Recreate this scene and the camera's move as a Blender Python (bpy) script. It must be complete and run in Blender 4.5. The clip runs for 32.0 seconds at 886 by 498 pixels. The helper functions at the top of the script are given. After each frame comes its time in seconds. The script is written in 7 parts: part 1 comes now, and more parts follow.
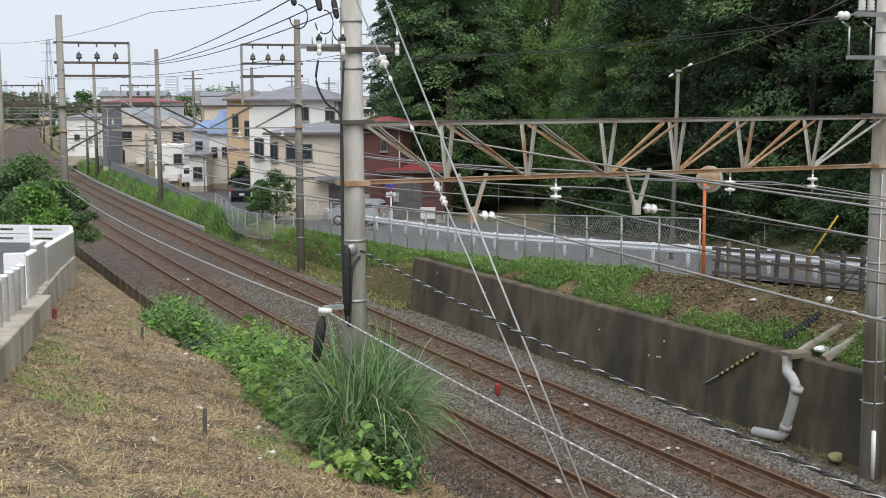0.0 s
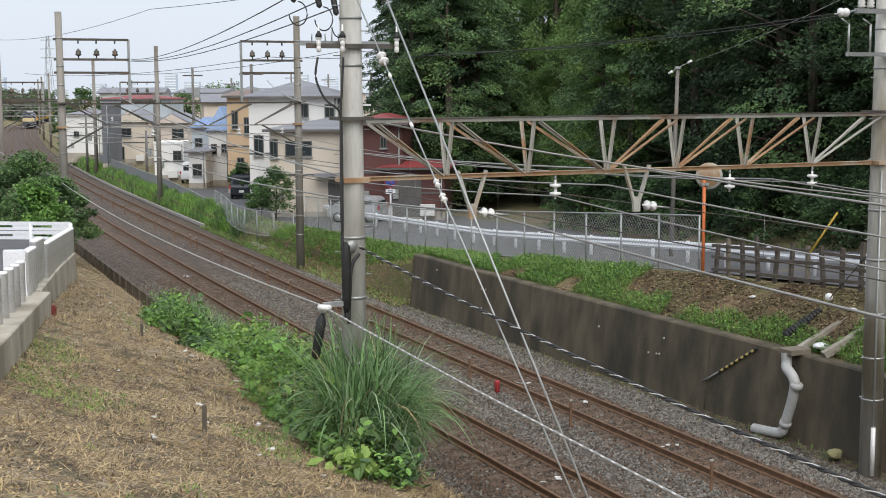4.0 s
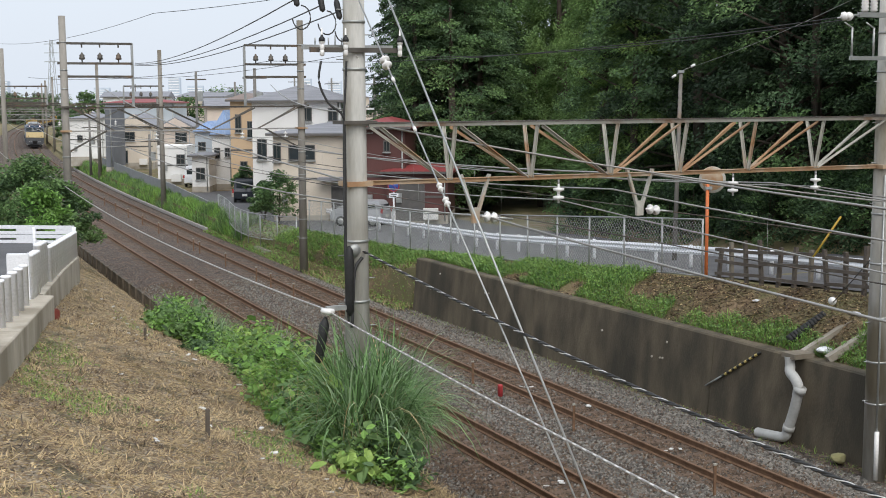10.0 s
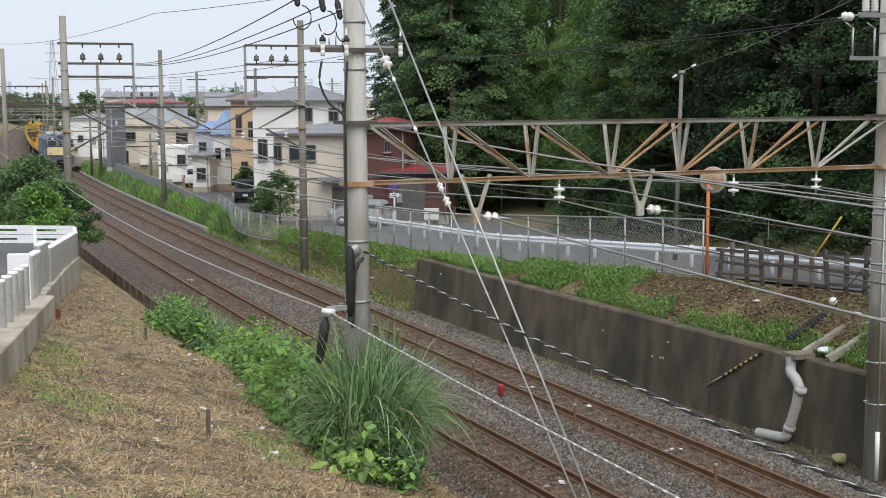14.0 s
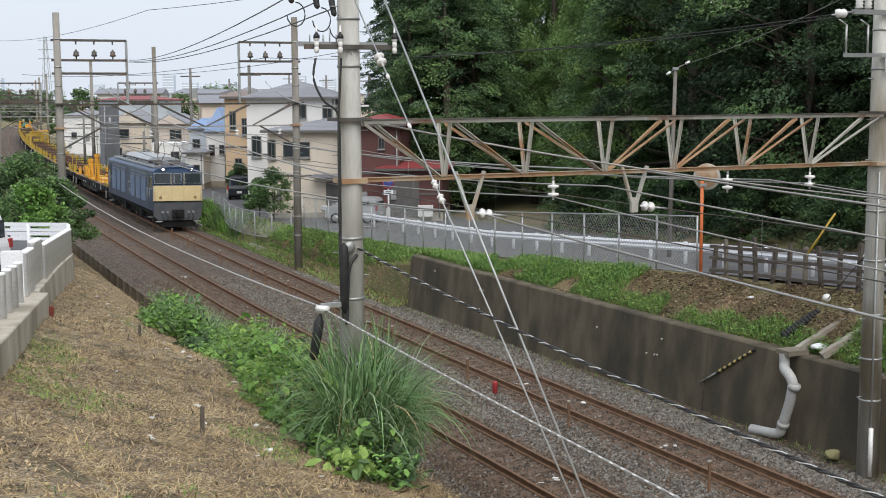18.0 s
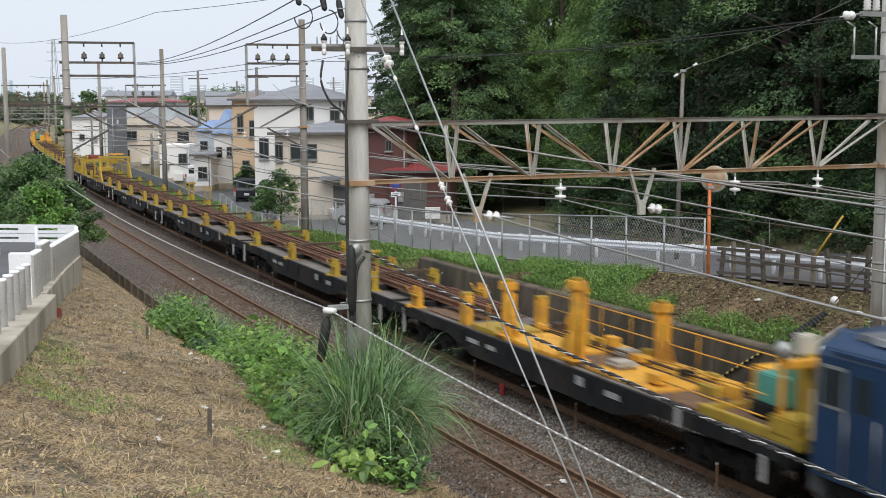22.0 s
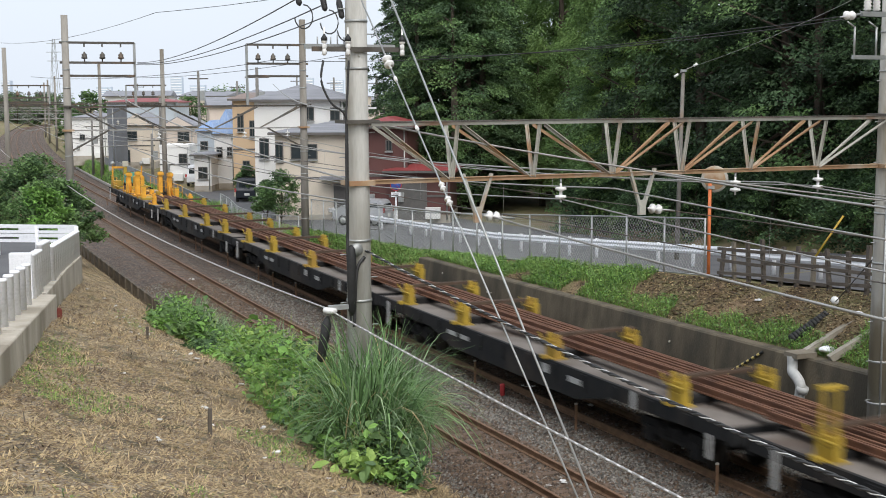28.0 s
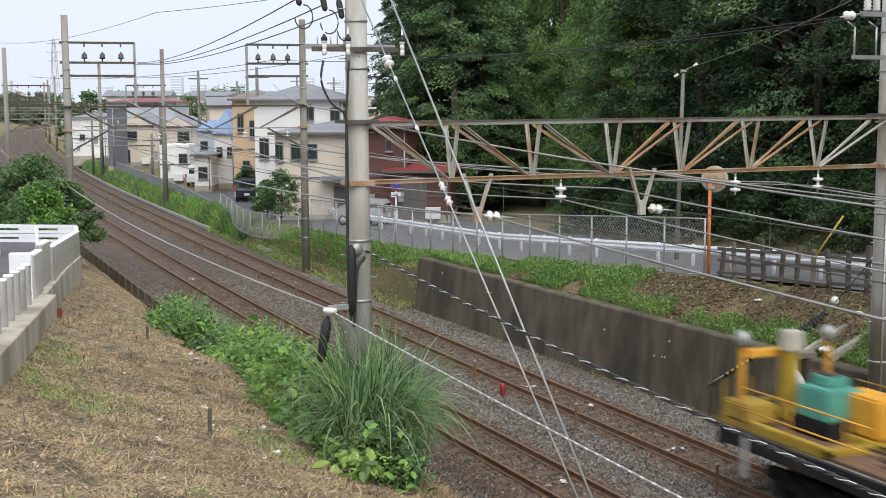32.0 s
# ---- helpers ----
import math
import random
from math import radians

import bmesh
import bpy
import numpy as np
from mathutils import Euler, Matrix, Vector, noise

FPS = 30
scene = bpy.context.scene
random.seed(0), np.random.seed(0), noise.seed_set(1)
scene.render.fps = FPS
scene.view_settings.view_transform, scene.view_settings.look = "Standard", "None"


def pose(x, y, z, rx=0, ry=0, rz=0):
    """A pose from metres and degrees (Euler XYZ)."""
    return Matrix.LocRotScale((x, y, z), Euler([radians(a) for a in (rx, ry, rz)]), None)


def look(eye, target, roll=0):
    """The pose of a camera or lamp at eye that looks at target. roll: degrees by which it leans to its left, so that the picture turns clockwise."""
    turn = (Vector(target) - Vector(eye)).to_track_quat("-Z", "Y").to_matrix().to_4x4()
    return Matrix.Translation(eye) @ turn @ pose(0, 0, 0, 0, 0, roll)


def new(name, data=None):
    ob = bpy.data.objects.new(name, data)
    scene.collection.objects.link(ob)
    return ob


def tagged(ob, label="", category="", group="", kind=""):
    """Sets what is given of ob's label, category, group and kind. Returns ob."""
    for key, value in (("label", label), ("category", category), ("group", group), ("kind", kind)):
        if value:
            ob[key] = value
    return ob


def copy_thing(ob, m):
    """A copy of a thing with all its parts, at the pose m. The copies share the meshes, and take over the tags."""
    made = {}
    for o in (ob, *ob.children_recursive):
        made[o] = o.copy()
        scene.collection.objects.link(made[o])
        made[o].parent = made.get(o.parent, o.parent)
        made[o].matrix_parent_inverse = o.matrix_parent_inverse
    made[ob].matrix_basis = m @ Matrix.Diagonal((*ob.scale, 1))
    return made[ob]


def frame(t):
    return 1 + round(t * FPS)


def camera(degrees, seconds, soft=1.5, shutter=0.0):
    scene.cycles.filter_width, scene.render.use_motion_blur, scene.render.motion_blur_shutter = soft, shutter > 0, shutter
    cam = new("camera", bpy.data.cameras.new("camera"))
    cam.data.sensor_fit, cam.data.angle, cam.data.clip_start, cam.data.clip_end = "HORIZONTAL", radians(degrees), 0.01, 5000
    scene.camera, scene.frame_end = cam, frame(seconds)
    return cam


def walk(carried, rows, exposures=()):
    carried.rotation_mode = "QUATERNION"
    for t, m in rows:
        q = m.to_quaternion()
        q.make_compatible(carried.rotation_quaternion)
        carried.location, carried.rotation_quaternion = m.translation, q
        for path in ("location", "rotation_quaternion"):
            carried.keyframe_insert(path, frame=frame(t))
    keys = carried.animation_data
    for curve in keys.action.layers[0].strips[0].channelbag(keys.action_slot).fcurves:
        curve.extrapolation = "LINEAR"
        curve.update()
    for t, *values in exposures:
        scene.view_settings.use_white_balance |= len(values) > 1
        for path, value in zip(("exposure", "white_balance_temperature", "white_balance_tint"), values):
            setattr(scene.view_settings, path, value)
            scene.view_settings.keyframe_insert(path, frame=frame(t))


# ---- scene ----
# the hand-held turn of the camera: seconds, degrees left, degrees up
TURN = [(0, 0, 0), (.5, .006, -.065), (1, .006, -.07), (1.5, -.02, -.065), (2, 0, -.065), (2.5, -.028, -.13),
        (3, -.011, -.136), (3.5, -.02, -.13), (5.5, .006, -.097), (6, -.028, -.097), (6.5, -.026, -.065),
        (7, .011, -.037), (7.5, .065, 0), (8, .065, 0), (8.5, .069, .004), (9, .1, 0), (9.5, .097, .017),
        (10, .104, .028), (10.5, .13, .028), (11, .13, .032), (14.5, .13, .032), (16.5, -.006, -.028),
        (17, -.054, -.065), (17.5, -.087, -.069), (18, -.097, -.087), (18.5, -.136, -.1), (19, -.136, -.13),
        (19.5, -.134, -.136), (20, -.011, -.123), (20.5, .102, -.065), (21, .136, -.043), (21.5, .162, -.028),
        (22, .18, -.004), (22.5, .19, 0), (32, .19, 0)]
cam = camera(37.5, 32.0, soft=0.95, shutter=0.5)
walk(cam, [(t, pose(0, 0, 7.817, 83.394 + 1.146 * up, 0, 1.146 * left) @ pose(0, 0, 0, 0, 0, -0.293)) for t, left, up in TURN],
     exposures=[(0, .42), (19.5, .42), (20.5, .36), (22.5, .46), (25, .52), (32, .54)])

# ---- light: overcast sky ----
world = bpy.data.worlds.new("overcast")
scene.world = world
world.use_nodes = True
wn, wl = world.node_tree.nodes, world.node_tree.links
bg = wn["Background"]
sky = wn.new("ShaderNodeTexSky")
sky.sky_type = "NISHITA"
sky.sun_disc = False
sky.sun_elevation, sky.sun_rotation = radians(52), radians(160)
sky.air_density, sky.dust_density = 1.0, 4.0
veil = wn.new("ShaderNodeMix")
veil.data_type = "RGBA"
veil.inputs["Factor"].default_value = 0.86
veil.inputs["B"].default_value = (6.05, 6.6, 7.4, 1)
wl.new(sky.outputs[0], veil.inputs["A"])
wl.new(veil.outputs["Result"], bg.inputs[0])
bg.inputs[1].default_value = 0.105
sun = new("sun", bpy.data.lights.new("sun", "SUN"))
sun.data.energy, sun.data.angle, sun.data.color = 1.85, radians(60), (1.0, 0.97, 0.92)
sun.matrix_world = look((0, 0, 50), (-13, 36, 0))


# ---- materials ----
def mat(name, a, b, scale=3.0, rough=0.8, bump=0.0, metal=0.0, fine=25.0, c=None, island=0.0, spec=0.4, detail=6, stretch=None, cells=0.0, spread=0.6):
    """A surface of two tones, varied at two scales, with a third tone as stains."""
    m = bpy.data.materials.new(name)
    m.use_nodes = True
    n, l = m.node_tree.nodes, m.node_tree.links
    p = n["Principled BSDF"]
    p.inputs["Roughness"].default_value, p.inputs["Metallic"].default_value = rough, metal
    p.inputs["Specular IOR Level"].default_value = spec
    co = n.new("ShaderNodeTexCoord")
    src = co.outputs["Object"]
    if stretch:
        mp = n.new("ShaderNodeMapping")
        mp.inputs["Scale"].default_value = stretch
        l.new(src, mp.inputs[0])
        src = mp.outputs[0]

    def noise_node(sc, det):
        t = n.new("ShaderNodeTexNoise")
        t.inputs["Scale"].default_value, t.inputs["Detail"].default_value = sc, det
        l.new(src, t.inputs["Vector"])
        return t

    def ramp(t, lo, hi):
        r = n.new("ShaderNodeMapRange")
        r.inputs["From Min"].default_value, r.inputs["From Max"].default_value = lo, hi
        l.new(t, r.inputs["Value"])
        return r.outputs[0]

    def mix(f, x, y):
        k = n.new("ShaderNodeMix")
        k.data_type = "RGBA"
        l.new(f, k.inputs["Factor"])
        for sock, v in (("A", x), ("B", y)):
            if isinstance(v, tuple):
                k.inputs[sock].default_value = (*v, 1)
            else:
                l.new(v, k.inputs[sock])
        return k.outputs["Result"]

    big, small = noise_node(scale, detail), noise_node(fine, 4)
    col = mix(ramp(big.outputs[0], .35, .65), a, b)
    dk = tuple(v * .72 for v in a)
    sm = n.new("ShaderNodeMath")
    sm.operation = "MULTIPLY"
    sm.inputs[1].default_value = 0.45
    l.new(ramp(small.outputs[0], .45, .7), sm.inputs[0])
    col = mix(sm.outputs[0], col, dk)
    if c:
        third = noise_node(scale * .37, 7)
        col = mix(ramp(third.outputs[0], .52, .66), col, c)
    if island:
        info = n.new("ShaderNodeNewGeometry")
        hs = n.new("ShaderNodeHueSaturation")
        l.new(col, hs.inputs["Color"])
        r = n.new("ShaderNodeMapRange")
        r.inputs["To Min"].default_value, r.inputs["To Max"].default_value = 1 - island, 1 + island
        l.new(info.outputs["Random Per Island"], r.inputs["Value"])
        l.new(r.outputs[0], hs.inputs["Value"])
        col = hs.outputs[0]
    if cells:
        vo = n.new("ShaderNodeTexVoronoi")
        vo.inputs["Scale"].default_value = cells
        l.new(src, vo.inputs["Vector"])
        grey = n.new("ShaderNodeSeparateColor")
        l.new(vo.outputs["Color"], grey.inputs[0])
        r = n.new("ShaderNodeMapRange")
        r.inputs["To Min"].default_value, r.inputs["To Max"].default_value = 1 - spread, 1 + spread
        l.new(grey.outputs[0], r.inputs["Value"])
        hs = n.new("ShaderNodeHueSaturation")
        l.new(col, hs.inputs["Color"])
        l.new(r.outputs[0], hs.inputs["Value"])
        sat = n.new("ShaderNodeMapRange")
        sat.inputs["To Min"].default_value, sat.inputs["To Max"].default_value = .55, 1.25
        l.new(grey.outputs[1], sat.inputs["Value"])
        l.new(sat.outputs[0], hs.inputs["Saturation"])
        col = hs.outputs[0]
    l.new(col, p.inputs["Base Color"])
    if bump:
        bp = n.new("ShaderNodeBump")
        bp.inputs["Strength"].default_value, bp.inputs["Distance"].default_value = bump, 0.03
        l.new(small.outputs[0], bp.inputs["Height"])
        l.new(bp.outputs[0], p.inputs["Normal"])
    return m


def glow(name, col, strength):
    m = bpy.data.materials.new(name)
    m.use_nodes = True
    p = m.node_tree.nodes["Principled BSDF"]
    p.inputs["Base Color"].default_value = (*col, 1)
    p.inputs["Emission Color"].default_value = (*col, 1)
    p.inputs["Emission Strength"].default_value = strength
    return m


def glassy(name, col, rough=0.05):
    m = mat(name, col, tuple(v * .8 for v in col), 2, rough, 0, 0, 9, spec=0.45)
    return m


M = dict(
    earth=mat("dry_cut_grass", (.36, .275, .155), (.21, .15, .085), 5.0, .95, 1.0, 0, 38, (.12, .105, .05), cells=24, spread=.5),
    grassland=mat("low_weeds", (.15, .145, .06), (.20, .165, .09), 1.6, .95, .8, 0, 18, (.25, .175, .105)),
    ballast=mat("ballast_stone", (.125, .092, .07), (.07, .054, .044), 5, .9, 1.0, 0, 45, (.12, .078, .055), cells=17, spread=.75),
    stone_grey=mat("grey_stone", (.19, .176, .155), (.105, .098, .086), 6, .9, .5, 0, 30, island=.7),
    stone_brown=mat("rusty_stone", (.125, .082, .053), (.072, .05, .035), 6, .9, .5, 0, 30, island=.6),
    rust=mat("rail_rust", (.23, .135, .08), (.155, .09, .055), 6, .75, .2, .2, 40),
    railtop=mat("rail_head", (.36, .27, .21), (.27, .19, .14), 4, .45, .1, .5, 30),
    sleeper=mat("sleeper_timber", (.15, .10, .07), (.11, .078, .056), 4, .9, .5, 0, 30),
    concrete=mat("concrete", (.46, .42, .36), (.36, .325, .27), 1.6, .85, .3, 0, 18, (.22, .19, .145)),
    polecon=mat("pole_concrete", (.52, .51, .475), (.34, .325, .285), 2.2, .8, .3, 0, 16, (.20, .175, .125), stretch=(1.4, 1.4, .3)),
    darkwall=mat("mossy_concrete", (.145, .118, .08), (.062, .053, .038), 1.5, .9, .5, 0, 26, (.05, .044, .032), stretch=(1, 1, .42)),
    paint=mat("pale_paint", (.47, .46, .41), (.37, .36, .31), 3, .6, .1, .1, 25, (.36, .22, .12)),
    rustpaint=mat("rusting_paint", (.42, .28, .16), (.33, .19, .10), 3, .7, .2, .1, 30, (.48, .42, .33)),
    darksteel=mat("weathered_steel", (.13, .12, .105), (.08, .07, .06), 3, .6, .1, .4, 25, (.17, .12, .085)),
    galv=mat("galvanised_steel", (.42, .43, .42), (.34, .35, .34), 3, .45, .05, .6, 25),
    wire=mat("wire", (.42, .41, .39), (.34, .33, .31), 3, .5, 0, .5, 20),
    darkwire=mat("sheathed_wire", (.035, .035, .035), (.05, .05, .05), 3, .6, 0, 0, 20),
    porcelain=mat("white_porcelain", (.78, .77, .75), (.70, .69, .67), 8, .25, 0, 0, 25, spec=.6),
    white=mat("white_paint", (.83, .84, .87), (.79, .80, .835), 1.5, .45, .02, 0, 20, (.74, .75, .76)),
    asphalt=mat("asphalt", (.125, .125, .13), (.10, .10, .105), 1, .9, .3, 0, 40),
    orange=mat("orange_paint", (.62, .17, .05), (.52, .14, .045), 3, .55, .05, 0, 20, (.42, .15, .07)),
    black=mat("black_rubber", (.018, .018, .018), (.03, .03, .03), 4, .6, .1, 0, 25),
    red=mat("red_paint", (.42, .045, .05), (.34, .04, .04), 4, .6, .05, 0, 20),
    yellow=mat("yellow_paint", (.47, .325, .045), (.38, .26, .035), 3, .6, .05, .1, 18, (.38, .24, .05)),
    deepyellow=mat("orange_yellow_paint", (.80, .42, .05), (.66, .33, .04), 3, .6, .05, .1, 18, (.48, .25, .05)),
    teal=mat("teal_paint", (.10, .35, .28), (.08, .28, .22), 3, .6, .05, 0, 18),
    locoblue=mat("blue_paint", (.019, .052, .118), (.015, .040, .092), 1.2, .36, .02, 0, 14, (.03, .058, .12)),
    louvre=mat("louvre_blue_grey", (.095, .145, .25), (.08, .125, .215), 2, .5, .02, 0, 20),
    cream=mat("cream_paint", (.72, .58, .32), (.66, .53, .29), 1.5, .45, .02, 0, 16, (.62, .48, .26)),
    roofgrey=mat("loco_roof", (.20, .21, .23), (.15, .155, .17), 2, .55, .05, .2, 18),
    roofpale=mat("loco_roof_pale", (.46, .48, .50), (.38, .40, .42), 2, .5, .03, .2, 18),
    skirt=mat("grey_skirt", (.085, .09, .10), (.06, .065, .072), 2, .6, .05, 0, 20, (.10, .10, .105)),
    underframe=mat("sooty_underframe", (.016, .016, .017), (.026, .024, .023), 3, .85, .1, 0, 20, spec=.15),
    wagon=mat("wagon_black", (.014, .015, .017), (.022, .022, .022), 2, .75, .05, 0, 18, (.04, .034, .03), spec=.2),
    deck=mat("wagon_deck", (.20, .175, .155), (.14, .122, .105), 1.5, .85, .1, 0, 20, (.10, .075, .06)),
    cargo=mat("rusty_rail_cargo", (.20, .095, .055), (.12, .058, .038), 3, .8, .1, .2, 25),
    glass=glassy("dark_glass", (.035, .045, .05)),
    paleglass=glassy("pale_glass", (.20, .25, .28), .12),
    lamp=glow("headlamp", (1.0, .80, .70), 3.0),
    bark=mat("bark", (.10, .08, .06), (.065, .05, .04), 3, .95, .5, 0, 22),
)
for key, a, b in (("leaf_dark", (.075, .132, .064), (.115, .185, .085)), ("leaf_mid", (.13, .225, .085), (.19, .295, .11)),
                  ("leaf_light", (.20, .32, .09), (.27, .38, .115)), ("blade", (.23, .37, .085), (.31, .43, .125)),
                  ("blade_dark", (.07, .135, .05), (.11, .185, .07)), ("straw", (.60, .47, .28), (.44, .33, .18)),
                  # the palest reed tone is the blades' bluish sheen, put into colour
                  ("reed", (.15, .27, .10), (.23, .36, .16)), ("cover", (.185, .35, .085), (.25, .42, .115)), ("reed_sheen", (.25, .36, .20), (.32, .42, .25)),
                  # the darkest leaf tone holds the shade of the wood's depth
                  ("leaf_deep_shade", (.034, .058, .034), (.052, .084, .044)), ("bamboo", (.125, .215, .07), (.185, .285, .09))):
    M[key] = mat(key, a, b, .6, .65, 0, 0, 6, island=.35, spec=.22 if "leaf" in key else .15)
    # thin leaves let some light through
    n_, l_ = M[key].node_tree.nodes, M[key].node_tree.links
    tint = n_["Principled BSDF"].inputs["Base Color"].links[0].from_socket
    thin, both = n_.new("ShaderNodeBsdfTranslucent"), n_.new("ShaderNodeMixShader")
    both.inputs[0].default_value = .3
    l_.new(tint, thin.inputs["Color"])
    l_.new(n_["Principled BSDF"].outputs[0], both.inputs[1])
    l_.new(thin.outputs[0], both.inputs[2])
    l_.new(both.outputs[0], n_["Material Output"].inputs["Surface"])


# ---- mesh tools ----
def box_in(bm, x0, x1, y0, y1, z0, z1):
    v = [bm.verts.new((x, y, z)) for x in (x0, x1) for y in (y0, y1) for z in (z0, z1)]
    for f in ((0, 1, 3, 2), (4, 6, 7, 5), (0, 4, 5, 1), (2, 3, 7, 6), (0, 2, 6, 4), (1, 5, 7, 3)):
        bm.faces.new([v[i] for i in f])
    return v


def rod_in(bm, a, b, r0, r1=None, n=8, caps=True):
    a, b = Vector(a), Vector(b)
    r1 = r0 if r1 is None else r1
    q = (b - a).to_track_quat("Z", "Y")
    rings = []
    for c, r in ((a, r0), (b, r1)):
        rings.append([bm.verts.new(c + q @ Vector((r * math.cos(2 * math.pi * k / n), r * math.sin(2 * math.pi * k / n), 0))) for k in range(n)])
    for k in range(n):
        bm.faces.new((rings[0][k], rings[0][(k + 1) % n], rings[1][(k + 1) % n], rings[1][k]))
    if caps:
        bm.faces.new(rings[0][::-1])
        bm.faces.new(rings[1])


def bar_in(bm, a, b, w, h):
    """A square bar from a to b."""
    a, b = Vector(a), Vector(b)
    q = (b - a).to_track_quat("Z", "Y")
    r = [[bm.verts.new(c + q @ Vector((sx * w / 2, sy * h / 2, 0))) for sx, sy in ((-1, -1), (1, -1), (1, 1), (-1, 1))] for c in (a, b)]
    for k in range(4):
        bm.faces.new((r[0][k], r[0][(k + 1) % 4], r[1][(k + 1) % 4], r[1][k]))
    bm.faces.new(r[0][::-1])
    bm.faces.new(r[1])


def lathe_in(bm, pts, at=(0, 0, 0), n=14, axis=None, squeeze=1.0):
    """A turned shape: pts are (radius, height)."""
    q = (Vector(axis).to_track_quat("Z", "Y") if axis else None)
    rings = []
    for r, z in pts:
        ring = []
        for k in range(n):
            p = Vector((r * math.cos(2 * math.pi * k / n), r * math.sin(2 * math.pi * k / n), z * squeeze))
            ring.append(bm.verts.new(Vector(at) + (q @ p if q else p)))
        rings.append(ring)
    for i in range(len(rings) - 1):
        for k in range(n):
            bm.faces.new((rings[i][k], rings[i][(k + 1) % n], rings[i + 1][(k + 1) % n], rings[i + 1][k]))
    bm.faces.new(rings[0][::-1])
    bm.faces.new(rings[-1])


def prism_in(bm, outline, y0, y1):
    """Outline in x, z drawn out along y."""
    a = [bm.verts.new((x, y0, z)) for x, z in outline]
    b = [bm.verts.new((x, y1, z)) for x, z in outline]
    k = len(outline)
    for i in range(k):
        bm.faces.new((a[i], a[(i + 1) % k], b[(i + 1) % k], b[i]))
    bm.faces.new(a[::-1])
    bm.faces.new(b)


def tube(name, pts, r, material, parent, second=None, n=5, label=""):
    """One continuous round strand through pts; with a second material its faces alternate."""
    v, f, m = [], [], []
    for i, p in enumerate(pts):
        d = (pts[min(i + 1, len(pts) - 1)] - pts[max(i - 1, 0)]).normalized()
        q = d.to_track_quat("Z", "Y")
        v += [p + q @ Vector((r * math.cos(2 * math.pi * k / n), r * math.sin(2 * math.pi * k / n), 0)) for k in range(n)]
        if i:
            for k in range(n):
                a, b = (i - 1) * n + k, (i - 1) * n + (k + 1) % n
                f.append((a, b, b + n, a + n))
                m.append(1 if second and (i + k) % 3 == 0 else 0)
    me = raw(name, v, f, material)
    if second:
        me.materials.append(second)
        me.polygons.foreach_set("material_index", m)
    me.polygons.foreach_set("use_smooth", [True] * len(f))
    ob = new(name, me)
    ob.parent = parent
    if label:
        ob["label"] = label
    return ob


def done(bm, name, material, smooth=False):
    bmesh.ops.recalc_face_normals(bm, faces=bm.faces)
    me = bpy.data.meshes.new(name)
    bm.to_mesh(me)
    bm.free()
    me.materials.append(material)
    if smooth:
        me.polygons.foreach_set("use_smooth", [True] * len(me.polygons))
    return me


def part(name, bm, material, parent, label="", smooth=False):
    ob = new(name, done(bm, name, material, smooth))
    ob.parent = parent
    if label:
        ob["label"] = label
    return ob


def boxpart(name, dims, material, parent, label="", bevel=0.0):
    bm = bmesh.new()
    box_in(bm, *dims)
    if bevel:
        bmesh.ops.bevel(bm, geom=bm.edges[:], offset=bevel, segments=2, affect="EDGES")
    return part(name, bm, material, parent, label)


def rodpart(name, a, b, r0, material, parent, label="", r1=None, n=8):
    bm = bmesh.new()
    rod_in(bm, a, b, r0, r1, n)
    return part(name, bm, material, parent, label, True)


def thing(name, label, category, m=None, group="", kind=""):
    e = new(name)
    e.empty_display_size = 0.2
    if m is not None:
        e.matrix_basis = m
    return tagged(e, label, category, group, kind)


def raw(name, verts, faces, material):
    me = bpy.data.meshes.new(name)
    me.from_pydata([tuple(v) for v in verts], [], [tuple(f) for f in faces])
    me.materials.append(material)
    return me


# ---- the line of the railway ----
STEP, S_MIN, S_MAX = 1.0, -330, 1200


def heading(s):
    return float(np.interp(s, [-330, 8, 24, 55, 85, 115, 170, 205, 250, 300, 350, 450, 1200], [24.0, 24.0, 23.3, 22.7, 22.1, 20.9, 19.25, 18.5, 17.9, 17.2, 15, 6, 2]))


SS = np.arange(S_MIN, S_MAX + 1, STEP)
HD = np.radians([heading(s) for s in SS])
XS = np.concatenate([[0], np.cumsum(-np.sin((HD[1:] + HD[:-1]) / 2) * STEP)])
YS = np.concatenate([[0], np.cumsum(np.cos((HD[1:] + HD[:-1]) / 2) * STEP)])
XS += 6.15 - np.interp(0, SS, XS)
YS += 26.77 - np.interp(0, SS, YS)


HDL, XSL, YSL = HD.tolist(), XS.tolist(), YS.tolist()


def at(s, d=0.0, z=0.0):
    """The point s metres along the right-hand track, d metres to its right, z above its rails."""
    i = min(max(int(s - S_MIN), 0), len(HDL) - 2)
    k = s - S_MIN - i
    h = HDL[i] + (HDL[i + 1] - HDL[i]) * k
    return Vector((XSL[i] + (XSL[i + 1] - XSL[i]) * k + d * math.cos(h), YSL[i] + (YSL[i + 1] - YSL[i]) * k + d * math.sin(h), z))


def turn_at(s):
    return math.degrees(float(np.interp(s, SS, HD)))


def set_at(s, d=0.0, z=0.0, turn=0.0):
    """A pose on the line whose y axis runs along it."""
    p = at(s, d, z)
    return pose(p.x, p.y, p.z, 0, 0, turn_at(s) + turn)


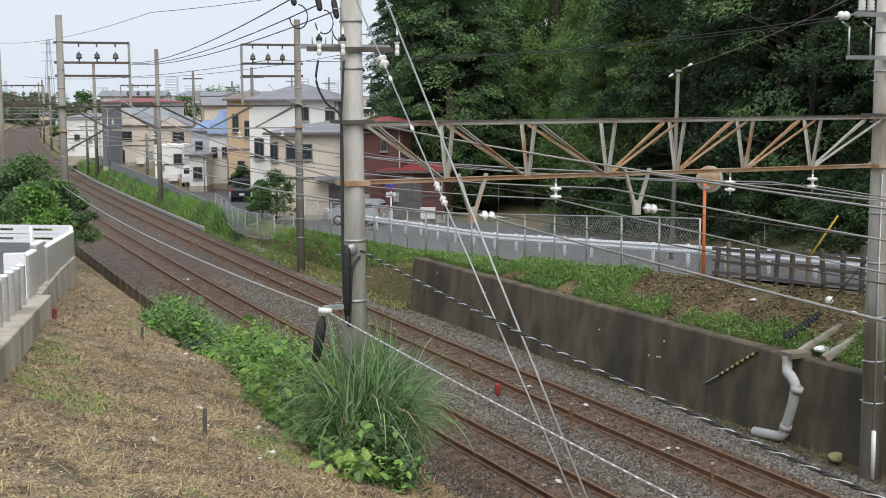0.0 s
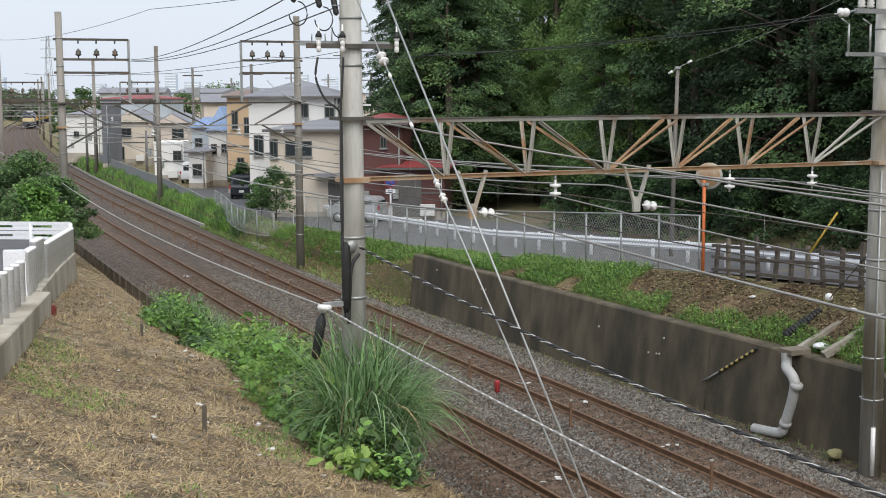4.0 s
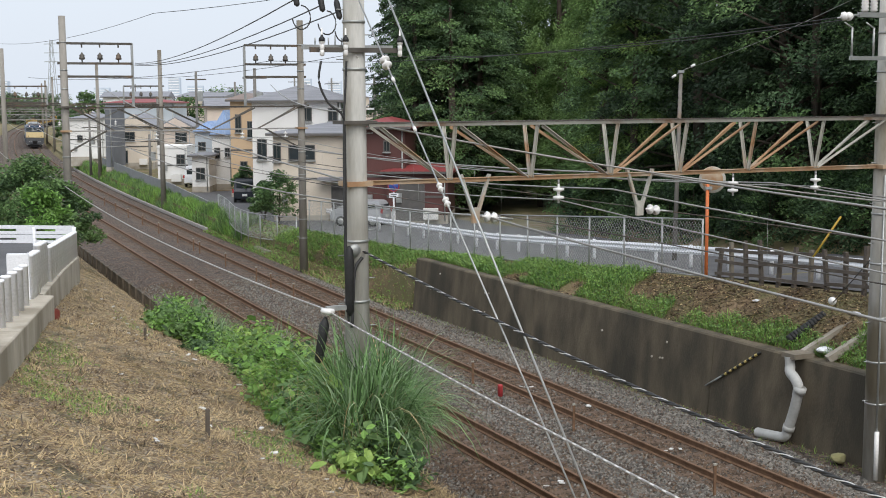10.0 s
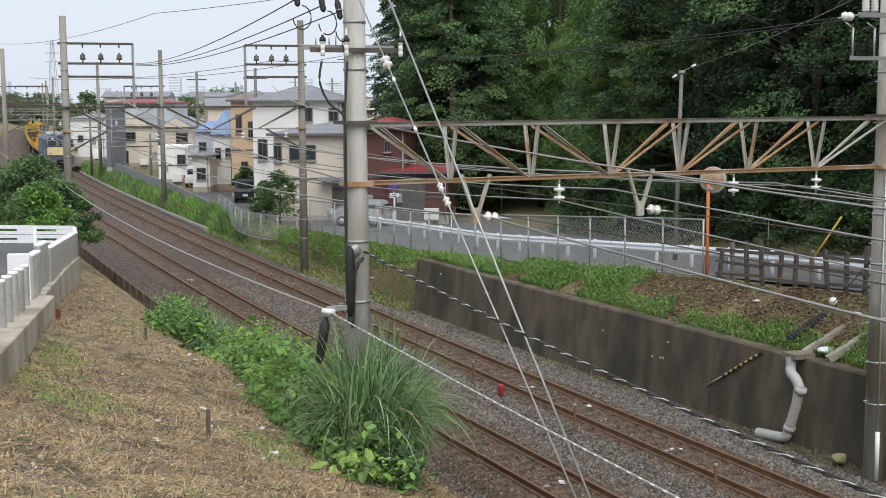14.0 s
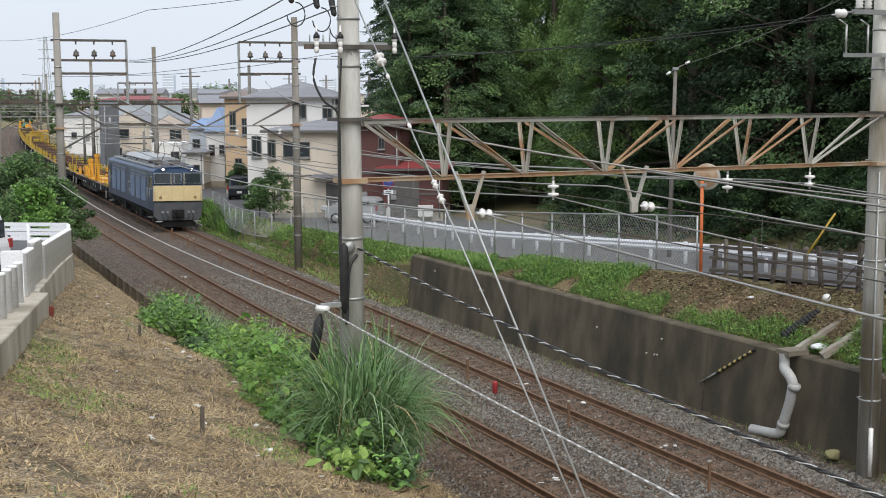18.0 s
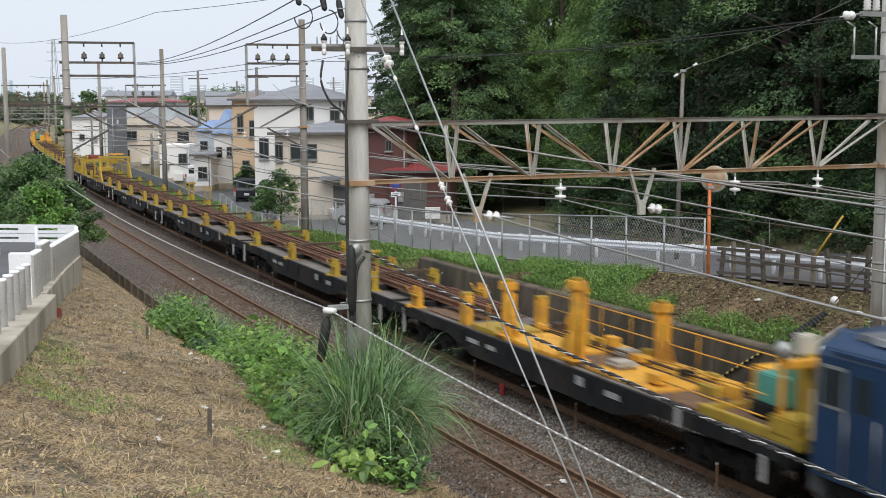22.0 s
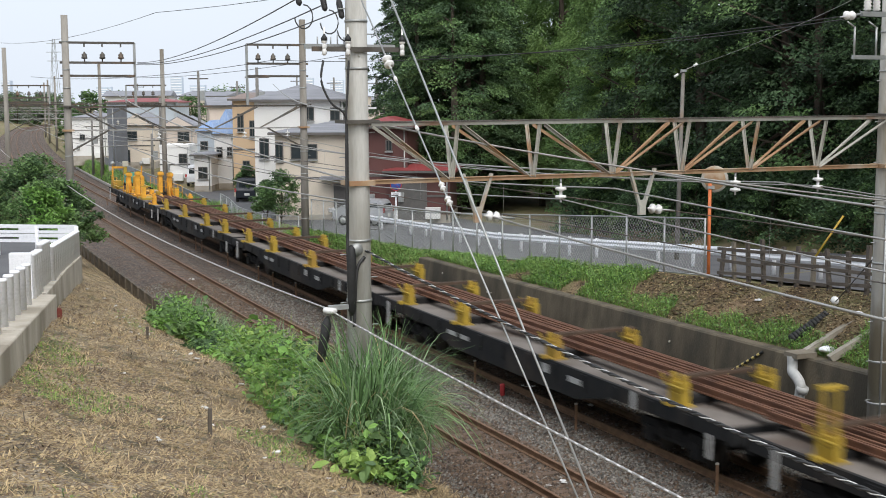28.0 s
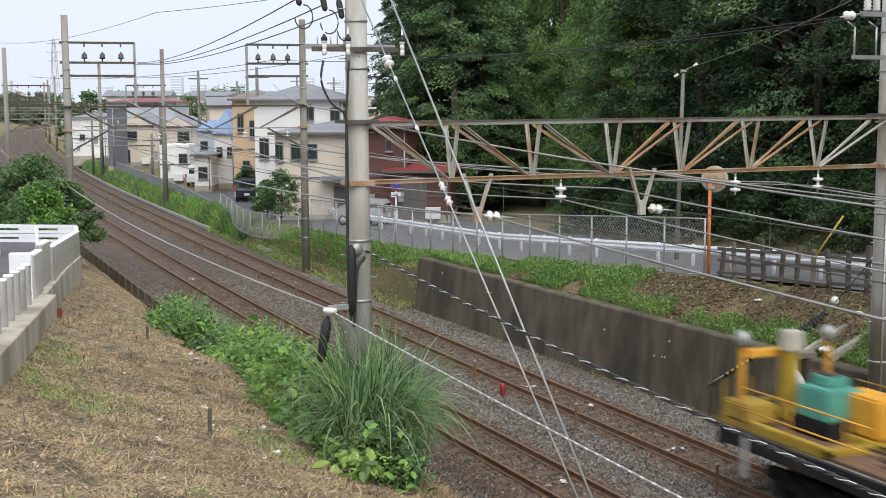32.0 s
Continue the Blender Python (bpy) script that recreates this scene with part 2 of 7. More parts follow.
def ribbon(profile, s_list, close=False):
    """Vertices and faces of a cross-section (d, z) drawn along the line."""
    verts, faces, k = [], [], len(profile)
    for s in s_list:
        verts += [at(s, d, z) for d, z in profile]
    for i in range(len(s_list) - 1):
        for j in range(k if close else k - 1):
            a, b = i * k + j, i * k + (j + 1) % k
            faces.append((a, b, b + k, a + k))
    if close:
        faces += [tuple(range(k))[::-1], tuple(range(len(verts) - k, len(verts)))]
    return verts, faces


# ---- ground ----
def wall_foot(s):
    return 2.55 + (24 - s) * .033 if s < 24 else max(1.9, 2.55 + (24 - s) * .033)


def fence_off(s):
    return float(np.interp(s, [-30, 2, 10, 26, 44, 60], [8.0, 5.6, 5.2, 3.95, 3.6, 3.5]))


def fence_z(s):
    return float(np.interp(s, [-30, 2.6, 10, 26, 44, 70], [4.2, 3.0, 2.6, 1.55, .95, .7]))


def bank(d, s):
    """Height of the left bank, d metres left of its foot."""
    rise = float(np.interp(s, [-60, 0, 20, 30, 45, 70], [.40, .385, .47, .42, .25, .10]))
    top = float(np.interp(s, [-60, -16, 0, 19, 40, 90], [6.2, 4.4, 3.3, 2.4, 1.8, 1.0]))
    kick = float(np.interp(s, [-60, 5, 12], [.75, .75, 0])) * min(1, d / 1.5) * max(.3, 1 - max(0, d - 3) / 6)
    # a trough behind the low slab wall
    trough = .5 * float(np.interp(s, [8, 13], [0, 1])) * max(0, 1 - d / 1.7)
    return min(.15 + d * rise + kick + max(0, -s) * .05 * min(1, d / 6), top + .02 * d) - trough


def profile(s):
    wf, fo, fz = wall_foot(s), fence_off(s), fence_z(s)
    low = -.35
    rows = [(-900, bank(60, s)), (-300, bank(60, s)), (-90, bank(40, s)), (-40, bank(30, s)), (-28, bank(22, s)), (-22, bank(15.3, s)), (-18, bank(11.3, s)),
            *((-d_ / 2, bank(d_ / 2 - 6.7, s)) for d_ in range(33, 14, -1)),
            (-7.12, bank(.4, s)), (-7.0, low), (-5, low), (0, low), (2.0, low)]
    if s < 24.5:
        rows += [(wf + .3, low), (wf + .4, 1.60), (wf + .7, 1.68)]
    else:
        k = min(1, (s - 24.5) / 8)
        rows += [(wf + .12 + .2 * k, low + .05), (wf + .3 + .4 * k, 1.3 * (1 - k) + .1 * k), (wf + .75, 1.5 * (1 - k) + .45 * k)]
    fo2 = max(fo, wf + .95)
    road = fz
    forest = float(np.interp(s, [22, 36], [1, 0]))
    near_z = rows[-1][1]
    rows += [(wf + .75 + (fo2 - wf - .75) * .45, near_z * .4 + fz * .6), (fo2 - .1, fz), (fo2 + .3, fz), (7.5, road), (14.0, road),
             (15, road + .5 * forest), (20, road + 4.0 * forest), (30, road + 10 * forest), (60, road + 16 * forest), (120, road + 18 * forest), (300, road + 2), (900, road + 4)]
    return rows


def uneven(x, y):
    return .09 * noise.noise((x * .45, y * .45, 0)) + .03 * noise.noise((x * 1.1, y * 1.1, 3))


def build_ground():
    s_list = list(range(-60, -20, 4)) + list(range(-20, 46)) + list(range(46, 130, 3)) + [24.3, 24.7] + list(range(130, 400, 15)) + [450, 550, 700, 900, 1200]
    s_list = sorted(s_list)
    verts, faces, mats = [], [], []
    k = len(profile(0))
    for s in s_list:
        for d, z in profile(s):
            p = at(s, d, z)
            if -40 < d < 14 and not -7.15 < d < 3.6:
                p.z += uneven(p.x, p.y)
            verts.append(p)
    for i in range(len(s_list) - 1):
        for j in range(k - 1):
            faces.append((i * k + j, i * k + j + 1, (i + 1) * k + j + 1, (i + 1) * k + j))
            d = profile(s_list[i])[j][0]
            mats.append((0 if s_list[i] < 60 and d > -60 else 2) if d < -7.05 else 1 if d < 2.2 else 2)
    me = raw("ground", verts, faces, M["earth"])
    me.materials.append(M["ballast"])
    me.materials.append(M["grassland"])
    me.polygons.foreach_set("material_index", mats)
    me.polygons.foreach_set("use_smooth", [False] * len(faces))
    tagged(new("ground", me), "ground of cut dry grass, ballast and weeds", "ground", kind="structure")


build_ground()


def build_tracks():
    s_near = [x * 2.0 for x in range(-30, 60)] + [120 + x * 6.0 for x in range(60)] + [480 + 30 * x for x in range(10)]
    for off, nm in ((0, "right"), (-3.8, "left")):
        v, f = ribbon([(off - 1.95, -.34), (off - 1.25, -.17), (off + 1.25, -.17), (off + 1.95, -.34)], s_near)
        tagged(new("ballast_bed", raw("ballast_bed", v, f, M["ballast"])), "bed of brown crushed stone under the rails", "ballast", kind="structure")
        track = thing("railway_track", "rusty steel rails on dark timber sleepers in ballast", "railway track", group="railway tracks", kind="structure")
        for side in (-.566, .566):
            c = off + side
            v, f = ribbon([(c - .062, -.155), (c - .062, -.14), (c - .01, -.12), (c - .01, -.04), (c - .033, -.03), (c - .033, 0), (c + .033, 0),
                           (c + .033, -.03), (c + .01, -.04), (c + .01, -.12), (c + .062, -.14), (c + .062, -.155)], s_near, True)
            me = raw("rail", v, f, M["rust"])
            me.materials.append(M["railtop"])
            me.polygons.foreach_set("material_index", [1 if i % 12 == 6 else 0 for i in range(len(me.polygons))])
            ob = new("rail", me)
            ob.parent = track
        bm = bmesh.new()
        bmesh.ops.create_cube(bm, size=1)
        for v_ in bm.verts:
            v_.co.x, v_.co.y, v_.co.z = v_.co.x * 2.1, v_.co.y * .2, v_.co.z * .14
        me = done(bm, "sleeper", M["sleeper"])
        for i in range(150):
            ob = new("sleeper", me)
            ob.parent = track
            ob.matrix_basis = set_at(-16 + i * .62, off, -.232 + random.uniform(-.006, .006), random.uniform(-1, 1))


build_tracks()

# ---- trackside walls ----
M["slab"] = mat("stained_slab", (.17, .14, .105), (.10, .083, .062), 2, .9, .4, 0, 22, (.07, .06, .045))
M["slabpost"] = mat("worn_post", (.25, .215, .165), (.17, .145, .11), 3, .9, .3, 0, 20)
def build_walls():
    w = thing("retaining_wall", "dark mossy concrete retaining wall beside the track", "retaining wall", kind="structure")
    for a, b in ((-34, -21), (-21, -6.5), (-6.5, 5.6), (5.6, 15), (15, 24.3)):
        bm = bmesh.new()
        n, rows = 8, []
        for i in range(n + 1):
            s = a + .012 + (b - a - .024) * i / n
            wf = wall_foot(s)
            rows.append([bm.verts.new(at(s, d, z)) for d, z in ((wf, -.5), (wf + .2, 1.66), (wf + .24, 1.7), (wf + .55, 1.7), (wf + .65, -.5))])
        for i in range(n):
            for j in range(5):
                bm.faces.new((rows[i][j], rows[i][(j + 1) % 5], rows[i + 1][(j + 1) % 5], rows[i + 1][j]))
        bm.faces.new(rows[0])
        bm.faces.new(rows[-1][::-1])
        panel = part("wall_panel", bm, M["darkwall"], w)
        rng = random.Random(int(a * 7))
        for i in range(5):
            s, z = rng.uniform(a + .5, b - .5), rng.uniform(.3, 1.4)
            rodpart("weep_hole", at(s, wall_foot(s) + .093 * (z + .5) - .03, z), at(s, wall_foot(s) + .093 * (z + .5) + .1, z), .03, M["concrete"], panel, "pale drain stub")
    lw = thing("low_wall", "low dark retaining wall of slabs and posts at the foot of the bank", "retaining wall", kind="structure")
    for i in range(36):
        s = 10 + i * 1.5
        boxpart("panel", (-.05, .05, .06, 1.44, -.5, .42), M["slab"], lw).matrix_basis = set_at(s, -7.05)
        boxpart("post", (-.09, .07, -.06, .06, -.5, .44), M["slab"], lw).matrix_basis = set_at(s, -7.07)


build_walls()


# ---- portals over the line ----
def disc_insulator(name, p, axis, parent, r=.12):
    """Two porcelain discs on a pin."""
    bm = bmesh.new()
    lathe_in(bm, [(.02, -.16), (.02, -.1), (r, -.07), (r * .9, -.03), (.03, -.02), (.03, .05), (r, .08), (r * .9, .12), (.02, .13), (.02, .2)], p, 16, axis, min(1, r / .1))
    return part(name, bm, M["porcelain"], parent, "white porcelain", True)


PORTALS = [(-38.5, -8.9, 2.9), (-.73, -8.755, 2.97), (36.74, -8.68, 1.98), (74.5, -8.5, 2.45), (112, -8.3, 2.5), (150, -8.3, 2.5), (188, -8.3, 2.5), (226, -8.3, 2.5), (266, -8.3, 2.5)]
ZB, ZT = 6.36, 7.40
M["oldpaint"] = mat("worn_grey_paint", (.30, .30, .265), (.22, .215, .185), 2.5, .7, .15, .1, 25, (.15, .085, .05))
M["farpole"] = mat("weathered_pole_concrete", (.30, .28, .25), (.22, .205, .18), 2.2, .85, .2, 0, 16, (.17, .15, .12), stretch=(1.4, 1.4, .3))
M["palesteel"] = mat("pale_lattice_steel", (.38, .37, .35), (.30, .29, .27), 2, .7, .1, .2, 20)
M["farsteel"] = mat("grey_lattice_steel", (.21, .20, .18), (.15, .14, .125), 2, .7, .1, .2, 20, (.22, .15, .10))


def build_portal(s, L, R, i):
    m = set_at(s)
    top = 12.6 if i < 2 else 11.45
    lift = .12 if i > 1 else 0
    g = thing("catenary_portal", "rusty lattice portal on two concrete poles over the tracks", "catenary portal", m, "catenary portals")
    zt, zb, hw = ZT + lift, ZB + lift, .26
    for x, z0 in ((L, bank(1.3, s) - .6), (R, -.5)):
        thick, thin = (.235, .165) if i < 2 else (.195, .145)
        p = rodpart("pole", (x, 0, z0), (x, 0, top), thick, M["polecon"] if i < 2 else M["farpole"], g, "", thin, 24)
        if i < 3:
            for z in (1.3, 2.2, 3.15, 4.3, 5.35, 8.3, 9.1, 10.3):
                r = thick - (thick - thin) * (z - z0) / (top - z0)
                rodpart("band", (x, 0, z), (x, 0, z + .045), r + .012, M["galv"], p, "steel band", None, 20)
            for k_ in range(18):
                z = z0 + 1.9 + .42 * k_
                sg = 1 if k_ % 2 else -1
                r = thick - (thick - thin) * (z - z0) / (top - z0)
                rodpart("step_bolt", (x + sg * r * .9, 0, z), (x + sg * (r + .13), 0, z), .011, M["galv"], p, "", None, 6)
            boxpart("beam_seat", (x - .3, x + .3, -.3, .3, zt - .01, zt + .05), M["darksteel"], p)
            boxpart("beam_clamp", (x - .235, x + .235, -.235, .235, zb - .035, zb + .05), M["rustpaint"], p)
    for y in (-hw, hw):
        boxpart("top_chord", (L + .15, R - .15, y - .035, y + .035, zt - .06, zt), M["oldpaint"] if i < 2 else M["darksteel"], g)
        boxpart("top_flange", (L + .15, R - .15, y - .05, y + .05, zt + .002, zt + .014), M["darksteel"], g)
    if i < 2:
        boxpart("bottom_chord", (L + .2, R - .2, -.035, .035, zb - .03, zb + .035), M["rustpaint"], g)
        boxpart("bottom_flange", (L + .2, R - .2, -.065, .065, zb + .036, zb + .048), M["rustpaint"], g)
    else:
        boxpart("bottom_chord", (L + .2, R - .2, -.025, .025, zb - .03, zb + .03), M["palesteel"], g)
    xs = [L + .25] + [L + (R - L) * k for k in (.151, .290, .434, .565, .702, .844)] + [R - .1]
    if i > 1:
        xs = [L + .25] + [L + (R - L) * k / 5 for k in range(1, 5)] + [R - .1]
    n = len(xs) - 1
    for k in range(n):
        x0, x1 = xs[k], xs[k + 1]
        down = k < (3 if i < 2 else 3)
        for y in (-hw, hw):
            bm = bmesh.new()
            a, b = ((x0 + .12, y, zt - .05), (x1 - .06, y * .15, zb + .02)) if down else ((x1 - .12, y, zt - .05), (x0 + .06, y * .15, zb + .02))
            bar_in(bm, a, b, .06, .016)
            a2, b2 = Vector(a) + Vector((0, .035 if y < 0 else -.035, -.03)), Vector(b) + Vector((0, .03, 0))
            bar_in(bm, a2, b2, .014, .05)
            part("diagonal", bm, (M["rustpaint"] if k in (3, 4, 5) or (k in (1, 2) and y > 0) else M["paint"]) if i < 2 else M["farsteel"], g)
            if k and i < 2:
                bm = bmesh.new()
                bar_in(bm, (x0, y, zt - .05), (x0, y * .12, zb + .02), .055, .014)
                bar_in(bm, (x0 + .03, y, zt - .05), (x0 + .03, y * .12, zb + .02), .014, .06)
                part("strut", bm, M["paint"] if i < 2 else M["farsteel"], g)
    if i in (2, 3):
        # the frames for the feeders that stand on the beam
        low = 1.45 if i == 3 else 0
        for x, sg, w in ((L, 1, 2.95), (R, -1, 2.65)):
            e = x + sg * w
            for z in (10.28, 9.42, 8.85):
                boxpart("arm", (min(x - sg * .25, e), max(x - sg * .25, e), -.05, .05, z - low - .05, z - low + .05), M["darksteel"], g)
            boxpart("upright", (e - .05, e + .05, -.05, .05, zt, 10.3 - low), M["galv"], g)
            for k in (.27, .53, .8):
                xi = x + sg * w * k
                bm = bmesh.new()
                lathe_in(bm, [(.03, 0), (.03, .1), (.13, .13), (.13, .2), (.1, .22), (.12, .3), (.05, .36), (.03, .42)], (xi, 0, 9.47 - low), 12)
                part("insulator", bm, M["darksteel"], g, "brown glazed insulator", True)
                boxpart("hanger", (xi - .03, xi + .03, -.03, .03, 10.1 - low, 10.24 - low), M["darksteel"], g)
            bm = bmesh.new()
            bar_in(bm, (x + sg * .1, 0, zb - .9), (x + sg * 1.75, 0, zb), .09, .07)
            part("knee_brace", bm, M["darksteel"], g)
    if i in (1, 2, 3):
        for d_, z_ in ((-6.22, zb), (-2.75, zb)) if i == 1 else ():
            # V-shaped bracket with its strain insulators
            x = d_ - .25
            for dx in (-.28, .28):
                bm = bmesh.new()
                bar_in(bm, (x + dx, 0, z_ + .1), (x + dx * .15, 0, z_ - .62), .075, .05)
                part("bracket_leg", bm, M["paint"], g)
            boxpart("bracket_plate", (x - .07, x + .07, -.04, .04, z_ - .78, z_ - .5), M["paint"], g)
            disc_insulator("insulator", (x + .28, -.02, z_ - .68), (1, .1, -.15), g, .1)
            rodpart("arm", (x + .45, 0, z_ - .7), (x + .75, 0, z_ - .74), .02, M["galv"], g)
        for d_ in (-4.76, -.84, 1.2):
            p = (d_, 0, zb - .32)
            disc_insulator("insulator", p, (0, 0, 1), g, .11)
            rodpart("pin", (d_, 0, zb - .15), (d_, 0, zb - .03), .02, M["galv"], g)
    return g


for i_, (s_, l_, r_) in enumerate(PORTALS):
    build_portal(s_, l_, r_, i_)


def build_pole_gear():
    """Cross-arms, cut-outs and cables on the near pole."""
    m = set_at(-.73, -8.83)
    g = thing("cross_arm", "steel cross-arm with white cut-outs on the concrete pole", "cross-arm", m)
    boxpart("beam", (-.78, .86, -.25, -.17, 8.60, 8.68), M["darksteel"], g)
    boxpart("beam", (-.78, .86, .17, .25, 8.66, 8.74), M["galv"], g)
    for x in (-.60, -.18, .80):
        bm = bmesh.new()
        lathe_in(bm, [(.02, -.17), (.04, -.15), (.04, -.08), (.032, -.07), (.032, -.06), (.04, -.05), (.04, .02), (.02, .03), (.05, .045), (.05, .09), (.02, .12), (.012, .3)], (x, -.3, 8.7), 14)
        part("cutout", bm, M["porcelain"], g, "white cut-out switch", True)
        bm = bmesh.new()
        lathe_in(bm, [(.03, 0), (.055, .015), (.055, .06), (.025, .1), (.01, .15)], (x, -.3, 8.76), 12)
        part("cap", bm, M["black"], g, "black cap", True)
    for k in range(5):
        rodpart("clamp", (-.55 + k * .12, .21, 8.74), (-.55 + k * .12, .21, 8.86 + .04 * (k % 2)), .012, M["galv"], g)
    # drop cables
    def cable(name, pts, r, material, label):
        pts = [Vector(p) for p in pts]
        fine = []
        for a, b, c, d in zip([pts[0]] + pts[:-2], pts[:-1], pts[1:], pts[2:] + [pts[-1]]):
            for q in range(5):
                t = q / 5
                fine.append(.5 * (2 * b + (c - a) * t + (2 * a - 5 * b + 4 * c - d) * t * t + (3 * b - a - 3 * c + d) * t ** 3))
        fine.append(pts[-1])
        return tube(name, fine, r, material, g, None, 7, label)
    cable("cable", [(-.62, -.3, 8.45), (-.66, -.3, 8.1), (-.5, -.3, 7.75), (-.25, -.28, 7.55), (-.2, -.25, 7.2), (-.19, -.22, 6.2), (-.2, -.23, 4.6), (-.17, -.24, 4.0)], .02, M["darkwire"], "black cable")
    cable("cable", [(-.17, -.3, 8.45), (-.2, -.29, 7.9), (-.22, -.26, 7.3), (-.23, -.26, 5.4), (-.2, -.26, 4.2)], .02, M["darkwire"], "black cable")
    bm = bmesh.new()
    lathe_in(bm, [(.02, -.6), (.075, -.5), (.085, .35), (.07, .55), (.02, .62)], (-.16, -.27, 4.7), 12)
    part("cable_joint", bm, M["black"], g, "black cable joint", True)
    cable("conduit", [(.05, -.2, 8.55), (.11, -.15, 8.3), (.115, -.15, 7), (.11, -.165, 4.6), (.1, -.185, 2.4), (.08, -.2, .4)], .017, M["porcelain"], "white conduit")
    cable("cable", [(.1, -.22, 5.1), (-.05, -.25, 4.9), (-.1, -.27, 4.4), (-.12, -.26, 3.9)], .03, M["darkwire"], "black cable")
    bm = bmesh.new()
    lathe_in(bm, [(.03, -.05), (.1, -.03), (.115, 0), (.1, .03), (.03, .05)], (-.05, -.24, 5.23), 18, (0, 1, .1))
    part("end_disc", bm, M["galv"], g, "grey end disc", True)
    # the bracket that carries the earth wire on a ring insulator
    boxpart("bracket", (-.58, -.1, -.3, -.22, 4.22, 4.30), M["galv"], g)
    bm = bmesh.new()
    lathe_in(bm, [(.05, -.05), (.11, -.045), (.13, 0), (.11, .045), (.05, .05)], (-.57, -.3, 4.22), 18, (.1, 0, 1))
    part("ring_insulator", bm, M["porcelain"], g, "white ring insulator", True)
    bm = bmesh.new()
    lathe_in(bm, [(.03, -.75), (.075, -.7), (.09, -.1), (.05, 0), (.02, .05)], (-.62, -.3, 4.08), 12, (.18, 0, 1))
    part("hanging_sleeve", bm, M["black"], g, "black rubber sleeve", True)
    # the same gear on the other pole
    m2 = set_at(-.73, 2.97)
    h = thing("cross_arm", "steel cross-arms with white insulators on the far pole", "cross-arm", m2)
    boxpart("beam", (-.97, .3, -.25, -.17, 9.41, 9.51), M["galv"], h)
    boxpart("beam", (-1.15, .3, -.25, -.17, 8.55, 8.63), M["galv"], h)
    for x in (-.81, -.58):
        bm = bmesh.new()
        lathe_in(bm, [(.05, 0), (.085, .03), (.06, .07), (.085, .1), (.06, .14), (.085, .17), (.06, .21), (.085, .24), (.05, .3)], (x, -.21, 9.52), 14)
        part("insulator", bm, M["porcelain"], h, "white ribbed insulator", True)
    for x in (-1.33, -1.21):
        bm = bmesh.new()
        lathe_in(bm, [(.02, -.08), (.085, -.05), (.09, .025), (.035, .08)], (x, -.21, 9.42), 16, (.6, -.6, .2))
        part("insulator", bm, M["porcelain"], h, "white disc insulator", True)
    rodpart("pin", (-1.5, -.21, 9.38), (-.95, -.21, 9.46), .02, M["galv"], h)
    for x in (-1.12, -.56):
        rodpart("arc_horn", (x, -.21, 8.62), (x, -.21, 9.2), .022, M["galv"], h)
        rodpart("arc_horn_tip", (x, -.21, 9.19), (x - .2, -.21, 9.3), .018, M["galv"], h)
    bm = bmesh.new()
    lathe_in(bm, [(.03, -.3), (.055, -.25), (.055, .05), (.03, .1)], (-.1, -.3, 8.5), 12)
    part("cutout", bm, M["porcelain"], h, "white cut-out switch", True)
    rodpart("conduit", (-.13, -.2, -.3), (-.13, -.2, 6.2), .022, M["galv"], h)
    rodpart("conduit_foot", (-.13, -.21, -.3), (-.13, -.21, .75), .05, M["porcelain"], h, "pale plastic sleeve")


build_pole_gear()


# ---- wires ----
M["duct"] = mat("pale_duct", (.42, .40, .37), (.34, .32, .29), 2, .8, .1, 0, 20)
def build_wire(name, label, ends, sag, r, material, n=14, second=None):
    """A hanging wire through supports given as points."""
    pts = [ends[0]]
    for a, b in zip(ends, ends[1:]):
        for i in range(1, n + 1):
            p = a.lerp(b, i / n)
            p.z -= 4 * sag * (i / n) * (1 - i / n)
            pts.append(p)
    g = thing(name, label, "wire")
    tube("strand", pts, r, material, g, second)


SUP = [p[0] for p in PORTALS]
for off in (-3.8, 0):
    zig = [at(s, off + (.2 if i % 2 else -.2), 5.25) for i, s in enumerate(SUP)]
    build_wire("contact_wire", "brown contact wire over the track", zig, .03, .012, M["darksteel"], 6)
    mess = [p + Vector((0, 0, .85)) for p in zig]
    build_wire("messenger_wire", "pale steel messenger wire over the track", mess, .42, .016, M["wire"])
    for i in range(4):
        g = thing("droppers", "thin droppers between messenger and contact wire", "droppers")
        for k in range(1, 8):
            t = k / 8
            a, b = mess[i].lerp(mess[i + 1], t), zig[i].lerp(zig[i + 1], t)
            a.z -= 4 * .42 * t * (1 - t)
            rodpart("dropper", a, b, .003, M["wire"], g, "", None, 4)
build_wire("service_wire", "thin dark wire between the far pole and the utility pole", [at(-.73, 2.8, 10.1), at(15.2, 8.8, fence_z(15.2) + 6.5)], .12, .006, M["wire"])
build_wire("earth_wire", "thick pale stranded wire beside the pole line", [at(s, L - .62, 4.22 if s < 10 else 4.5) for s, L, R in PORTALS[:4]], .35, .016, M["wire"], 500, M["porcelain"])
g_ = thing("bundled_cable", "black aerial cables twisted with a pale strand", "wire")
for j_, (mat_, r_) in enumerate((("darkwire", .013), ("darkwire", .013), ("porcelain", .0065))):
    pts_ = []
    for i_ in range(1901):
        p_ = at(-38.5, -8.5, 4.7).lerp(at(-.73, -8.7, 5.22), i_ / 1900)
        w_ = i_ * .0199 * 6.283 / .42 + j_ * 2.094
        p_ += Vector((.014 * math.cos(w_), 0, .014 * math.sin(w_) - 3.0 * (i_ / 1900) * (1 - i_ / 1900)))
        pts_.append(p_)
    tube("strand", pts_, r_, M[mat_], g_)
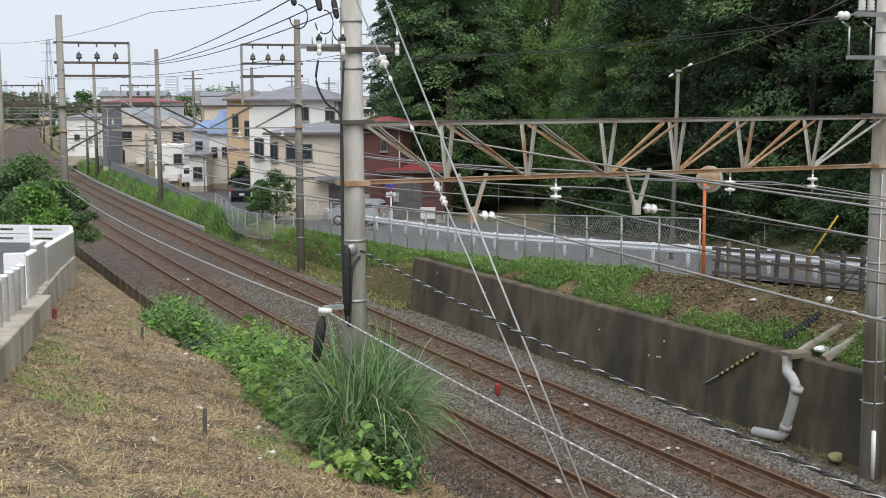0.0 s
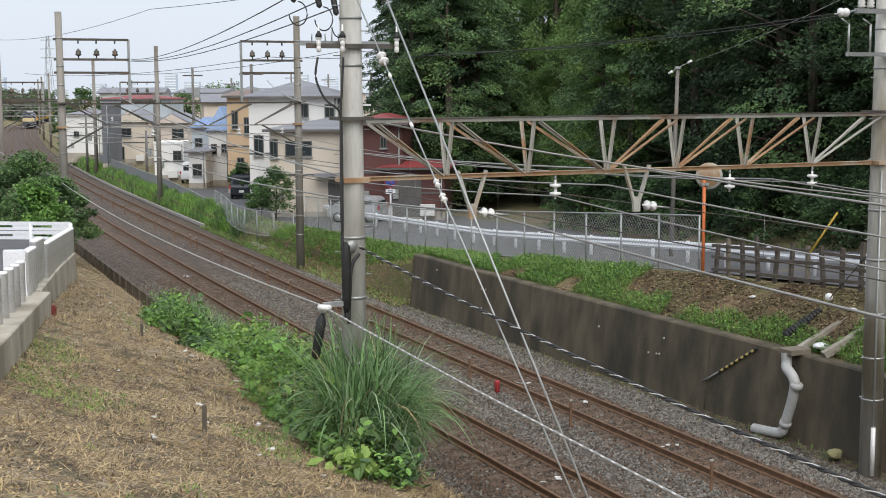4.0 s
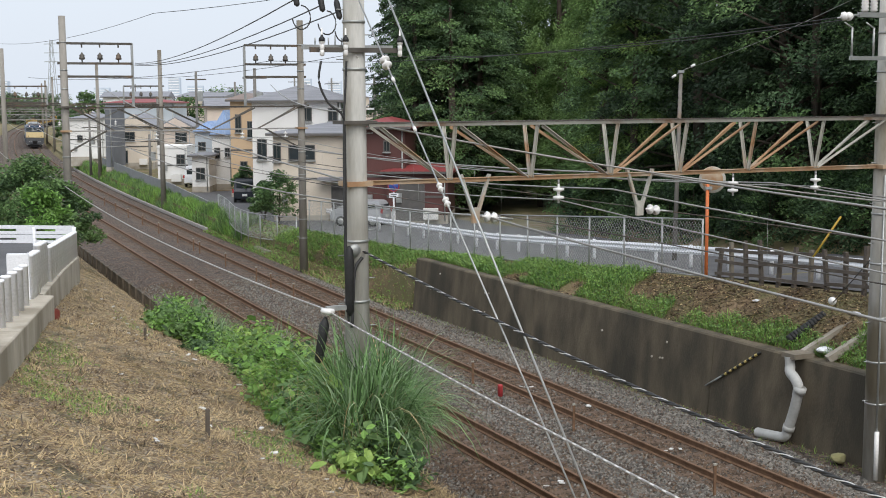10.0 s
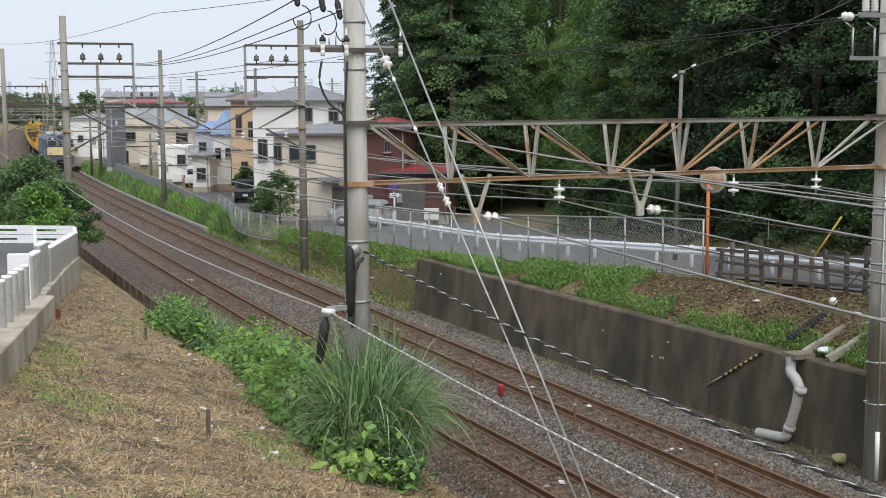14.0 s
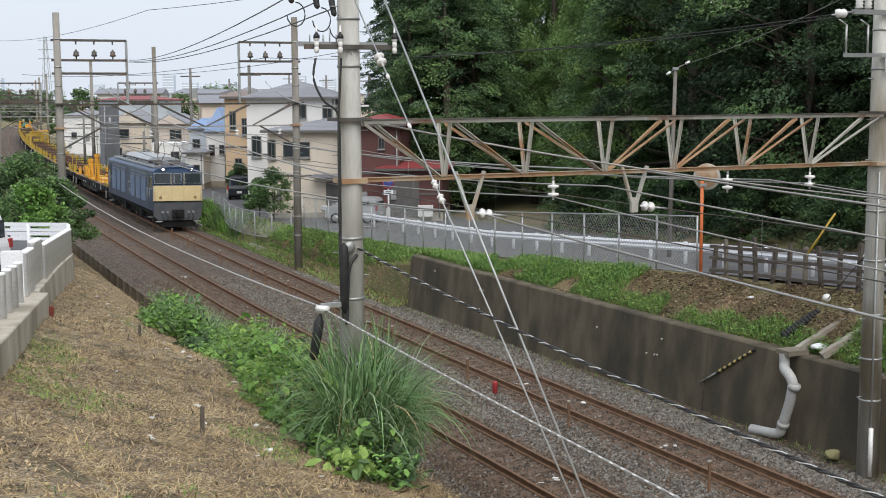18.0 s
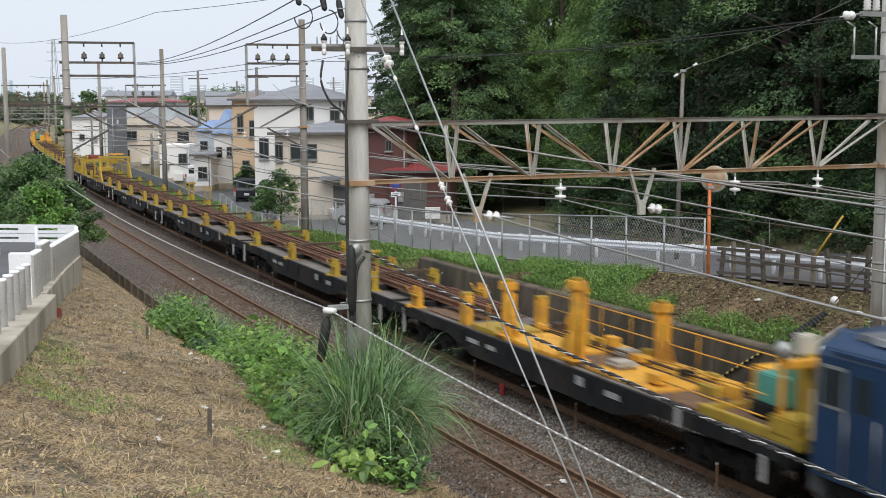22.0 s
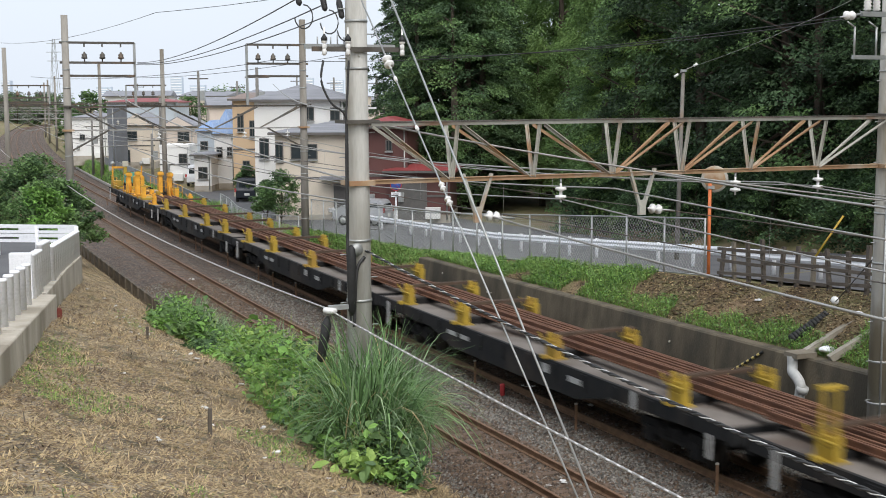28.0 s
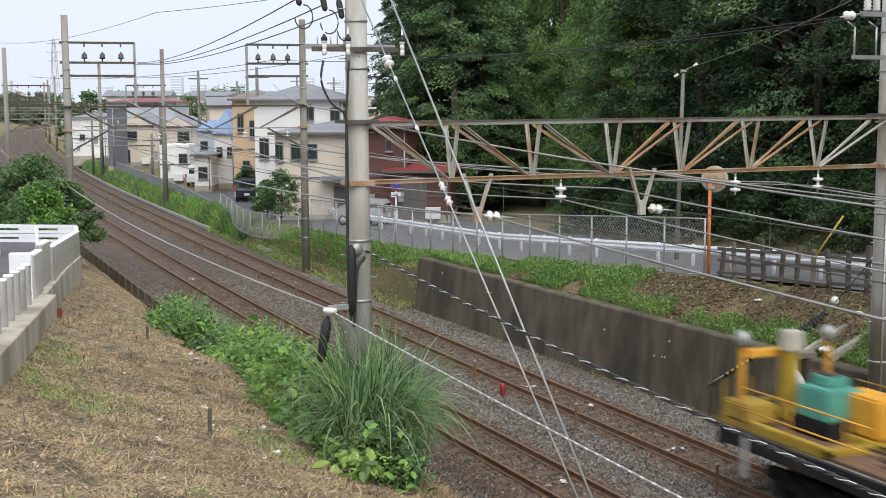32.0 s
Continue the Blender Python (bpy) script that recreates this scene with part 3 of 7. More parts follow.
for off, z, sg, r in ((-6.2, 5.68, .45, .02), (-4.76, 5.94, .5, .013), (-2.74, 6.36, .35, .02), (1.2, 6.0, .45, .013)):
    build_wire("feeder_wire", "pale grey feeder wire under the portals", [at(s, off, z + (.12 if s > 30 else 0)) for s in SUP[:5]], sg, r, M["wire"], 12)
for k, (x, z, e) in enumerate(((-5.62, 9.44, -9.75), (-5.6, 9.40, -9.3), (-5.66, 9.36, -9.0))):
    build_wire("feeder_wire", "thin dark feeder wire on the upper frames", [at(-.73, e, 9.5 - .1 * k), at(36.74, x, z)], .3, .012, M["darkwire"], 12)
for k in range(2):
    build_wire("power_line", "thin dark power line before the trees", [at(-.73, 2.0 + .1 * k, 9.45 - .05 * k), at(24, -3 + 3 * k, 9.2 + .25 * k), at(60, -8 + 4 * k, 9.2)], .35, .011, M["darkwire"], 12)
build_wire("feeder_wire", "thick pale cable from the pole across the tracks", [Vector((-1.38, 22.5, 7.41)), Vector((9.16, 26.9, 5.65)), Vector((16, 29.5, 4.9))], .12, .018, M["wire"], 12)
build_wire("feeder_wire", "pale cable from the far frames to the near pole", [Vector((-1.79, 22.70, 7.60)), Vector((-8.08, 61.00, 8.50))], .25, .016, M["wire"], 14)
build_wire("feeder_wire", "pale cable from the far frames to the near beam", [Vector((-1.74, 22.80, 6.41)), Vector((-14.96, 57.80, 8.30))], .3, .018, M["wire"], 14)
build_wire("power_line", "thin dark power line high before the trees", [at(-.73, 2.4, 12.3), at(30, -6, 11.2), at(70, -9, 11.6)], .4, .011, M["darkwire"], 12)
for za, r in ((9.93, .013), (10.98, .016)):
    a, b = at(-.73, -8.86, za), at(-9.1, -8.55, 1.9)
    if za > 10:
        a.x, b.x = a.x + .1, b.x + .13
    g = thing("stay_wire", "taut pale stay wire with porcelain insulators", "stay wire")
    rodpart("strand", a, b, r, M["galv"], g)
    if za < 10.5:
        for t, rr in ((.19, .085), (.225, .03), (.32, .03), (.425, .05), (.45, .055)):
            disc_insulator("insulator", a.lerp(b, t), b - a, g, rr)
# the end clamps of the feeders beside the near pole
for e, z in ((-9.75, 9.5), (-9.3, 9.42), (-9.0, 9.3)):
    g = thing("strain_insulator", "dark strain insulator with a looped jumper", "insulator", set_at(-.73, e, z))
    bm = bmesh.new()
    lathe_in(bm, [(.02, -.2), (.05, -.16), (.055, .1), (.035, .18), (.015, .22)], (0, .1, .04), 10, (0, .5, .9))
    part("sleeve", bm, M["black"], g, "", True)
    loop = [Vector((.06 + .16 * math.sin(k * .42), -.02, -.12 - .2 * (1 - math.cos(k * .42)))) for k in range(12)]
    tube("jumper", loop, .012, M["darkwire"], g)


# ---- road, guard rail, fences on the right ----
def build_road():
    s_list = [x * 2.0 for x in range(-20, 40)]
    v = []
    for s in s_list:
        z = fence_z(s) + .06
        v += [at(s, fence_off(s) + .35, z), at(s, 13.8, z)]
    f = [(i * 2, i * 2 + 1, i * 2 + 3, i * 2 + 2) for i in range(len(s_list) - 1)]
    tagged(new("road", raw("road", v, f, M["asphalt"])), "grey asphalt road along the wooded slope", "road", kind="structure")
    g = thing("guard_rail", "white steel guard rail along the road", "guard rail")
    for i in range(32):
        s = -14 + i * 2.0
        a, b = at(s, 7.0, fence_z(s) + .03), at(s + 2, 7.0, fence_z(s + 2) + .03)
        rodpart("post", a - Vector((0, 0, .05)), a + Vector((0, 0, .74)), .06, M["white"], g, "", None, 10)
        for z, h in ((.58, .27),):
            bm = bmesh.new()
            u = (b - a).normalized()
            n = Vector((-u.y, u.x, 0)) * -1
            o = Vector((-.09, -.02, z))
            k = 5
            rows = []
            for p in (a, b):
                rows.append([bm.verts.new(p + o + Vector((0, 0, h * (q / (k - 1) - .5))) + Vector((-u.y, u.x, 0)) * (.035 * math.sin(q * math.pi / 2) ** 2)) for q in range(k)])
                rows.append([bm.verts.new(p + o + Vector((0, 0, h * (q / (k - 1) - .5))) + Vector((-u.y, u.x, 0)) * (.035 * math.sin(q * math.pi / 2) ** 2 - .02)) for q in range(k)])
            for q in range(k - 1):
                bm.faces.new((rows[0][q], rows[0][q + 1], rows[2][q + 1], rows[2][q]))
                bm.faces.new((rows[1][q], rows[3][q], rows[3][q + 1], rows[1][q + 1]))
            for q in (0, k - 1):
                bm.faces.new((rows[0][q], rows[2][q], rows[3][q], rows[1][q]))
            part("beam", bm, M["white"], g)


def mesh_panel(bm, a, b, z0, z1, n=14, r=.0035):
    k = 10
    for i in range(-k, n):
        for sg in (1, -1):
            t0, t1 = i / n, (i + k) / n
            c0, c1 = max(t0, 0), min(t1, 1)
            if c1 <= c0:
                continue
            za = z0 + (z1 - z0) * (c0 - t0) / (t1 - t0)
            zb = z0 + (z1 - z0) * (c1 - t0) / (t1 - t0)
            if sg < 0:
                za, zb = z1 + z0 - za, z1 + z0 - zb
            rod_in(bm, a.lerp(b, c0) + Vector((0, 0, za)), a.lerp(b, c1) + Vector((0, 0, zb)), r, r, 3, False)


def build_wire_fence(spots, h, label, top=True):
    g = thing("wire_fence", label, "fence")
    for a in spots:
        rodpart("post", a - Vector((0, 0, .3)), a + Vector((0, 0, h)), .03, M["galv"], g)
    for a, b in zip(spots, spots[1:]):
        for z in (h - .02, .08):
            rodpart("rail", a + Vector((0, 0, z)), b + Vector((0, 0, z)), .022, M["galv"], g)
        bm = bmesh.new()
        mesh_panel(bm, a, b, .1, h - .04)
        part("wire_mesh", bm, M["galv"], g)


build_road()
build_wire_fence([at(s, fence_off(s), fence_z(s)) for s in np.arange(8.9, 43, 1.9)], 1.72, "galvanised wire mesh fence along the road edge")
build_wire_fence([at(s, d, .35 if s < 52 else .45) for s, d in ((43, 3.5), (44.2, 2.8), (45.6, 2.25), (47.2, 2.0), (49, 2.05), (51, 2.2), (54, 2.6), (57, 3.0), (60, 3.3))], 1.4, "rounded corner of a greenish wire mesh fence")


def build_rail_fence():
    """The old fence of upright sleepers and boards."""
    g = thing("board_fence", "dark weathered fence of posts and boards", "fence")
    ss = np.arange(-6, 8.6, .62)
    for i, s in enumerate(ss):
        pale = s < 1.8 or i % 5 == 2
        p = at(s, fence_off(s) + .05, fence_z(s) - .1)
        bm = bmesh.new()
        box_in(bm, -.045, .045, -.05, .05, -.3, 1.22 + .09 * math.sin(i * 7.3))
        ob = part("post", bm, M["oldwood_pale"] if pale else M["oldwood"], g)
        ob.matrix_basis = pose(p.x, p.y, p.z - .12 * (math.sin(i * 4.7) > .6), 3 * math.sin(i * 3.1), 5 * math.sin(i * 5), turn_at(s))
    for z in (.98, .66, .30):
        for a, b in zip(ss[::4], list(ss[4::4]) + [ss[-1]]):
            if b <= a:
                continue
            bm = bmesh.new()
            pa, pb = at(a, fence_off(a) - .04, fence_z(a) - .1 + z), at(b, fence_off(b) - .04, fence_z(b) - .1 + z)
            pa.z += .07 * math.sin(a * 9 + z * 5)
            bar_in(bm, pa, pb, .04, .085)
            part("board", bm, M["oldwood"] if a > 0 else M["oldwood_pale"], g)


M["oldwood"] = mat("old_dark_wood", (.13, .11, .09), (.085, .07, .058), 3, .9, .4, 0, 25)
M["oldwood_pale"] = mat("old_pale_wood", (.24, .21, .165), (.17, .15, .12), 3, .9, .4, 0, 25)
build_rail_fence()


def build_slope_things():
    # convex mirror
    p = at(9.05, 5.5, 2.6)
    g = thing("road_mirror", "back of a convex road mirror on an orange post", "road mirror", pose(p.x, p.y, p.z))
    rodpart("post", (0, 0, -.4), (0, 0, 2.75), .05, M["orange"], g, "orange post")
    bm = bmesh.new()
    lathe_in(bm, [(.02, -.02), (.26, 0), (.345, .04), (.36, .05), (.36, .08), (.3, .1), (.02, .13)], (.16, .12, 2.86), 28, (.15, 1, .06))
    part("mirror_back", bm, M["rustpaint"], g, "brown mirror back", True)
    bm = bmesh.new()
    lathe_in(bm, [(.365, -.02), (.385, 0), (.385, .05), (.365, .06)], (.165, .16, 2.86), 28, (.15, 1, .06))
    part("rim", bm, M["paint"], g, "", True)
    boxpart("clamp", (-.07, .12, -.07, .1, 2.6, 2.68), M["galv"], g)
    # utility pole
    p = at(15.2, 8.5, fence_z(15.2))
    g = thing("utility_pole", "slim grey utility pole beside the road", "utility pole", pose(p.x, p.y, p.z, 0, 1.2, 0))
    rodpart("pole", (0, 0, -.5), (0, 0, 6.4), .085, M["farsteel"], g, "", .062, 16)
    boxpart("cap", (-.09, .09, -.09, .09, 6.38, 6.46), M["galv"], g)
    for x, z in ((-.17, 6.3), (.33, 6.58)):
        rodpart("clamp", (0, 0, 6.42), (x, 0, z), .012, M["wire"], g)
        rodpart("insulator", (x, 0, z), (x + (.13 if x > 0 else -.13), 0, z + (.08 if x > 0 else -.09)), .045, M["porcelain"], g, "white insulator", .04)
    # lamp post
    p, h = at(44.5, 7.4, fence_z(44.5)), 6.2
    g = thing("street_lamp", "pale green steel lamp post by the road", "street lamp", pose(p.x, p.y, p.z))
    rodpart("post", (0, 0, -.3), (0, 0, h), .06, M["palegreen"], g, "", .05)
    rodpart("arm", (0, 0, h), (.6, -.1, h + .15), .03, M["palegreen"], g)
    boxpart("lamp_head", (.5, .95, -.18, .02, h + .1, h + .2), M["porcelain"], g)
    p = at(39.5, 7.6, fence_z(39.5))
    g = thing("road_sign", "round blue and red no-parking sign on a white post", "road sign", pose(p.x, p.y, p.z))
    rodpart("post", (0, 0, -.3), (0, 0, 2.6), .045, M["white"], g)
    bm = bmesh.new()
    lathe_in(bm, [(.30, -.012), (.30, .012)], (0, -.07, 2.35), 24, (0, 1, 0))
    part("disc", bm, M["signblue"], g, "blue disc", True)
    bm = bmesh.new()
    for k in range(24):
        a, b = 2 * math.pi * k / 24, 2 * math.pi * (k + 1) / 24
        rod_in(bm, (.275 * math.cos(a), -.087, 2.35 + .275 * math.sin(a)), (.275 * math.cos(b), -.087, 2.35 + .275 * math.sin(b)), .025, .025, 4)
    bar_in(bm, (-.19, -.087, 2.54), (.19, -.087, 2.16), .05, .02)
    part("rim", bm, M["red"], g, "red rim and bar")
    boxpart("plate", (-.24, .24, -.08, -.06, 1.75, 1.98), M["white"], g, "white plate")
    for k, w in enumerate((.3, .22)):
        boxpart("lettering", (-w / 2, w / 2, -.083, -.079, 1.88 - .08 * k, 1.92 - .08 * k), M["black"], g, "dark bars of lettering")
    # yellow stay cover
    g = thing("stay_guard", "slanting yellow stay-wire cover beside the road", "stay guard")
    a, b = Vector((9.05, 32, 3.85)), Vector((9.73, 32, 4.89))
    rodpart("sleeve", a, b, .028, M["yellow"], g)
    # drain box and downpipe on the wall
    s = 2.4
    wf = wall_foot(s)
    g = thing("drain_pipe", "grey plastic drain pipe from a concrete box on the wall", "drain pipe")
    boxpart("drain_box", (-.22, .36, -.24, .24, 1.70, 1.82), M["slabpost"], g, "concrete box").matrix_basis = set_at(s, wf + .1)
    # the pipe swings aside below the box, runs down the wall and turns along its foot
    way = [(2.42, -.05, 1.74), (2.40, -.05, 1.52), (2.33, -.1, 1.38), (2.14, -.14, 1.30), (2.0, -.15, 1.18), (1.97, -.15, 1.02), (2.06, -.15, .62), (2.3, -.16, -.02), (2.36, -.17, -.14), (2.52, -.2, -.21), (3.25, -.3, -.26)]
    pts = [at(s_, wf + o, z) for s_, o, z in way]
    fine = []
    for a, b, c, d in zip([pts[0]] + pts[:-2], pts[:-1], pts[1:], pts[2:] + [pts[-1]]):
        for q in range(6):
            t = q / 6
            fine.append(.5 * (2 * b + (c - a) * t + (2 * a - 5 * b + 4 * c - d) * t * t + (3 * b - a - 3 * c + d) * t ** 3))
    tube("pipe", fine + [pts[-1]], .12, M["pipegrey"], g, None, 16)
    for a, b in ((1.10, .98), (.12, .0)):
        c, d = (at(2.06 + (.62 - z) * .375, wf - .15, z) for z in (a, b))
        rodpart("socket", c, d, .142, M["pipegrey"], g, "grey pipe socket", None, 18)
    # drain gully on the slope: two kerbs that run uphill
    g = thing("drain_gully", "stepped concrete gully running up the bank", "gully")
    for ds in (0.1, -.75):
        bm = bmesh.new()
        bar_in(bm, at(s + ds + .1, wf + .5, 1.74), at(s + ds - .55, wf + 2.5, 3.0), .2, .16)
        part("kerb", bm, M["concrete"], g)
    p = at(s - .25, wf + .75, 1.87)
    g = thing("plastic_bag", "crumpled white plastic bag on the gully", "bag", pose(p.x, p.y, p.z))
    bm = bmesh.new()
    bmesh.ops.create_icosphere(bm, subdivisions=2, radius=.2)
    for v in bm.verts:
        v.co.z *= .45
        v.co += Vector(noise.noise_vector(v.co * 9)) * .035
    part("bag", bm, M["white"], g)
    g = thing("black_pipe", "short black corrugated pipe lying on the bank", "pipe")
    a, b = at(s + 1.0, wf + .7, 1.9), at(s + .75, wf + 1.6, 2.5)
    for k in range(12):
        rodpart("ring", a.lerp(b, k / 12), a.lerp(b, (k + .9) / 12), .125, M["black"], g, "", None, 14)
    g = thing("hazard_bar", "yellow and black striped bar leaning on the wall", "hazard bar")
    a, b = at(5.1, wall_foot(5.1) + .08, .75), at(3.75, wall_foot(3.75) + .16, 1.58)
    for k in range(15):
        rodpart("stripe", a.lerp(b, k / 15), a.lerp(b, (k + 1) / 15), .034, M["hazard"] if k % 2 else M["black"], g)
    c = at(5.7, wall_foot(5.7) + .02, .38)
    rodpart("steel_arm", c, a, .025, M["galv"], g)
    p = at(.45, wall_foot(.45) - .3, -.3)
    g = thing("boulder", "mossy yellowish stone at the foot of the wall", "stone", pose(p.x, p.y, p.z))
    bm = bmesh.new()
    bmesh.ops.create_icosphere(bm, subdivisions=2, radius=.19)
    for v in bm.verts:
        v.co += Vector(noise.noise_vector(v.co * 4)) * .07
        v.co.z = v.co.z * .7 + .1
    part("stone", bm, M["mossstone"], g)
    # white ball insulator on the ground stay
    g = thing("ground_stay", "thin ground stay with a white ball insulator", "stay wire")
    a, b = at(-.6, 3.1, 6.3), at(1.9, 4.6, 2.55)
    b2 = at(2.5, 4.5, 2.9)
    rodpart("strand", at(-.65, 3.0, 4.6), b2, .012, M["darkwire"], g)
    bm = bmesh.new()
    bmesh.ops.create_uvsphere(bm, u_segments=14, v_segments=10, radius=.1, matrix=Matrix.Translation(b2 + Vector((0, 0, .06))))
    part("ball", bm, M["porcelain"], g, "white ball", True)
    for s in (2.2, 5.8):
        p = at(s, fence_off(s) - .6, fence_z(s) - .35)
        g = thing("litter", "small white scrap on the bank", "litter", pose(p.x, p.y, p.z, 0, 0, s * 40))
        boxpart("scrap", (-.12, .12, -.07, .07, 0, .03), M["white"], g, "", .008)


M["hazard"] = mat("pale_yellow_paint", (.78, .62, .22), (.70, .54, .18), 4, .6, 0, 0, 20)
M["palegreen"] = mat("pale_green_paint", (.40, .47, .43), (.34, .41, .37), 3, .5, .05, .2, 20)
M["signblue"] = mat("sign_blue", (.06, .12, .42), (.05, .10, .36), 3, .4, 0, 0, 20)
M["pipegrey"] = mat("grey_plastic", (.50, .50, .48), (.43, .43, .415), 2, .5, .03, 0, 15, (.27, .27, .25))
M["mossstone"] = mat("moss_stone", (.30, .28, .13), (.24, .22, .12), 4, .9, .3, 0, 20)
build_slope_things()


# ---- posts and small things along the line ----


def build_line_side():
    for s in [-6.5 + 5.72 * k for k in range(16)] + [31.2, 46.5]:
        g = thing("stake", "rusty steel stake in the ballast between the tracks", "stake", set_at(s, -1.17, -.3), "stakes between the tracks")
        boxpart("angle_bar", (-.03, .03, -.01, .02, 0, .78), M["rust"], g)
        boxpart("cap", (-.035, .035, -.015, .03, .76, .80), M["paint"], g)
    g = thing("marker_post", "short red marker post in the ballast", "marker post", set_at(8.95, -1.16, -.3))
    bm = bmesh.new()
    lathe_in(bm, [(.07, 0), (.07, .4), (.075, .44), (.05, .47)], (0, 0, 0), 12)
    part("post", bm, M["red"], g, "", True)
    rng = random.Random(3)
    for s, d in ((9.6, .05), (2.3, -.05), (1.2, -3.75), (35, -3.7), (6.8, .15)):
        for k in range(3):
            p = at(s + rng.uniform(-.2, .2), d + rng.uniform(-.25, .25), -.13)
            g = thing("paper_scrap", "small pale scrap between the rails", "litter", pose(p.x, p.y, p.z, rng.uniform(-20, 20), 0, rng.uniform(0, 360)), "scraps between the rails")
            boxpart("scrap", (-.06, .06, -.035, .035, 0, .015), M["porcelain"], g)
    # pale cable duct beyond the right track
    g = thing("cable_duct", "pale concrete cable duct beside the track", "cable duct")
    for i in range(50):
        s = 58 + i * 1.6
        boxpart("duct_lid", (-.06, .06, 0, 1.57, -.3, -.1), M["duct"], g).matrix_basis = set_at(s, 2.1)
    for s in (44.5, 46):
        g = thing("sleeper_stack", "grey old sleepers stacked beside the fence", "sleeper stack", set_at(s, 2.4, -.3, 10))
        boxpart("sleeper", (-.12, .12, -.7, .7, 0, .22), M["concrete"], g)


build_line_side()


# ---- white barrier and kerb on the left ----
M["kerb"] = mat("pale_kerb_concrete", (.54, .49, .41), (.40, .355, .285), 1.3, .9, .4, 0, 14, (.27, .235, .18), stretch=(1, 1, .5))
def build_barrier():
    k0, k1 = at(-6, -15.7, 0), at(19.4, -10.5, 0)
    g = thing("kerb_wall", "pale concrete kerb wall below the white barrier", "kerb wall")
    zt = lambda t: 4.45 + (2.85 - 4.45) * t + (-.13 if t < .6 else .0)
    zb = lambda t: 2.5 + (1.2 - 2.5) * t
    side = Vector((-1, .15, 0)).normalized()
    # the nearer, wider run of blocks ends in a step; the farther one stands back
    cuts = [(0, .285, 0, .66), (.286, .57, 0, .66), (.58, .84, .26, .45), (.841, 1.1, .26, .45)]
    for t0, t1, back, wide in cuts:
        bm = bmesh.new()
        r = []
        for t in (t0, t1):
            p = k0.lerp(k1, t)
            r.append([bm.verts.new(p + side * o + Vector((0, 0, z))) for o, z in ((back, zb(t) - .4), (back, zt(t) - .02), (back + .02, zt(t)), (back + wide, zt(t)), (back + wide, zb(t) - .4))])
        for j in range(5):
            bm.faces.new((r[0][j], r[0][(j + 1) % 5], r[1][(j + 1) % 5], r[1][j]))
        bm.faces.new(r[0])
        bm.faces.new(r[1][::-1])
        part("block", bm, M["kerb"], g)
    # three runs of white posts, each with its own height, joined by a low rail behind
    bm = bmesh.new()
    lathe_in(bm, [(.092, 0), (.092, .93), (.1, .935), (.1, .965), (.085, .99), (.03, 1.0)], (0, 0, 0), 20)
    me = done(bm, "post", M["white"], True)
    for t0, t1, z0, h0, off, gap in ((.02, .47, .03, .87, .42, 1.02), (.53, .675, .0, 1.04, .46, .48), (.70, 1.09, -.06, .93, .40, .6)):
        b = thing("barrier", "white barrier of close-set round posts beside the road", "barrier", group="barrier runs")
        p0, p1 = k0.lerp(k1, t0) + side * off, k0.lerp(k1, t1) + side * off
        cnt = int((p1 - p0).length / gap)
        for i in range(cnt + 1):
            t = t0 + (t1 - t0) * i / cnt
            p = k0.lerp(k1, t) + side * off
            ob = new("post", me)
            ob.parent = b
            ob.matrix_basis = pose(p.x, p.y, zt(t) + z0 - .03) @ Matrix.Diagonal((1, 1, h0, 1))
        for z in (.36,):
            bm = bmesh.new()
            bar_in(bm, p0 + side * .1 + Vector((0, 0, zt(t0) + z0 + z * h0)), p1 + side * .1 + Vector((0, 0, zt(t1) + z0 + z * h0)), .03, .06)
            part("rail", bm, M["white"], b)
        if t0 > .5 and t0 < .6:
            e = boxpart("end_panel", (-.36, .12, -.05, .05, 0, 1.06), M["white"], b, "flat white end panel", .02)
            e.matrix_basis = pose(p0.x - .08, p0.y - .12, zt(t0) + z0 - .03, 0, 0, 4)
    # the low pierced barrier that closes the road
    c = thing("barrier", "low white road barrier with oblong openings", "barrier")
    e0 = k0.lerp(k1, 1.09) + side * .4
    e1 = at(28, -21, 0)
    for i in range(9):
        a, d = e0.lerp(e1, i / 9), e0.lerp(e1, (i + 1) / 9)
        for z in (.50, .80):
            bm = bmesh.new()
            za = 2.85 + z
            bar_in(bm, a + Vector((0, 0, za + .02)), d + Vector((0, 0, za + .02)), .1, .11)
            bar_in(bm, a + Vector((0, 0, za - .16)), d + Vector((0, 0, za - .16)), .1, .09)
            part("beam", bm, M["white"], c)
            bm = bmesh.new()
            q = a.lerp(d, .45)
            bar_in(bm, a + Vector((0, 0, za - .08)), q + Vector((0, 0, za - .08)), .09, .1)
            part("web", bm, M["white"], c)
        rodpart("post", a + Vector((0, 0, 2.3)), a + Vector((0, 0, 3.68)), .07, M["white"], c)
    pz = e0.lerp(e1, .33)
    boxpart("reflector", (-.09, .09, -.07, -.055, 3.26, 3.42), M["deepyellow"], c, "orange reflector").matrix_basis = pose(pz.x, pz.y, 0, 0, 0, 12)
    # road behind the barrier
    v = [k0 + side * .45, k1 + side * .35, e0 + Vector((-3.4, 7, 0)), e1 + Vector((0, 8, 0)), e1 + Vector((-20, 0, 0)), at(-6, -32, 0), at(-30, -32, 0)]
    zs = [3.75, 2.75, 2.6, 2.6, 2.8, 3.2, 3.8]
    me = raw("side_road", [(p.x, p.y, z) for p, z in zip(v, zs)], [(0, 1, 2, 3, 4, 5, 6)], M["asphalt"])
    tagged(new("side_road", me), "grey asphalt road behind the white barrier", "road", kind="structure")
    p = at(8.6, -12.72, bank(5.9, 8.6) - .1)
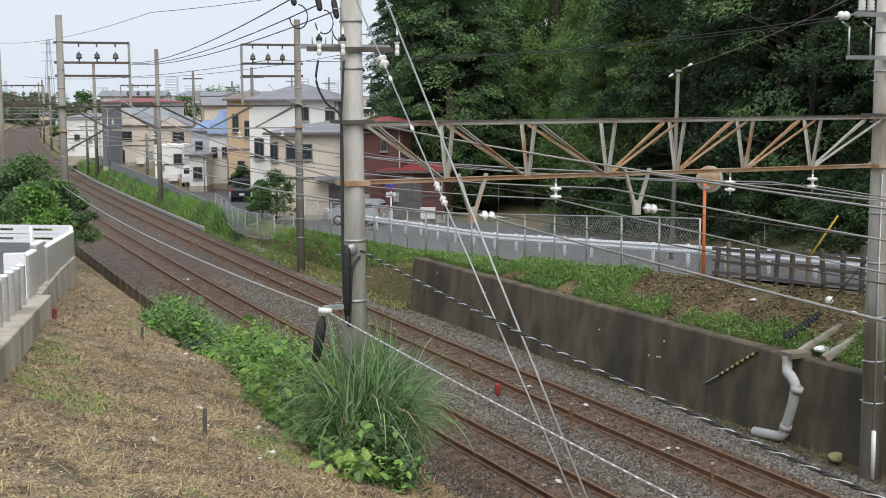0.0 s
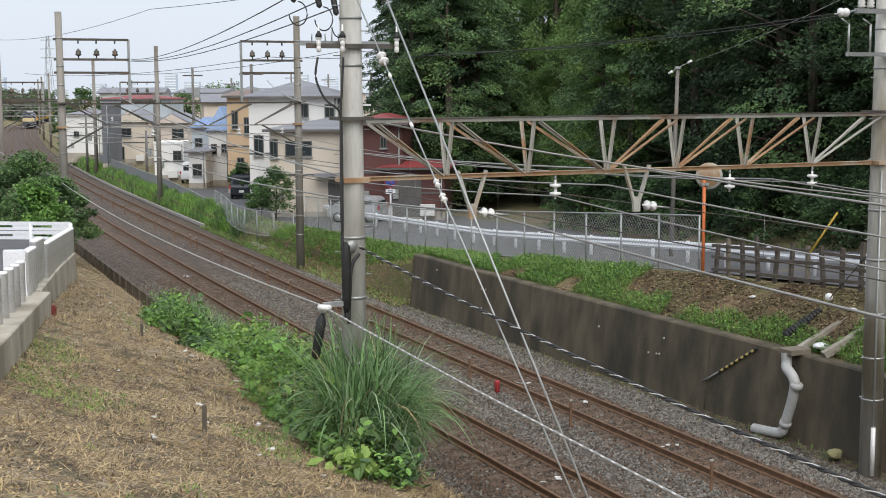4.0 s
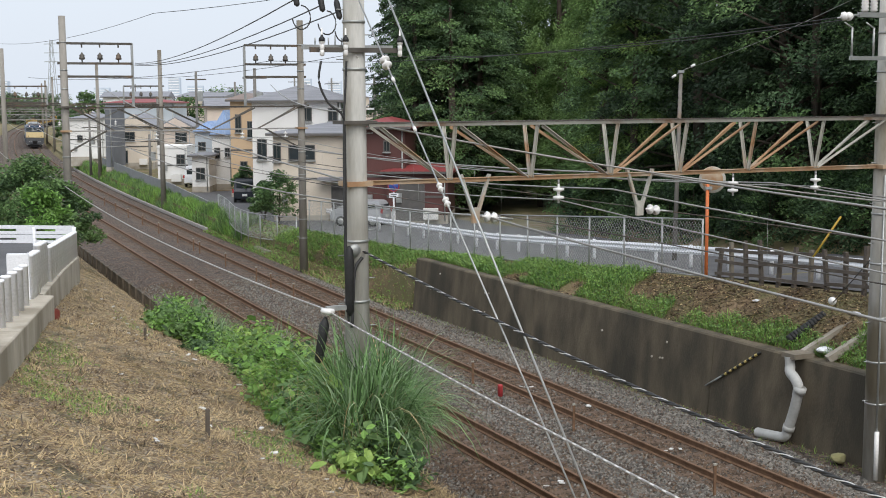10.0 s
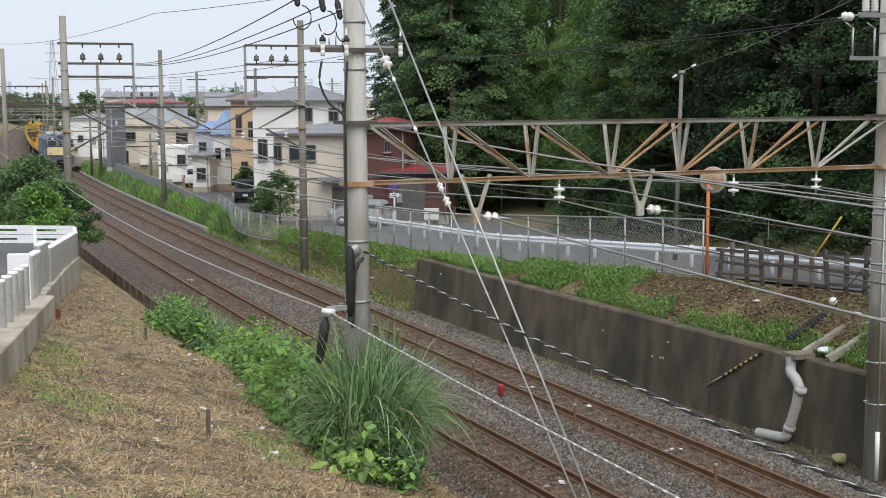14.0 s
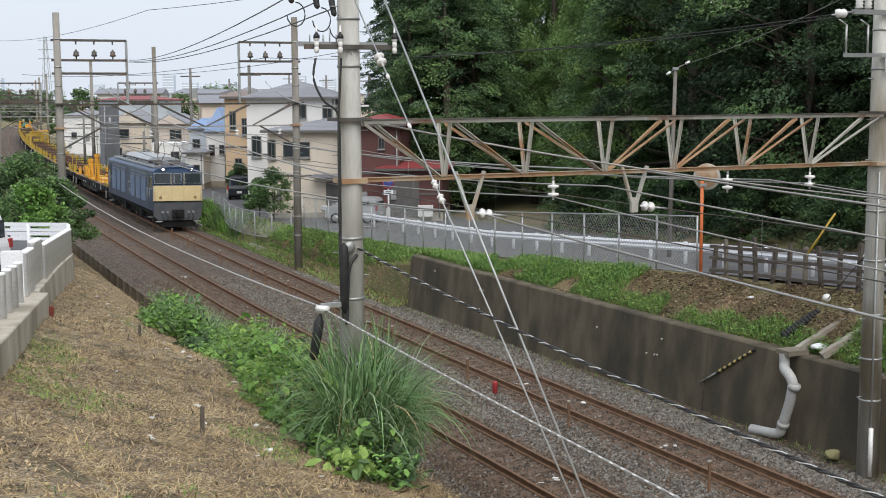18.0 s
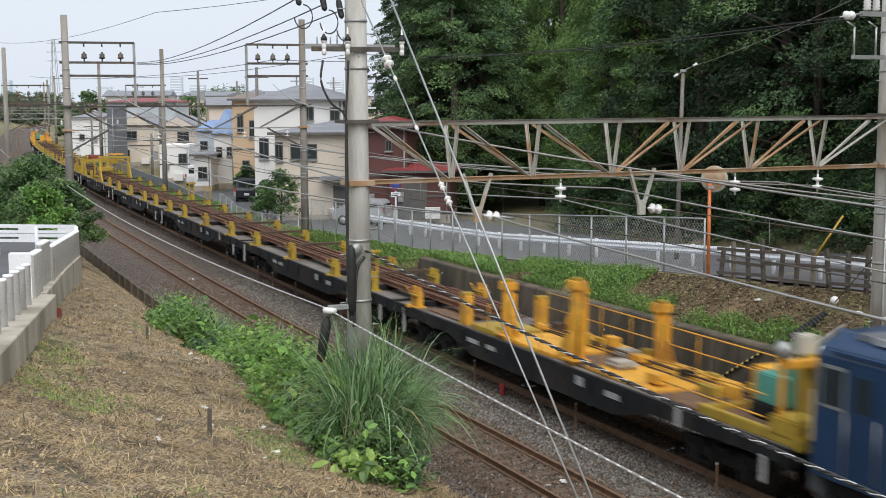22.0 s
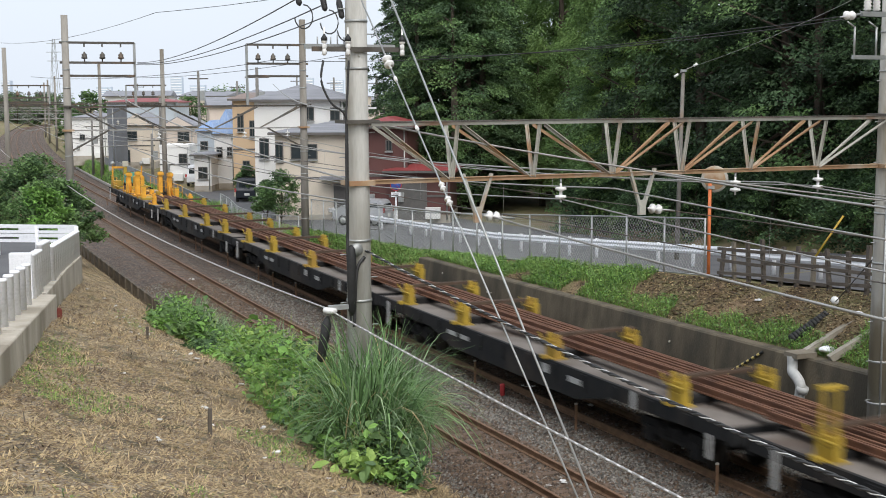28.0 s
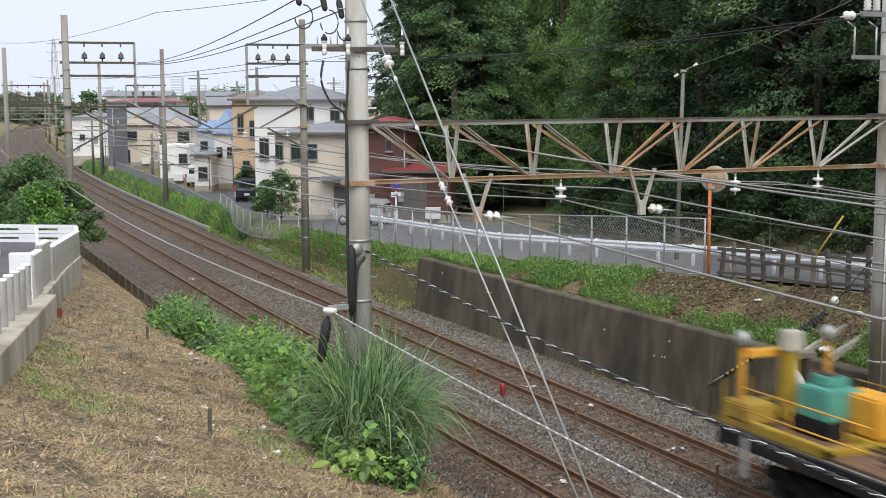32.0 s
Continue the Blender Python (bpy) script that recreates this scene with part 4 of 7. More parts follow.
    r = thing("red_can", "dull red can against the kerb wall", "can", pose(p.x, p.y, p.z + .1, 0, 0, 20))
    boxpart("can", (-.13, .13, -.1, .1, 0, .26), M["redbrown"], r, "", .03)


M["redbrown"] = mat("dull_red", (.22, .05, .035), (.17, .04, .03), 4, .7, .1, 0, 20)
build_barrier()
# ---- houses ----
def px(x, dist):
    """How far right of the camera's axis a bearing lies at a distance."""
    return (x - 784) / 2309.6 * dist


def add_window(g, wx, wz, ww, wh, y=0.0, awning=False):
    f = boxpart("window", (wx - ww / 2 - .06, wx + ww / 2 + .06, y - .06, y + .06, wz - .06, wz + wh + .06), M["windowframe"], g)
    for a, b in ((-ww / 2, -.02), (.02, ww / 2)):
        boxpart("pane", (wx + a, wx + b, y - .075, y - .055, wz, wz + wh), M["glass"], f)
    boxpart("sill", (wx - ww / 2 - .1, wx + ww / 2 + .1, y - .16, y - .03, wz - .13, wz - .065), M["galv"], f)
    if awning:
        boxpart("hood", (wx - ww / 2 - .2, wx + ww / 2 + .2, y - .4, y + .02, wz + wh + .12, wz + wh + .18), M["darksteel"], f)


def build_house(label, x, y, z, w, dep, h, turn, wallmat, roofmat, roof_h=1.5, over=.5, windows=(), hip=True, side_windows=(), flat=False):
    g = thing("house", label, "house", pose(x, y, z, 0, 0, turn))
    boxpart("wall", (-w / 2, w / 2, 0, dep, -.8, h), wallmat, g)
    boxpart("foundation", (-w / 2 - .02, w / 2 + .02, -.02, dep, -.8, .3), M["concrete"], g)
    e = over
    if flat:
        boxpart("roof", (-w / 2 - e, w / 2 + e, -e, dep + e, h, h + .2), roofmat, g)
    else:
        bm = bmesh.new()
        lo = [bm.verts.new(p) for p in ((-w / 2 - e, -e, h), (w / 2 + e, -e, h), (w / 2 + e, dep + e, h), (-w / 2 - e, dep + e, h))]
        lo2 = [bm.verts.new(v.co + Vector((0, 0, .14))) for v in lo]
        ins = min(w, dep) / 2 if hip else 0
        k = ins + e if hip else 0
        if w >= dep:
            r = [bm.verts.new((-w / 2 - e + k, dep / 2, h + roof_h)), bm.verts.new((w / 2 + e - k, dep / 2, h + roof_h))]
            order = ((0, 1, 1, 0), (2, 3, 0, 1), (1, 2, 1), (3, 0, 0))
        else:
            r = [bm.verts.new((0, -e + k, h + roof_h)), bm.verts.new((0, dep + e - k, h + roof_h))]
            order = ((1, 2, 1, 0), (3, 0, 0, 1), (0, 1, 0), (2, 3, 1))
        for o in order:
            if len(o) == 4:
                bm.faces.new((lo2[o[0]], lo2[o[1]], r[o[2]], r[o[3]]))
            else:
                bm.faces.new((lo2[o[0]], lo2[o[1]], r[o[2]]))
        for i in range(4):
            bm.faces.new((lo[i], lo[(i + 1) % 4], lo2[(i + 1) % 4], lo2[i]))
        bm.faces.new(lo[::-1])
        roof = part("roof", bm, roofmat, g)
        boxpart("gutter", (-w / 2 - e, w / 2 + e, -e - .1, -e, h - .02, h + .1), M["windowframe"], roof)
    if not flat and not hip and w < dep:
        bm = bmesh.new()
        prism_in(bm, [(-w / 2, h + .1), (w / 2, h + .1), (0, h + roof_h * (1 - e / (w / 2 + e)) + .1)], -e - .02, .2)
        part("gable", bm, wallmat, g)
    if w > 1.6:
        bx_ = -w / 2 + .5
        boxpart("meter_box", (bx_, bx_ + .3, -.18, 0, 1.0, 1.5), M["galv"], g)
        boxpart("cooler_unit", (w / 2 - 1.3, w / 2 - .5, -.4, -.05, .1, .7), WALLS["whitewash"], g, "white outdoor cooling unit")
        boxpart("string_course", (-w / 2 - .03, w / 2 + .03, -.03, 0, h * .48, h * .48 + .12), M["windowframe"], g)
    for wx, wz, ww, wh in windows:
        add_window(g, wx, wz, ww, wh)
    rodpart("downpipe", (w / 2 - .15, -.08, 0), (w / 2 - .15, -.08, h), .04, M["galv"], g)
    return g


M["windowframe"] = mat("window_frame", (.16, .15, .14), (.12, .115, .11), 3, .5, 0, .3, 20)
WALLS = dict(
    beige=mat("beige_render", (.70, .62, .52), (.65, .57, .475), .4, .85, .1, 0, 20, (.58, .51, .42)),
    whitewash=mat("white_render", (.82, .81, .79), (.76, .75, .73), .4, .85, .1, 0, 20, (.68, .67, .64)),
    tan=mat("tan_tile", (.62, .45, .29), (.56, .405, .26), .5, .8, .1, 0, 20),
    maroon=mat("maroon_cladding", (.13, .055, .05), (.10, .045, .04), .5, .7, .1, 0, 20),
    greyblue=mat("grey_blue_siding", (.50, .55, .60), (.44, .49, .54), .5, .8, .1, 0, 20),
    pink=mat("pinkish_render", (.66, .57, .50), (.60, .51, .45), .5, .8, .1, 0, 20),
    darkgrey=mat("dark_siding", (.16, .17, .19), (.13, .14, .155), .5, .7, .1, 0, 20))
ROOFS = dict(
    slate=mat("slate_roof", (.27, .275, .30), (.20, .205, .225), .6, .7, .3, 0, 16, stretch=(1, 5, 5)),
    brownroof=mat("brown_roof", (.25, .20, .18), (.20, .16, .14), .6, .7, .3, 0, 16),
    redroof=mat("red_metal_roof", (.28, .055, .055), (.22, .045, .045), .6, .5, .1, 0, 16),
    blueroof=mat("blue_tarp_roof", (.16, .27, .50), (.30, .38, .52), 2.2, .6, .1, 0, 16, stretch=(6, .3, .3)))

h1 = build_house("beige two-storey house with a low grey roof", px(568, 74), 74, .95, 5.7, 7, 4.85, -3, WALLS["beige"], ROOFS["slate"], .7, .35, ((-1.2, 3.5, 1.4, .75),))
add_window(h1, -2.62, 3.4, .35, .95)
boxpart("door", (.45, 1.35, -.05, .04, 0, 2.05), M["windowframe"], h1, "dark front door")
boxpart("porch_roof", (-.2, 2.1, -1.1, 0, 2.35, 2.5), ROOFS["slate"], h1)
boxpart("step", (.3, 1.5, -.5, 0, -.6, .12), M["concrete"], h1)
build_house("white house with a grey tiled roof behind the beige one", px(522, 82), 82, .9, 5.6, 7, 6.75, -3, WALLS["whitewash"], ROOFS["slate"], 1.15, .35, ((.65, 5.6, .55, .75), (2.3, 5.6, .5, .7), (-2.2, 3.2, .5, 1.2)))
h3 = build_house("tall tan house with a brown roof", px(428, 95), 95, .8, 1.85, 8, 6.9, 0, WALLS["tan"], ROOFS["brownroof"], .6, .3, ((-.35, 4.7, .35, 1.2), (.5, 4.3, .3, 1.1), (.0, 1.3, .4, 1.2)))
boxpart("side_wing", (.95, 1.3, 1, 8, -.8, 6.4), WALLS["tan"], h3)
build_house("narrow white house beside the tan one", px(445, 97), 98, .8, .75, 7, 6.3, 0, WALLS["whitewash"], ROOFS["brownroof"], .4, .2)
build_house("maroon clad house with a red roof", px(672, 72), 71.5, 1.1, 2.6, 6, 5.1, -5, WALLS["maroon"], ROOFS["redroof"], .6, .4, ((.3, 3.9, .25, .5),))
h5 = build_house("low maroon shed with a red metal roof", px(735, 72), 71, 1.2, 3.3, 5, 2.6, -5, WALLS["maroon"], ROOFS["redroof"], .45, .35)
boxpart("doorway", (-1.2, .4, -.04, .03, 0, 2.0), M["windowframe"], h5)
build_house("pale house with a low grey roof", px(236, 135), 135, 1.1, 3.6, 7, 4.0, 0, WALLS["beige"], ROOFS["slate"], 1.3, .15, ((-.5, 2.6, .95, .8), (-1.2, .3, .8, 1.2)), False)
build_house("long pale house near the railway", px(152, 150), 150, 1.1, 3.9, 8, 4.6, 0, WALLS["whitewash"], ROOFS["slate"], .6, .2, ((-.8, 2.2, .5, .5),))
build_house("narrow dark grey building", px(191, 128), 128, 1.0, .7, 5, 5.9, 0, WALLS["darkgrey"], ROOFS["slate"], .3, .05, (), True, (), True)
build_house("pinkish house with a grey roof", px(309, 124), 124, .9, 2.9, 7, 4.3, 0, WALLS["pink"], ROOFS["slate"], 1.0, .3, ((.5, 3.0, 1.0, .8),), False)
build_house("low white garage with a flat roof", px(306, 111), 110, .9, 2.5, 4, 2.9, 0, WALLS["whitewash"], WALLS["whitewash"], .3, .05, ((.7, 1.6, .6, .7),), True, (), True)
build_house("grey-blue house with a blue roof", px(357, 104), 105, .9, 1.7, 6, 4.3, 0, WALLS["greyblue"], ROOFS["blueroof"], .9, .15, ((-.3, 2.9, .5, .6),))
build_house("white house under a blue tarpaulin roof", px(394, 104), 103, .9, 1.6, 6, 4.1, 0, WALLS["whitewash"], ROOFS["blueroof"], 2.0, .15, ((-.4, 2.4, .35, .7), (.4, 2.5, .3, .6)))
build_house("white house with a balcony", px(383, 108), 100, .9, 1.3, 3, 2.6, 0, WALLS["whitewash"], ROOFS["slate"], .3, .3, ((0, .9, .6, .8),))
build_house("long building with a red roof", px(246, 160), 160, 1.0, 8.4, 8, 6.4, 0, WALLS["greyblue"], ROOFS["redroof"], .7, .3, ((-2, 3.5, 1, .9), (1, 3.5, 1, .9)))

rng_h = random.Random(77)
for i_ in range(46):
    Y = rng_h.uniform(185, 620)
    xx = rng_h.uniform(125, 690)
    if xx > 610 and Y < 300:
        continue
    two = rng_h.choice((4.6, 5.2, 5.6, 6.2, 7.5))
    w_ = rng_h.uniform(6, 11)
    if xx < 175 and Y < 330:
        continue
    build_house("distant house with a tiled roof", px(xx, Y), Y, .8, w_, 8, two, rng_h.uniform(-25, 25), WALLS[rng_h.choice(("beige", "whitewash", "pink", "greyblue", "whitewash"))],
                ROOFS[rng_h.choice(("slate", "slate", "brownroof", "slate"))], rng_h.uniform(.9, 1.8), .4, ((-1.5, 3, 1.4, 1.1), (1.5, 3, 1.4, 1.1)), rng_h.random() < .6)
for xx, Y, w_, h_ in ((308, 1500, 13, 33), (345, 1700, 20, 26), (538, 1300, 12, 28), (590, 1600, 16, 30), (8, 1500, 10, 30), (180, 1900, 22, 26), (400, 1800, 40, 22)):
    g_ = thing("apartment_block", "distant pale apartment block", "apartment block", pose(px(xx, Y), Y, 0), "apartment blocks")
    boxpart("wall", (-w_ / 2, w_ / 2, 0, 10, -1, h_), WALLS["greyblue"], g_)
    for k in range(int(h_ // 3)):
        boxpart("balcony", (-w_ / 2 + .5, w_ / 2 - .5, -.6, 0, k * 3 + 1.0, k * 3 + 2.0), WALLS["whitewash"], g_)


def build_pylon():
    g = thing("pylon", "distant grey lattice pylon", "pylon", pose(px(95, 900), 900, 0))
    for sx in (-1, 1):
        for sy in (-1, 1):
            bm = bmesh.new()
            bar_in(bm, (sx * 3.2, sy * 3.2, 0), (sx * .7, sy * .7, 49), .25, .25)
            part("leg", bm, M["galv"], g)
    for k in range(9):
        z, r = 5 * k + 3, 3.2 - 2.5 * (5 * k + 3) / 49
        bm = bmesh.new()
        for sx in (-1, 1):
            bar_in(bm, (-r * sx, -r, z), (r * sx * .8, -r * .8, z + 5), .16, .16)
        part("brace", bm, M["galv"], g)
    for z in (34, 40, 46):
        boxpart("arm", (-5, 5, -.3, .3, z, z + .4), M["galv"], g)


build_pylon()


def build_street_poles():
    for xx, Y, h, lean in ((450, 88, 9.2, 0), (347, 106, 9.4, 0), (262, 120, 4.0, 0), (157, 135, 5.0, 0), (278, 126, 7.5, 0), (660, 110, 9, 0), (415, 140, 9, 0), (240, 240, 10, 0), (520, 170, 10, 0), (585, 150, 9.5, 0)):
        g = thing("utility_pole", "slim grey utility pole among the houses", "utility pole", pose(px(xx, Y), Y, .7), "utility poles")
        rodpart("pole", (0, 0, -.6), (0, 0, h), .15, M["darkpole"], g, "", .1, 12)
        boxpart("arm", (-.8, .8, -.05, .05, h - .7, h - .6), M["darksteel"], g)
        boxpart("transformer", (.12, .5, -.2, .2, h - 2.4, h - 1.6), M["galv"], g)


M["darkpole"] = mat("dark_pole", (.20, .19, .175), (.15, .145, .135), 1.5, .8, .1, 0, 14)
build_street_poles()


def build_grey_fence():
    g = thing("sheet_fence", "grey corrugated sheet fence along the street", "fence")
    s = 52.0
    i = 0
    while s < 118:
        foot = lambda q_: float(np.interp(q_, [52, 59, 66, 77, 112], [-.15, -.1, .17, .5, .8]))
        a, b = at(s, 3.45, foot(s)), at(s + 1.8, 3.45, foot(s + 1.8))
        bm = bmesh.new()
        u = (b - a)
        nrm = Vector((-u.y, u.x, 0)).normalized()
        k = 12
        rows = []
        for q in range(k + 1):
            p = a + u * (q / k) * .99 + nrm * (.025 if q % 2 else -.025)
            rows.append([bm.verts.new(p), bm.verts.new(p + Vector((0, 0, 1.0))), bm.verts.new(p + nrm * .01 + Vector((0, 0, 1.0))), bm.verts.new(p + nrm * .01)])
        for q in range(k):
            for j in range(4):
                bm.faces.new((rows[q][j], rows[q][(j + 1) % 4], rows[q + 1][(j + 1) % 4], rows[q + 1][j]))
        part("sheet", bm, M["sheet"], g)
        rodpart("top_rail", a + Vector((0, 0, 1.03)), b + Vector((0, 0, 1.03)), .03, M["galv"], g)
        s += 1.8
    tagged(g, kind="")


M["sheet"] = mat("grey_sheet", (.30, .31, .325), (.26, .27, .285), 1, .5, .03, .3, 16)
build_grey_fence()


# ---- cars ----
def build_car(label, m, paint, L=3.4, W=1.48, H=1.6, van=True):
    g = thing("car", label, "car", m, "cars")
    # side outline in y (length), z; nose at +y
    out = [(0, .35), (0, .85), (.05, 1.0), (.22, H - .05), (.4, H), (L * .58, H), (L * .66, H - .06), (L * .84, 1.0), (L * .97, .85), (L, .6), (L, .35), (L - .3, .25), (.3, .25)]
    bm = bmesh.new()
    a = [bm.verts.new((-W / 2 + (.1 if z > 1.1 else 0), y, z)) for y, z in out]
    b = [bm.verts.new((W / 2 - (.1 if z > 1.1 else 0), y, z)) for y, z in out]
    k = len(out)
    for i in range(k):
        bm.faces.new((a[i], a[(i + 1) % k], b[(i + 1) % k], b[i]))
    bm.faces.new(a[::-1])
    bm.faces.new(b)
    bmesh.ops.recalc_face_normals(bm, faces=bm.faces)
    bmesh.ops.bevel(bm, geom=[e for e in bm.edges], offset=.03, segments=2, affect="EDGES")
    part("body", bm, paint, g)
    for sx in (-1, 1):
        for y0, y1 in ((.45, L * .34), (L * .36, L * .62)):
            x = sx * (W / 2 - .06)
            boxpart("side_window", (min(x, x + sx * .03), max(x, x + sx * .03), y0, y1, 1.02, H - .16), M["glass"], g)
        boxpart("tail_lamp", (sx * W / 2 - .1, sx * W / 2 + .02 * sx + .05, -.02, .06, .75, 1.0), M["red"], g, "red tail lamp")
        boxpart("head_lamp", (sx * (W / 2 - .22) - .14, sx * (W / 2 - .22) + .14, L - .08, L + .01, .62, .8), M["porcelain"], g)
        for y in (.55, L - .6):
            bm = bmesh.new()
            lathe_in(bm, [(.1, -.09), (.27, -.09), (.29, -.05), (.29, .05), (.27, .09), (.1, .09)], (sx * (W / 2 - .06), y, .28), 20, (1, 0, 0))
            wh = part("wheel", bm, M["black"], g, "", True)
            bm = bmesh.new()
            lathe_in(bm, [(.04, -.1), (.17, -.098), (.17, .098), (.04, .1)], (sx * (W / 2 - .06), y, .28), 16, (1, 0, 0))
            part("hub", bm, M["galv"], wh, "", True)
    boxpart("rear_window", (-W / 2 + .2, W / 2 - .2, .06, .14, 1.05, H - .2), M["glass"], g)
    boxpart("windscreen", (-W / 2 + .2, W / 2 - .2, L * .7, L * .76, 1.08, H - .2), M["glass"], g)
    boxpart("plate", (-.17, .17, -.03, 0, .5, .66), M["porcelain"], g, "pale plate")
    return g


M["silver"] = mat("silver_paint", (.44, .45, .47), (.38, .39, .41), 2, .4, 0, .2, 15)
M["blackcar"] = mat("black_car_paint", (.03, .035, .045), (.04, .045, .055), 2, .25, 0, .2, 15)
M["whitecar"] = mat("white_car_paint", (.75, .76, .78), (.70, .71, .73), 2, .3, 0, 0, 15)
build_car("silver hatchback parked before the houses", pose(px(680, 70), 70, 1.0, 0, 0, 72), M["silver"], 3.0, 1.4, 1.4)
build_car("black car parked in the street", pose(px(432, 90), 89, .75, 0, 0, 4), M["blackcar"], 3.4, 1.5, 1.72)
build_car("white car parked among the houses", pose(px(346, 108), 106, .75, 0, 0, 2), M["whitecar"], 3.4, 1.48, 1.7)
# ---- plants ----
class Leaves:
    """Gathers many small blades and leaves into one mesh."""

    def __init__(self):
        self.v, self.f, self.m = [], [], []

    def blade(self, p, lean, length, width, bend, mi=0, seg=4):
        """A blade of grass from p, leaning the way of the vector lean, that bends over."""
        side = Vector((-lean.y, lean.x, 0))
        side = side.normalized() * width if side.length > 1e-6 else Vector((width, 0, 0))
        k = len(self.v)
        up = Vector((0, 0, 1))
        q, d = p.copy(), (up + lean).normalized()
        step = length / seg
        for i in range(seg + 1):
            w = 1 - (i / seg) ** 2.6
            if i == seg:
                self.v.append(tuple(q))
            else:
                self.v += [tuple(q - side * w), tuple(q + side * w)]
            d = (d + lean * bend / seg - up * bend * .55 * (i / seg)).normalized()
            q = q + d * step
        for i in range(seg - 1):
            a = k + 2 * i
            self.f.append((a, a + 1, a + 3, a + 2))
            self.m.append(mi)
        a = k + 2 * (seg - 1)
        self.f.append((a, a + 1, a + 2))
        self.m.append(mi)

    def leaf(self, p, size, rng, mi=0, flat=.6):
        q = Euler((rng.uniform(-flat, flat), rng.uniform(-flat, flat), rng.uniform(0, 6.283))).to_quaternion()
        k = len(self.v)
        for x, y, z in ((-1, 0, -.15), (-.2, -.62, .05), (.75, -.38, 0), (1.15, 0, -.2), (.75, .38, 0), (-.2, .62, .05)):
            self.v.append(tuple(p + q @ Vector((x * size, y * size, z * size))))
        self.f += [(k, k + 1, k + 2, k + 3), (k, k + 3, k + 4, k + 5)]
        self.m += [mi, mi]

    def put(self, name, label, category, mats):
        me = raw(name, self.v, self.f, M[mats[0]])
        for m_ in mats[1:]:
            me.materials.append(M[m_])
        me.polygons.foreach_set("material_index", self.m)
        return tagged(new(name, me), label, category, kind="stuff")


def around(rng):
    a = rng.uniform(0, 6.283)
    return Vector((math.cos(a), math.sin(a), 0))


PROFILES = {}


def bisect_right(a, x):
    lo, hi = 0, len(a)
    while lo < hi:
        mid = (lo + hi) // 2
        lo, hi = (lo, mid) if x < a[mid] else (mid + 1, hi)
    return lo


def ground_z(s, d):
    key = round(s * 4)
    if key not in PROFILES:
        rows = profile(key / 4)
        PROFILES[key] = ([r[0] for r in rows], [r[1] for r in rows])
    ds, zs = PROFILES[key]
    i = min(max(bisect_right(ds, d), 1), len(ds) - 1)
    z = zs[i - 1] + (zs[i] - zs[i - 1]) * (d - ds[i - 1]) / max(ds[i] - ds[i - 1], 1e-6)
    if -40 < d < 14 and not -7.15 < d < 3.6:
        p = at(s, d)
        z += uneven(p.x, p.y)
    return z


def patch(x, y, sc, seed=0.0):
    return noise.noise((x * sc + seed, y * sc - seed, seed))


# where green tufts stand in the cut grass: along and off the line, with their reach
GREEN = ((-.5, -13.9, 3.0, .7), (-3.0, -11.0, 1.6, .45), (3.5, -13.4, 2.2, .6), (14, -9.9, 2.5, .5), (-9, -13.5, 1.5, .6))


def build_bank_grass():
    rng = random.Random(11)
    g = Leaves()
    for i in range(130000):
        s = rng.uniform(-15, 4) if rng.random() < .45 else rng.uniform(-15, 20) if rng.random() < .7 else rng.uniform(18, 46)
        d = -6.95 - rng.random() * (9.0 if s < 20 else 4.5)
        z = ground_z(s, d)
        p = at(s, d, z)
        near = max(math.exp(-((s - s0) / ws) ** 2 - ((d - d0) / wd) ** 2) for s0, d0, ws, wd in GREEN)
        green = .62 * near + .22 * patch(p.x, p.y, .5, 3.1) + .4 * patch(p.x, p.y, 1.5, 8)
        k = rng.random()
        bare = patch(p.x, p.y, .8, 21) + .5 * patch(p.x, p.y, 2.3, 5) > .12
        if green > .22 + .24 * rng.random() and k < .7:
            if rng.random() < .7:
                g.blade(p, around(rng) * rng.uniform(.3, 1.0), rng.uniform(.04, .13), .005, rng.uniform(.2, .9), rng.choice((1, 1, 1, 4)), 2)
            else:
                g.leaf(p + Vector((0, 0, .03)), rng.uniform(.012, .026), rng, rng.choice((1, 1, 4)))
        elif k < .62:
            g.blade(p, around(rng) * rng.uniform(1.5, 7), rng.uniform(.07, .28), rng.uniform(.003, .009), rng.uniform(0, .8), (0 if rng.random() < .75 else 2) if not bare or rng.random() < .35 else rng.choice((2, 3)), 1 if rng.random() < .5 else 2)
        else:
            g.leaf(p + Vector((0, 0, .02)), rng.uniform(.01, .028), rng, rng.choice((0, 0, 2, 2)) if not bare else rng.choice((0, 2, 2, 3)), .45)
    for c in range(2600):
        s, d = rng.uniform(-15, 21), -7.2 - rng.random() * 8.5
        z = ground_z(s, d)
        dark = rng.random() < .3
        for i in range(rng.randrange(10, 26)):
            p = at(s + rng.gauss(0, .1), d + rng.gauss(0, .1), z - .01)
            g.blade(p, around(rng) * rng.uniform(.5, 3), rng.uniform(.06, .22), rng.uniform(.004, .009), rng.uniform(0, 1.2), rng.choice((3, 2, 2)) if dark else rng.choice((0, 0, 0, 2)), 2)
    g.put("cut_grass", "dry cut grass with green tufts on the bank", "grass", ("straw", "blade", "deadleaf", "bark", "blade_dark"))


def creeper_edge(s):
    return float(np.interp(s, [-5, 0, 4, 9, 13, 16, 18, 21], [-10.3, -9.95, -9.4, -8.7, -8.4, -8.9, -8.7, -7.6]))


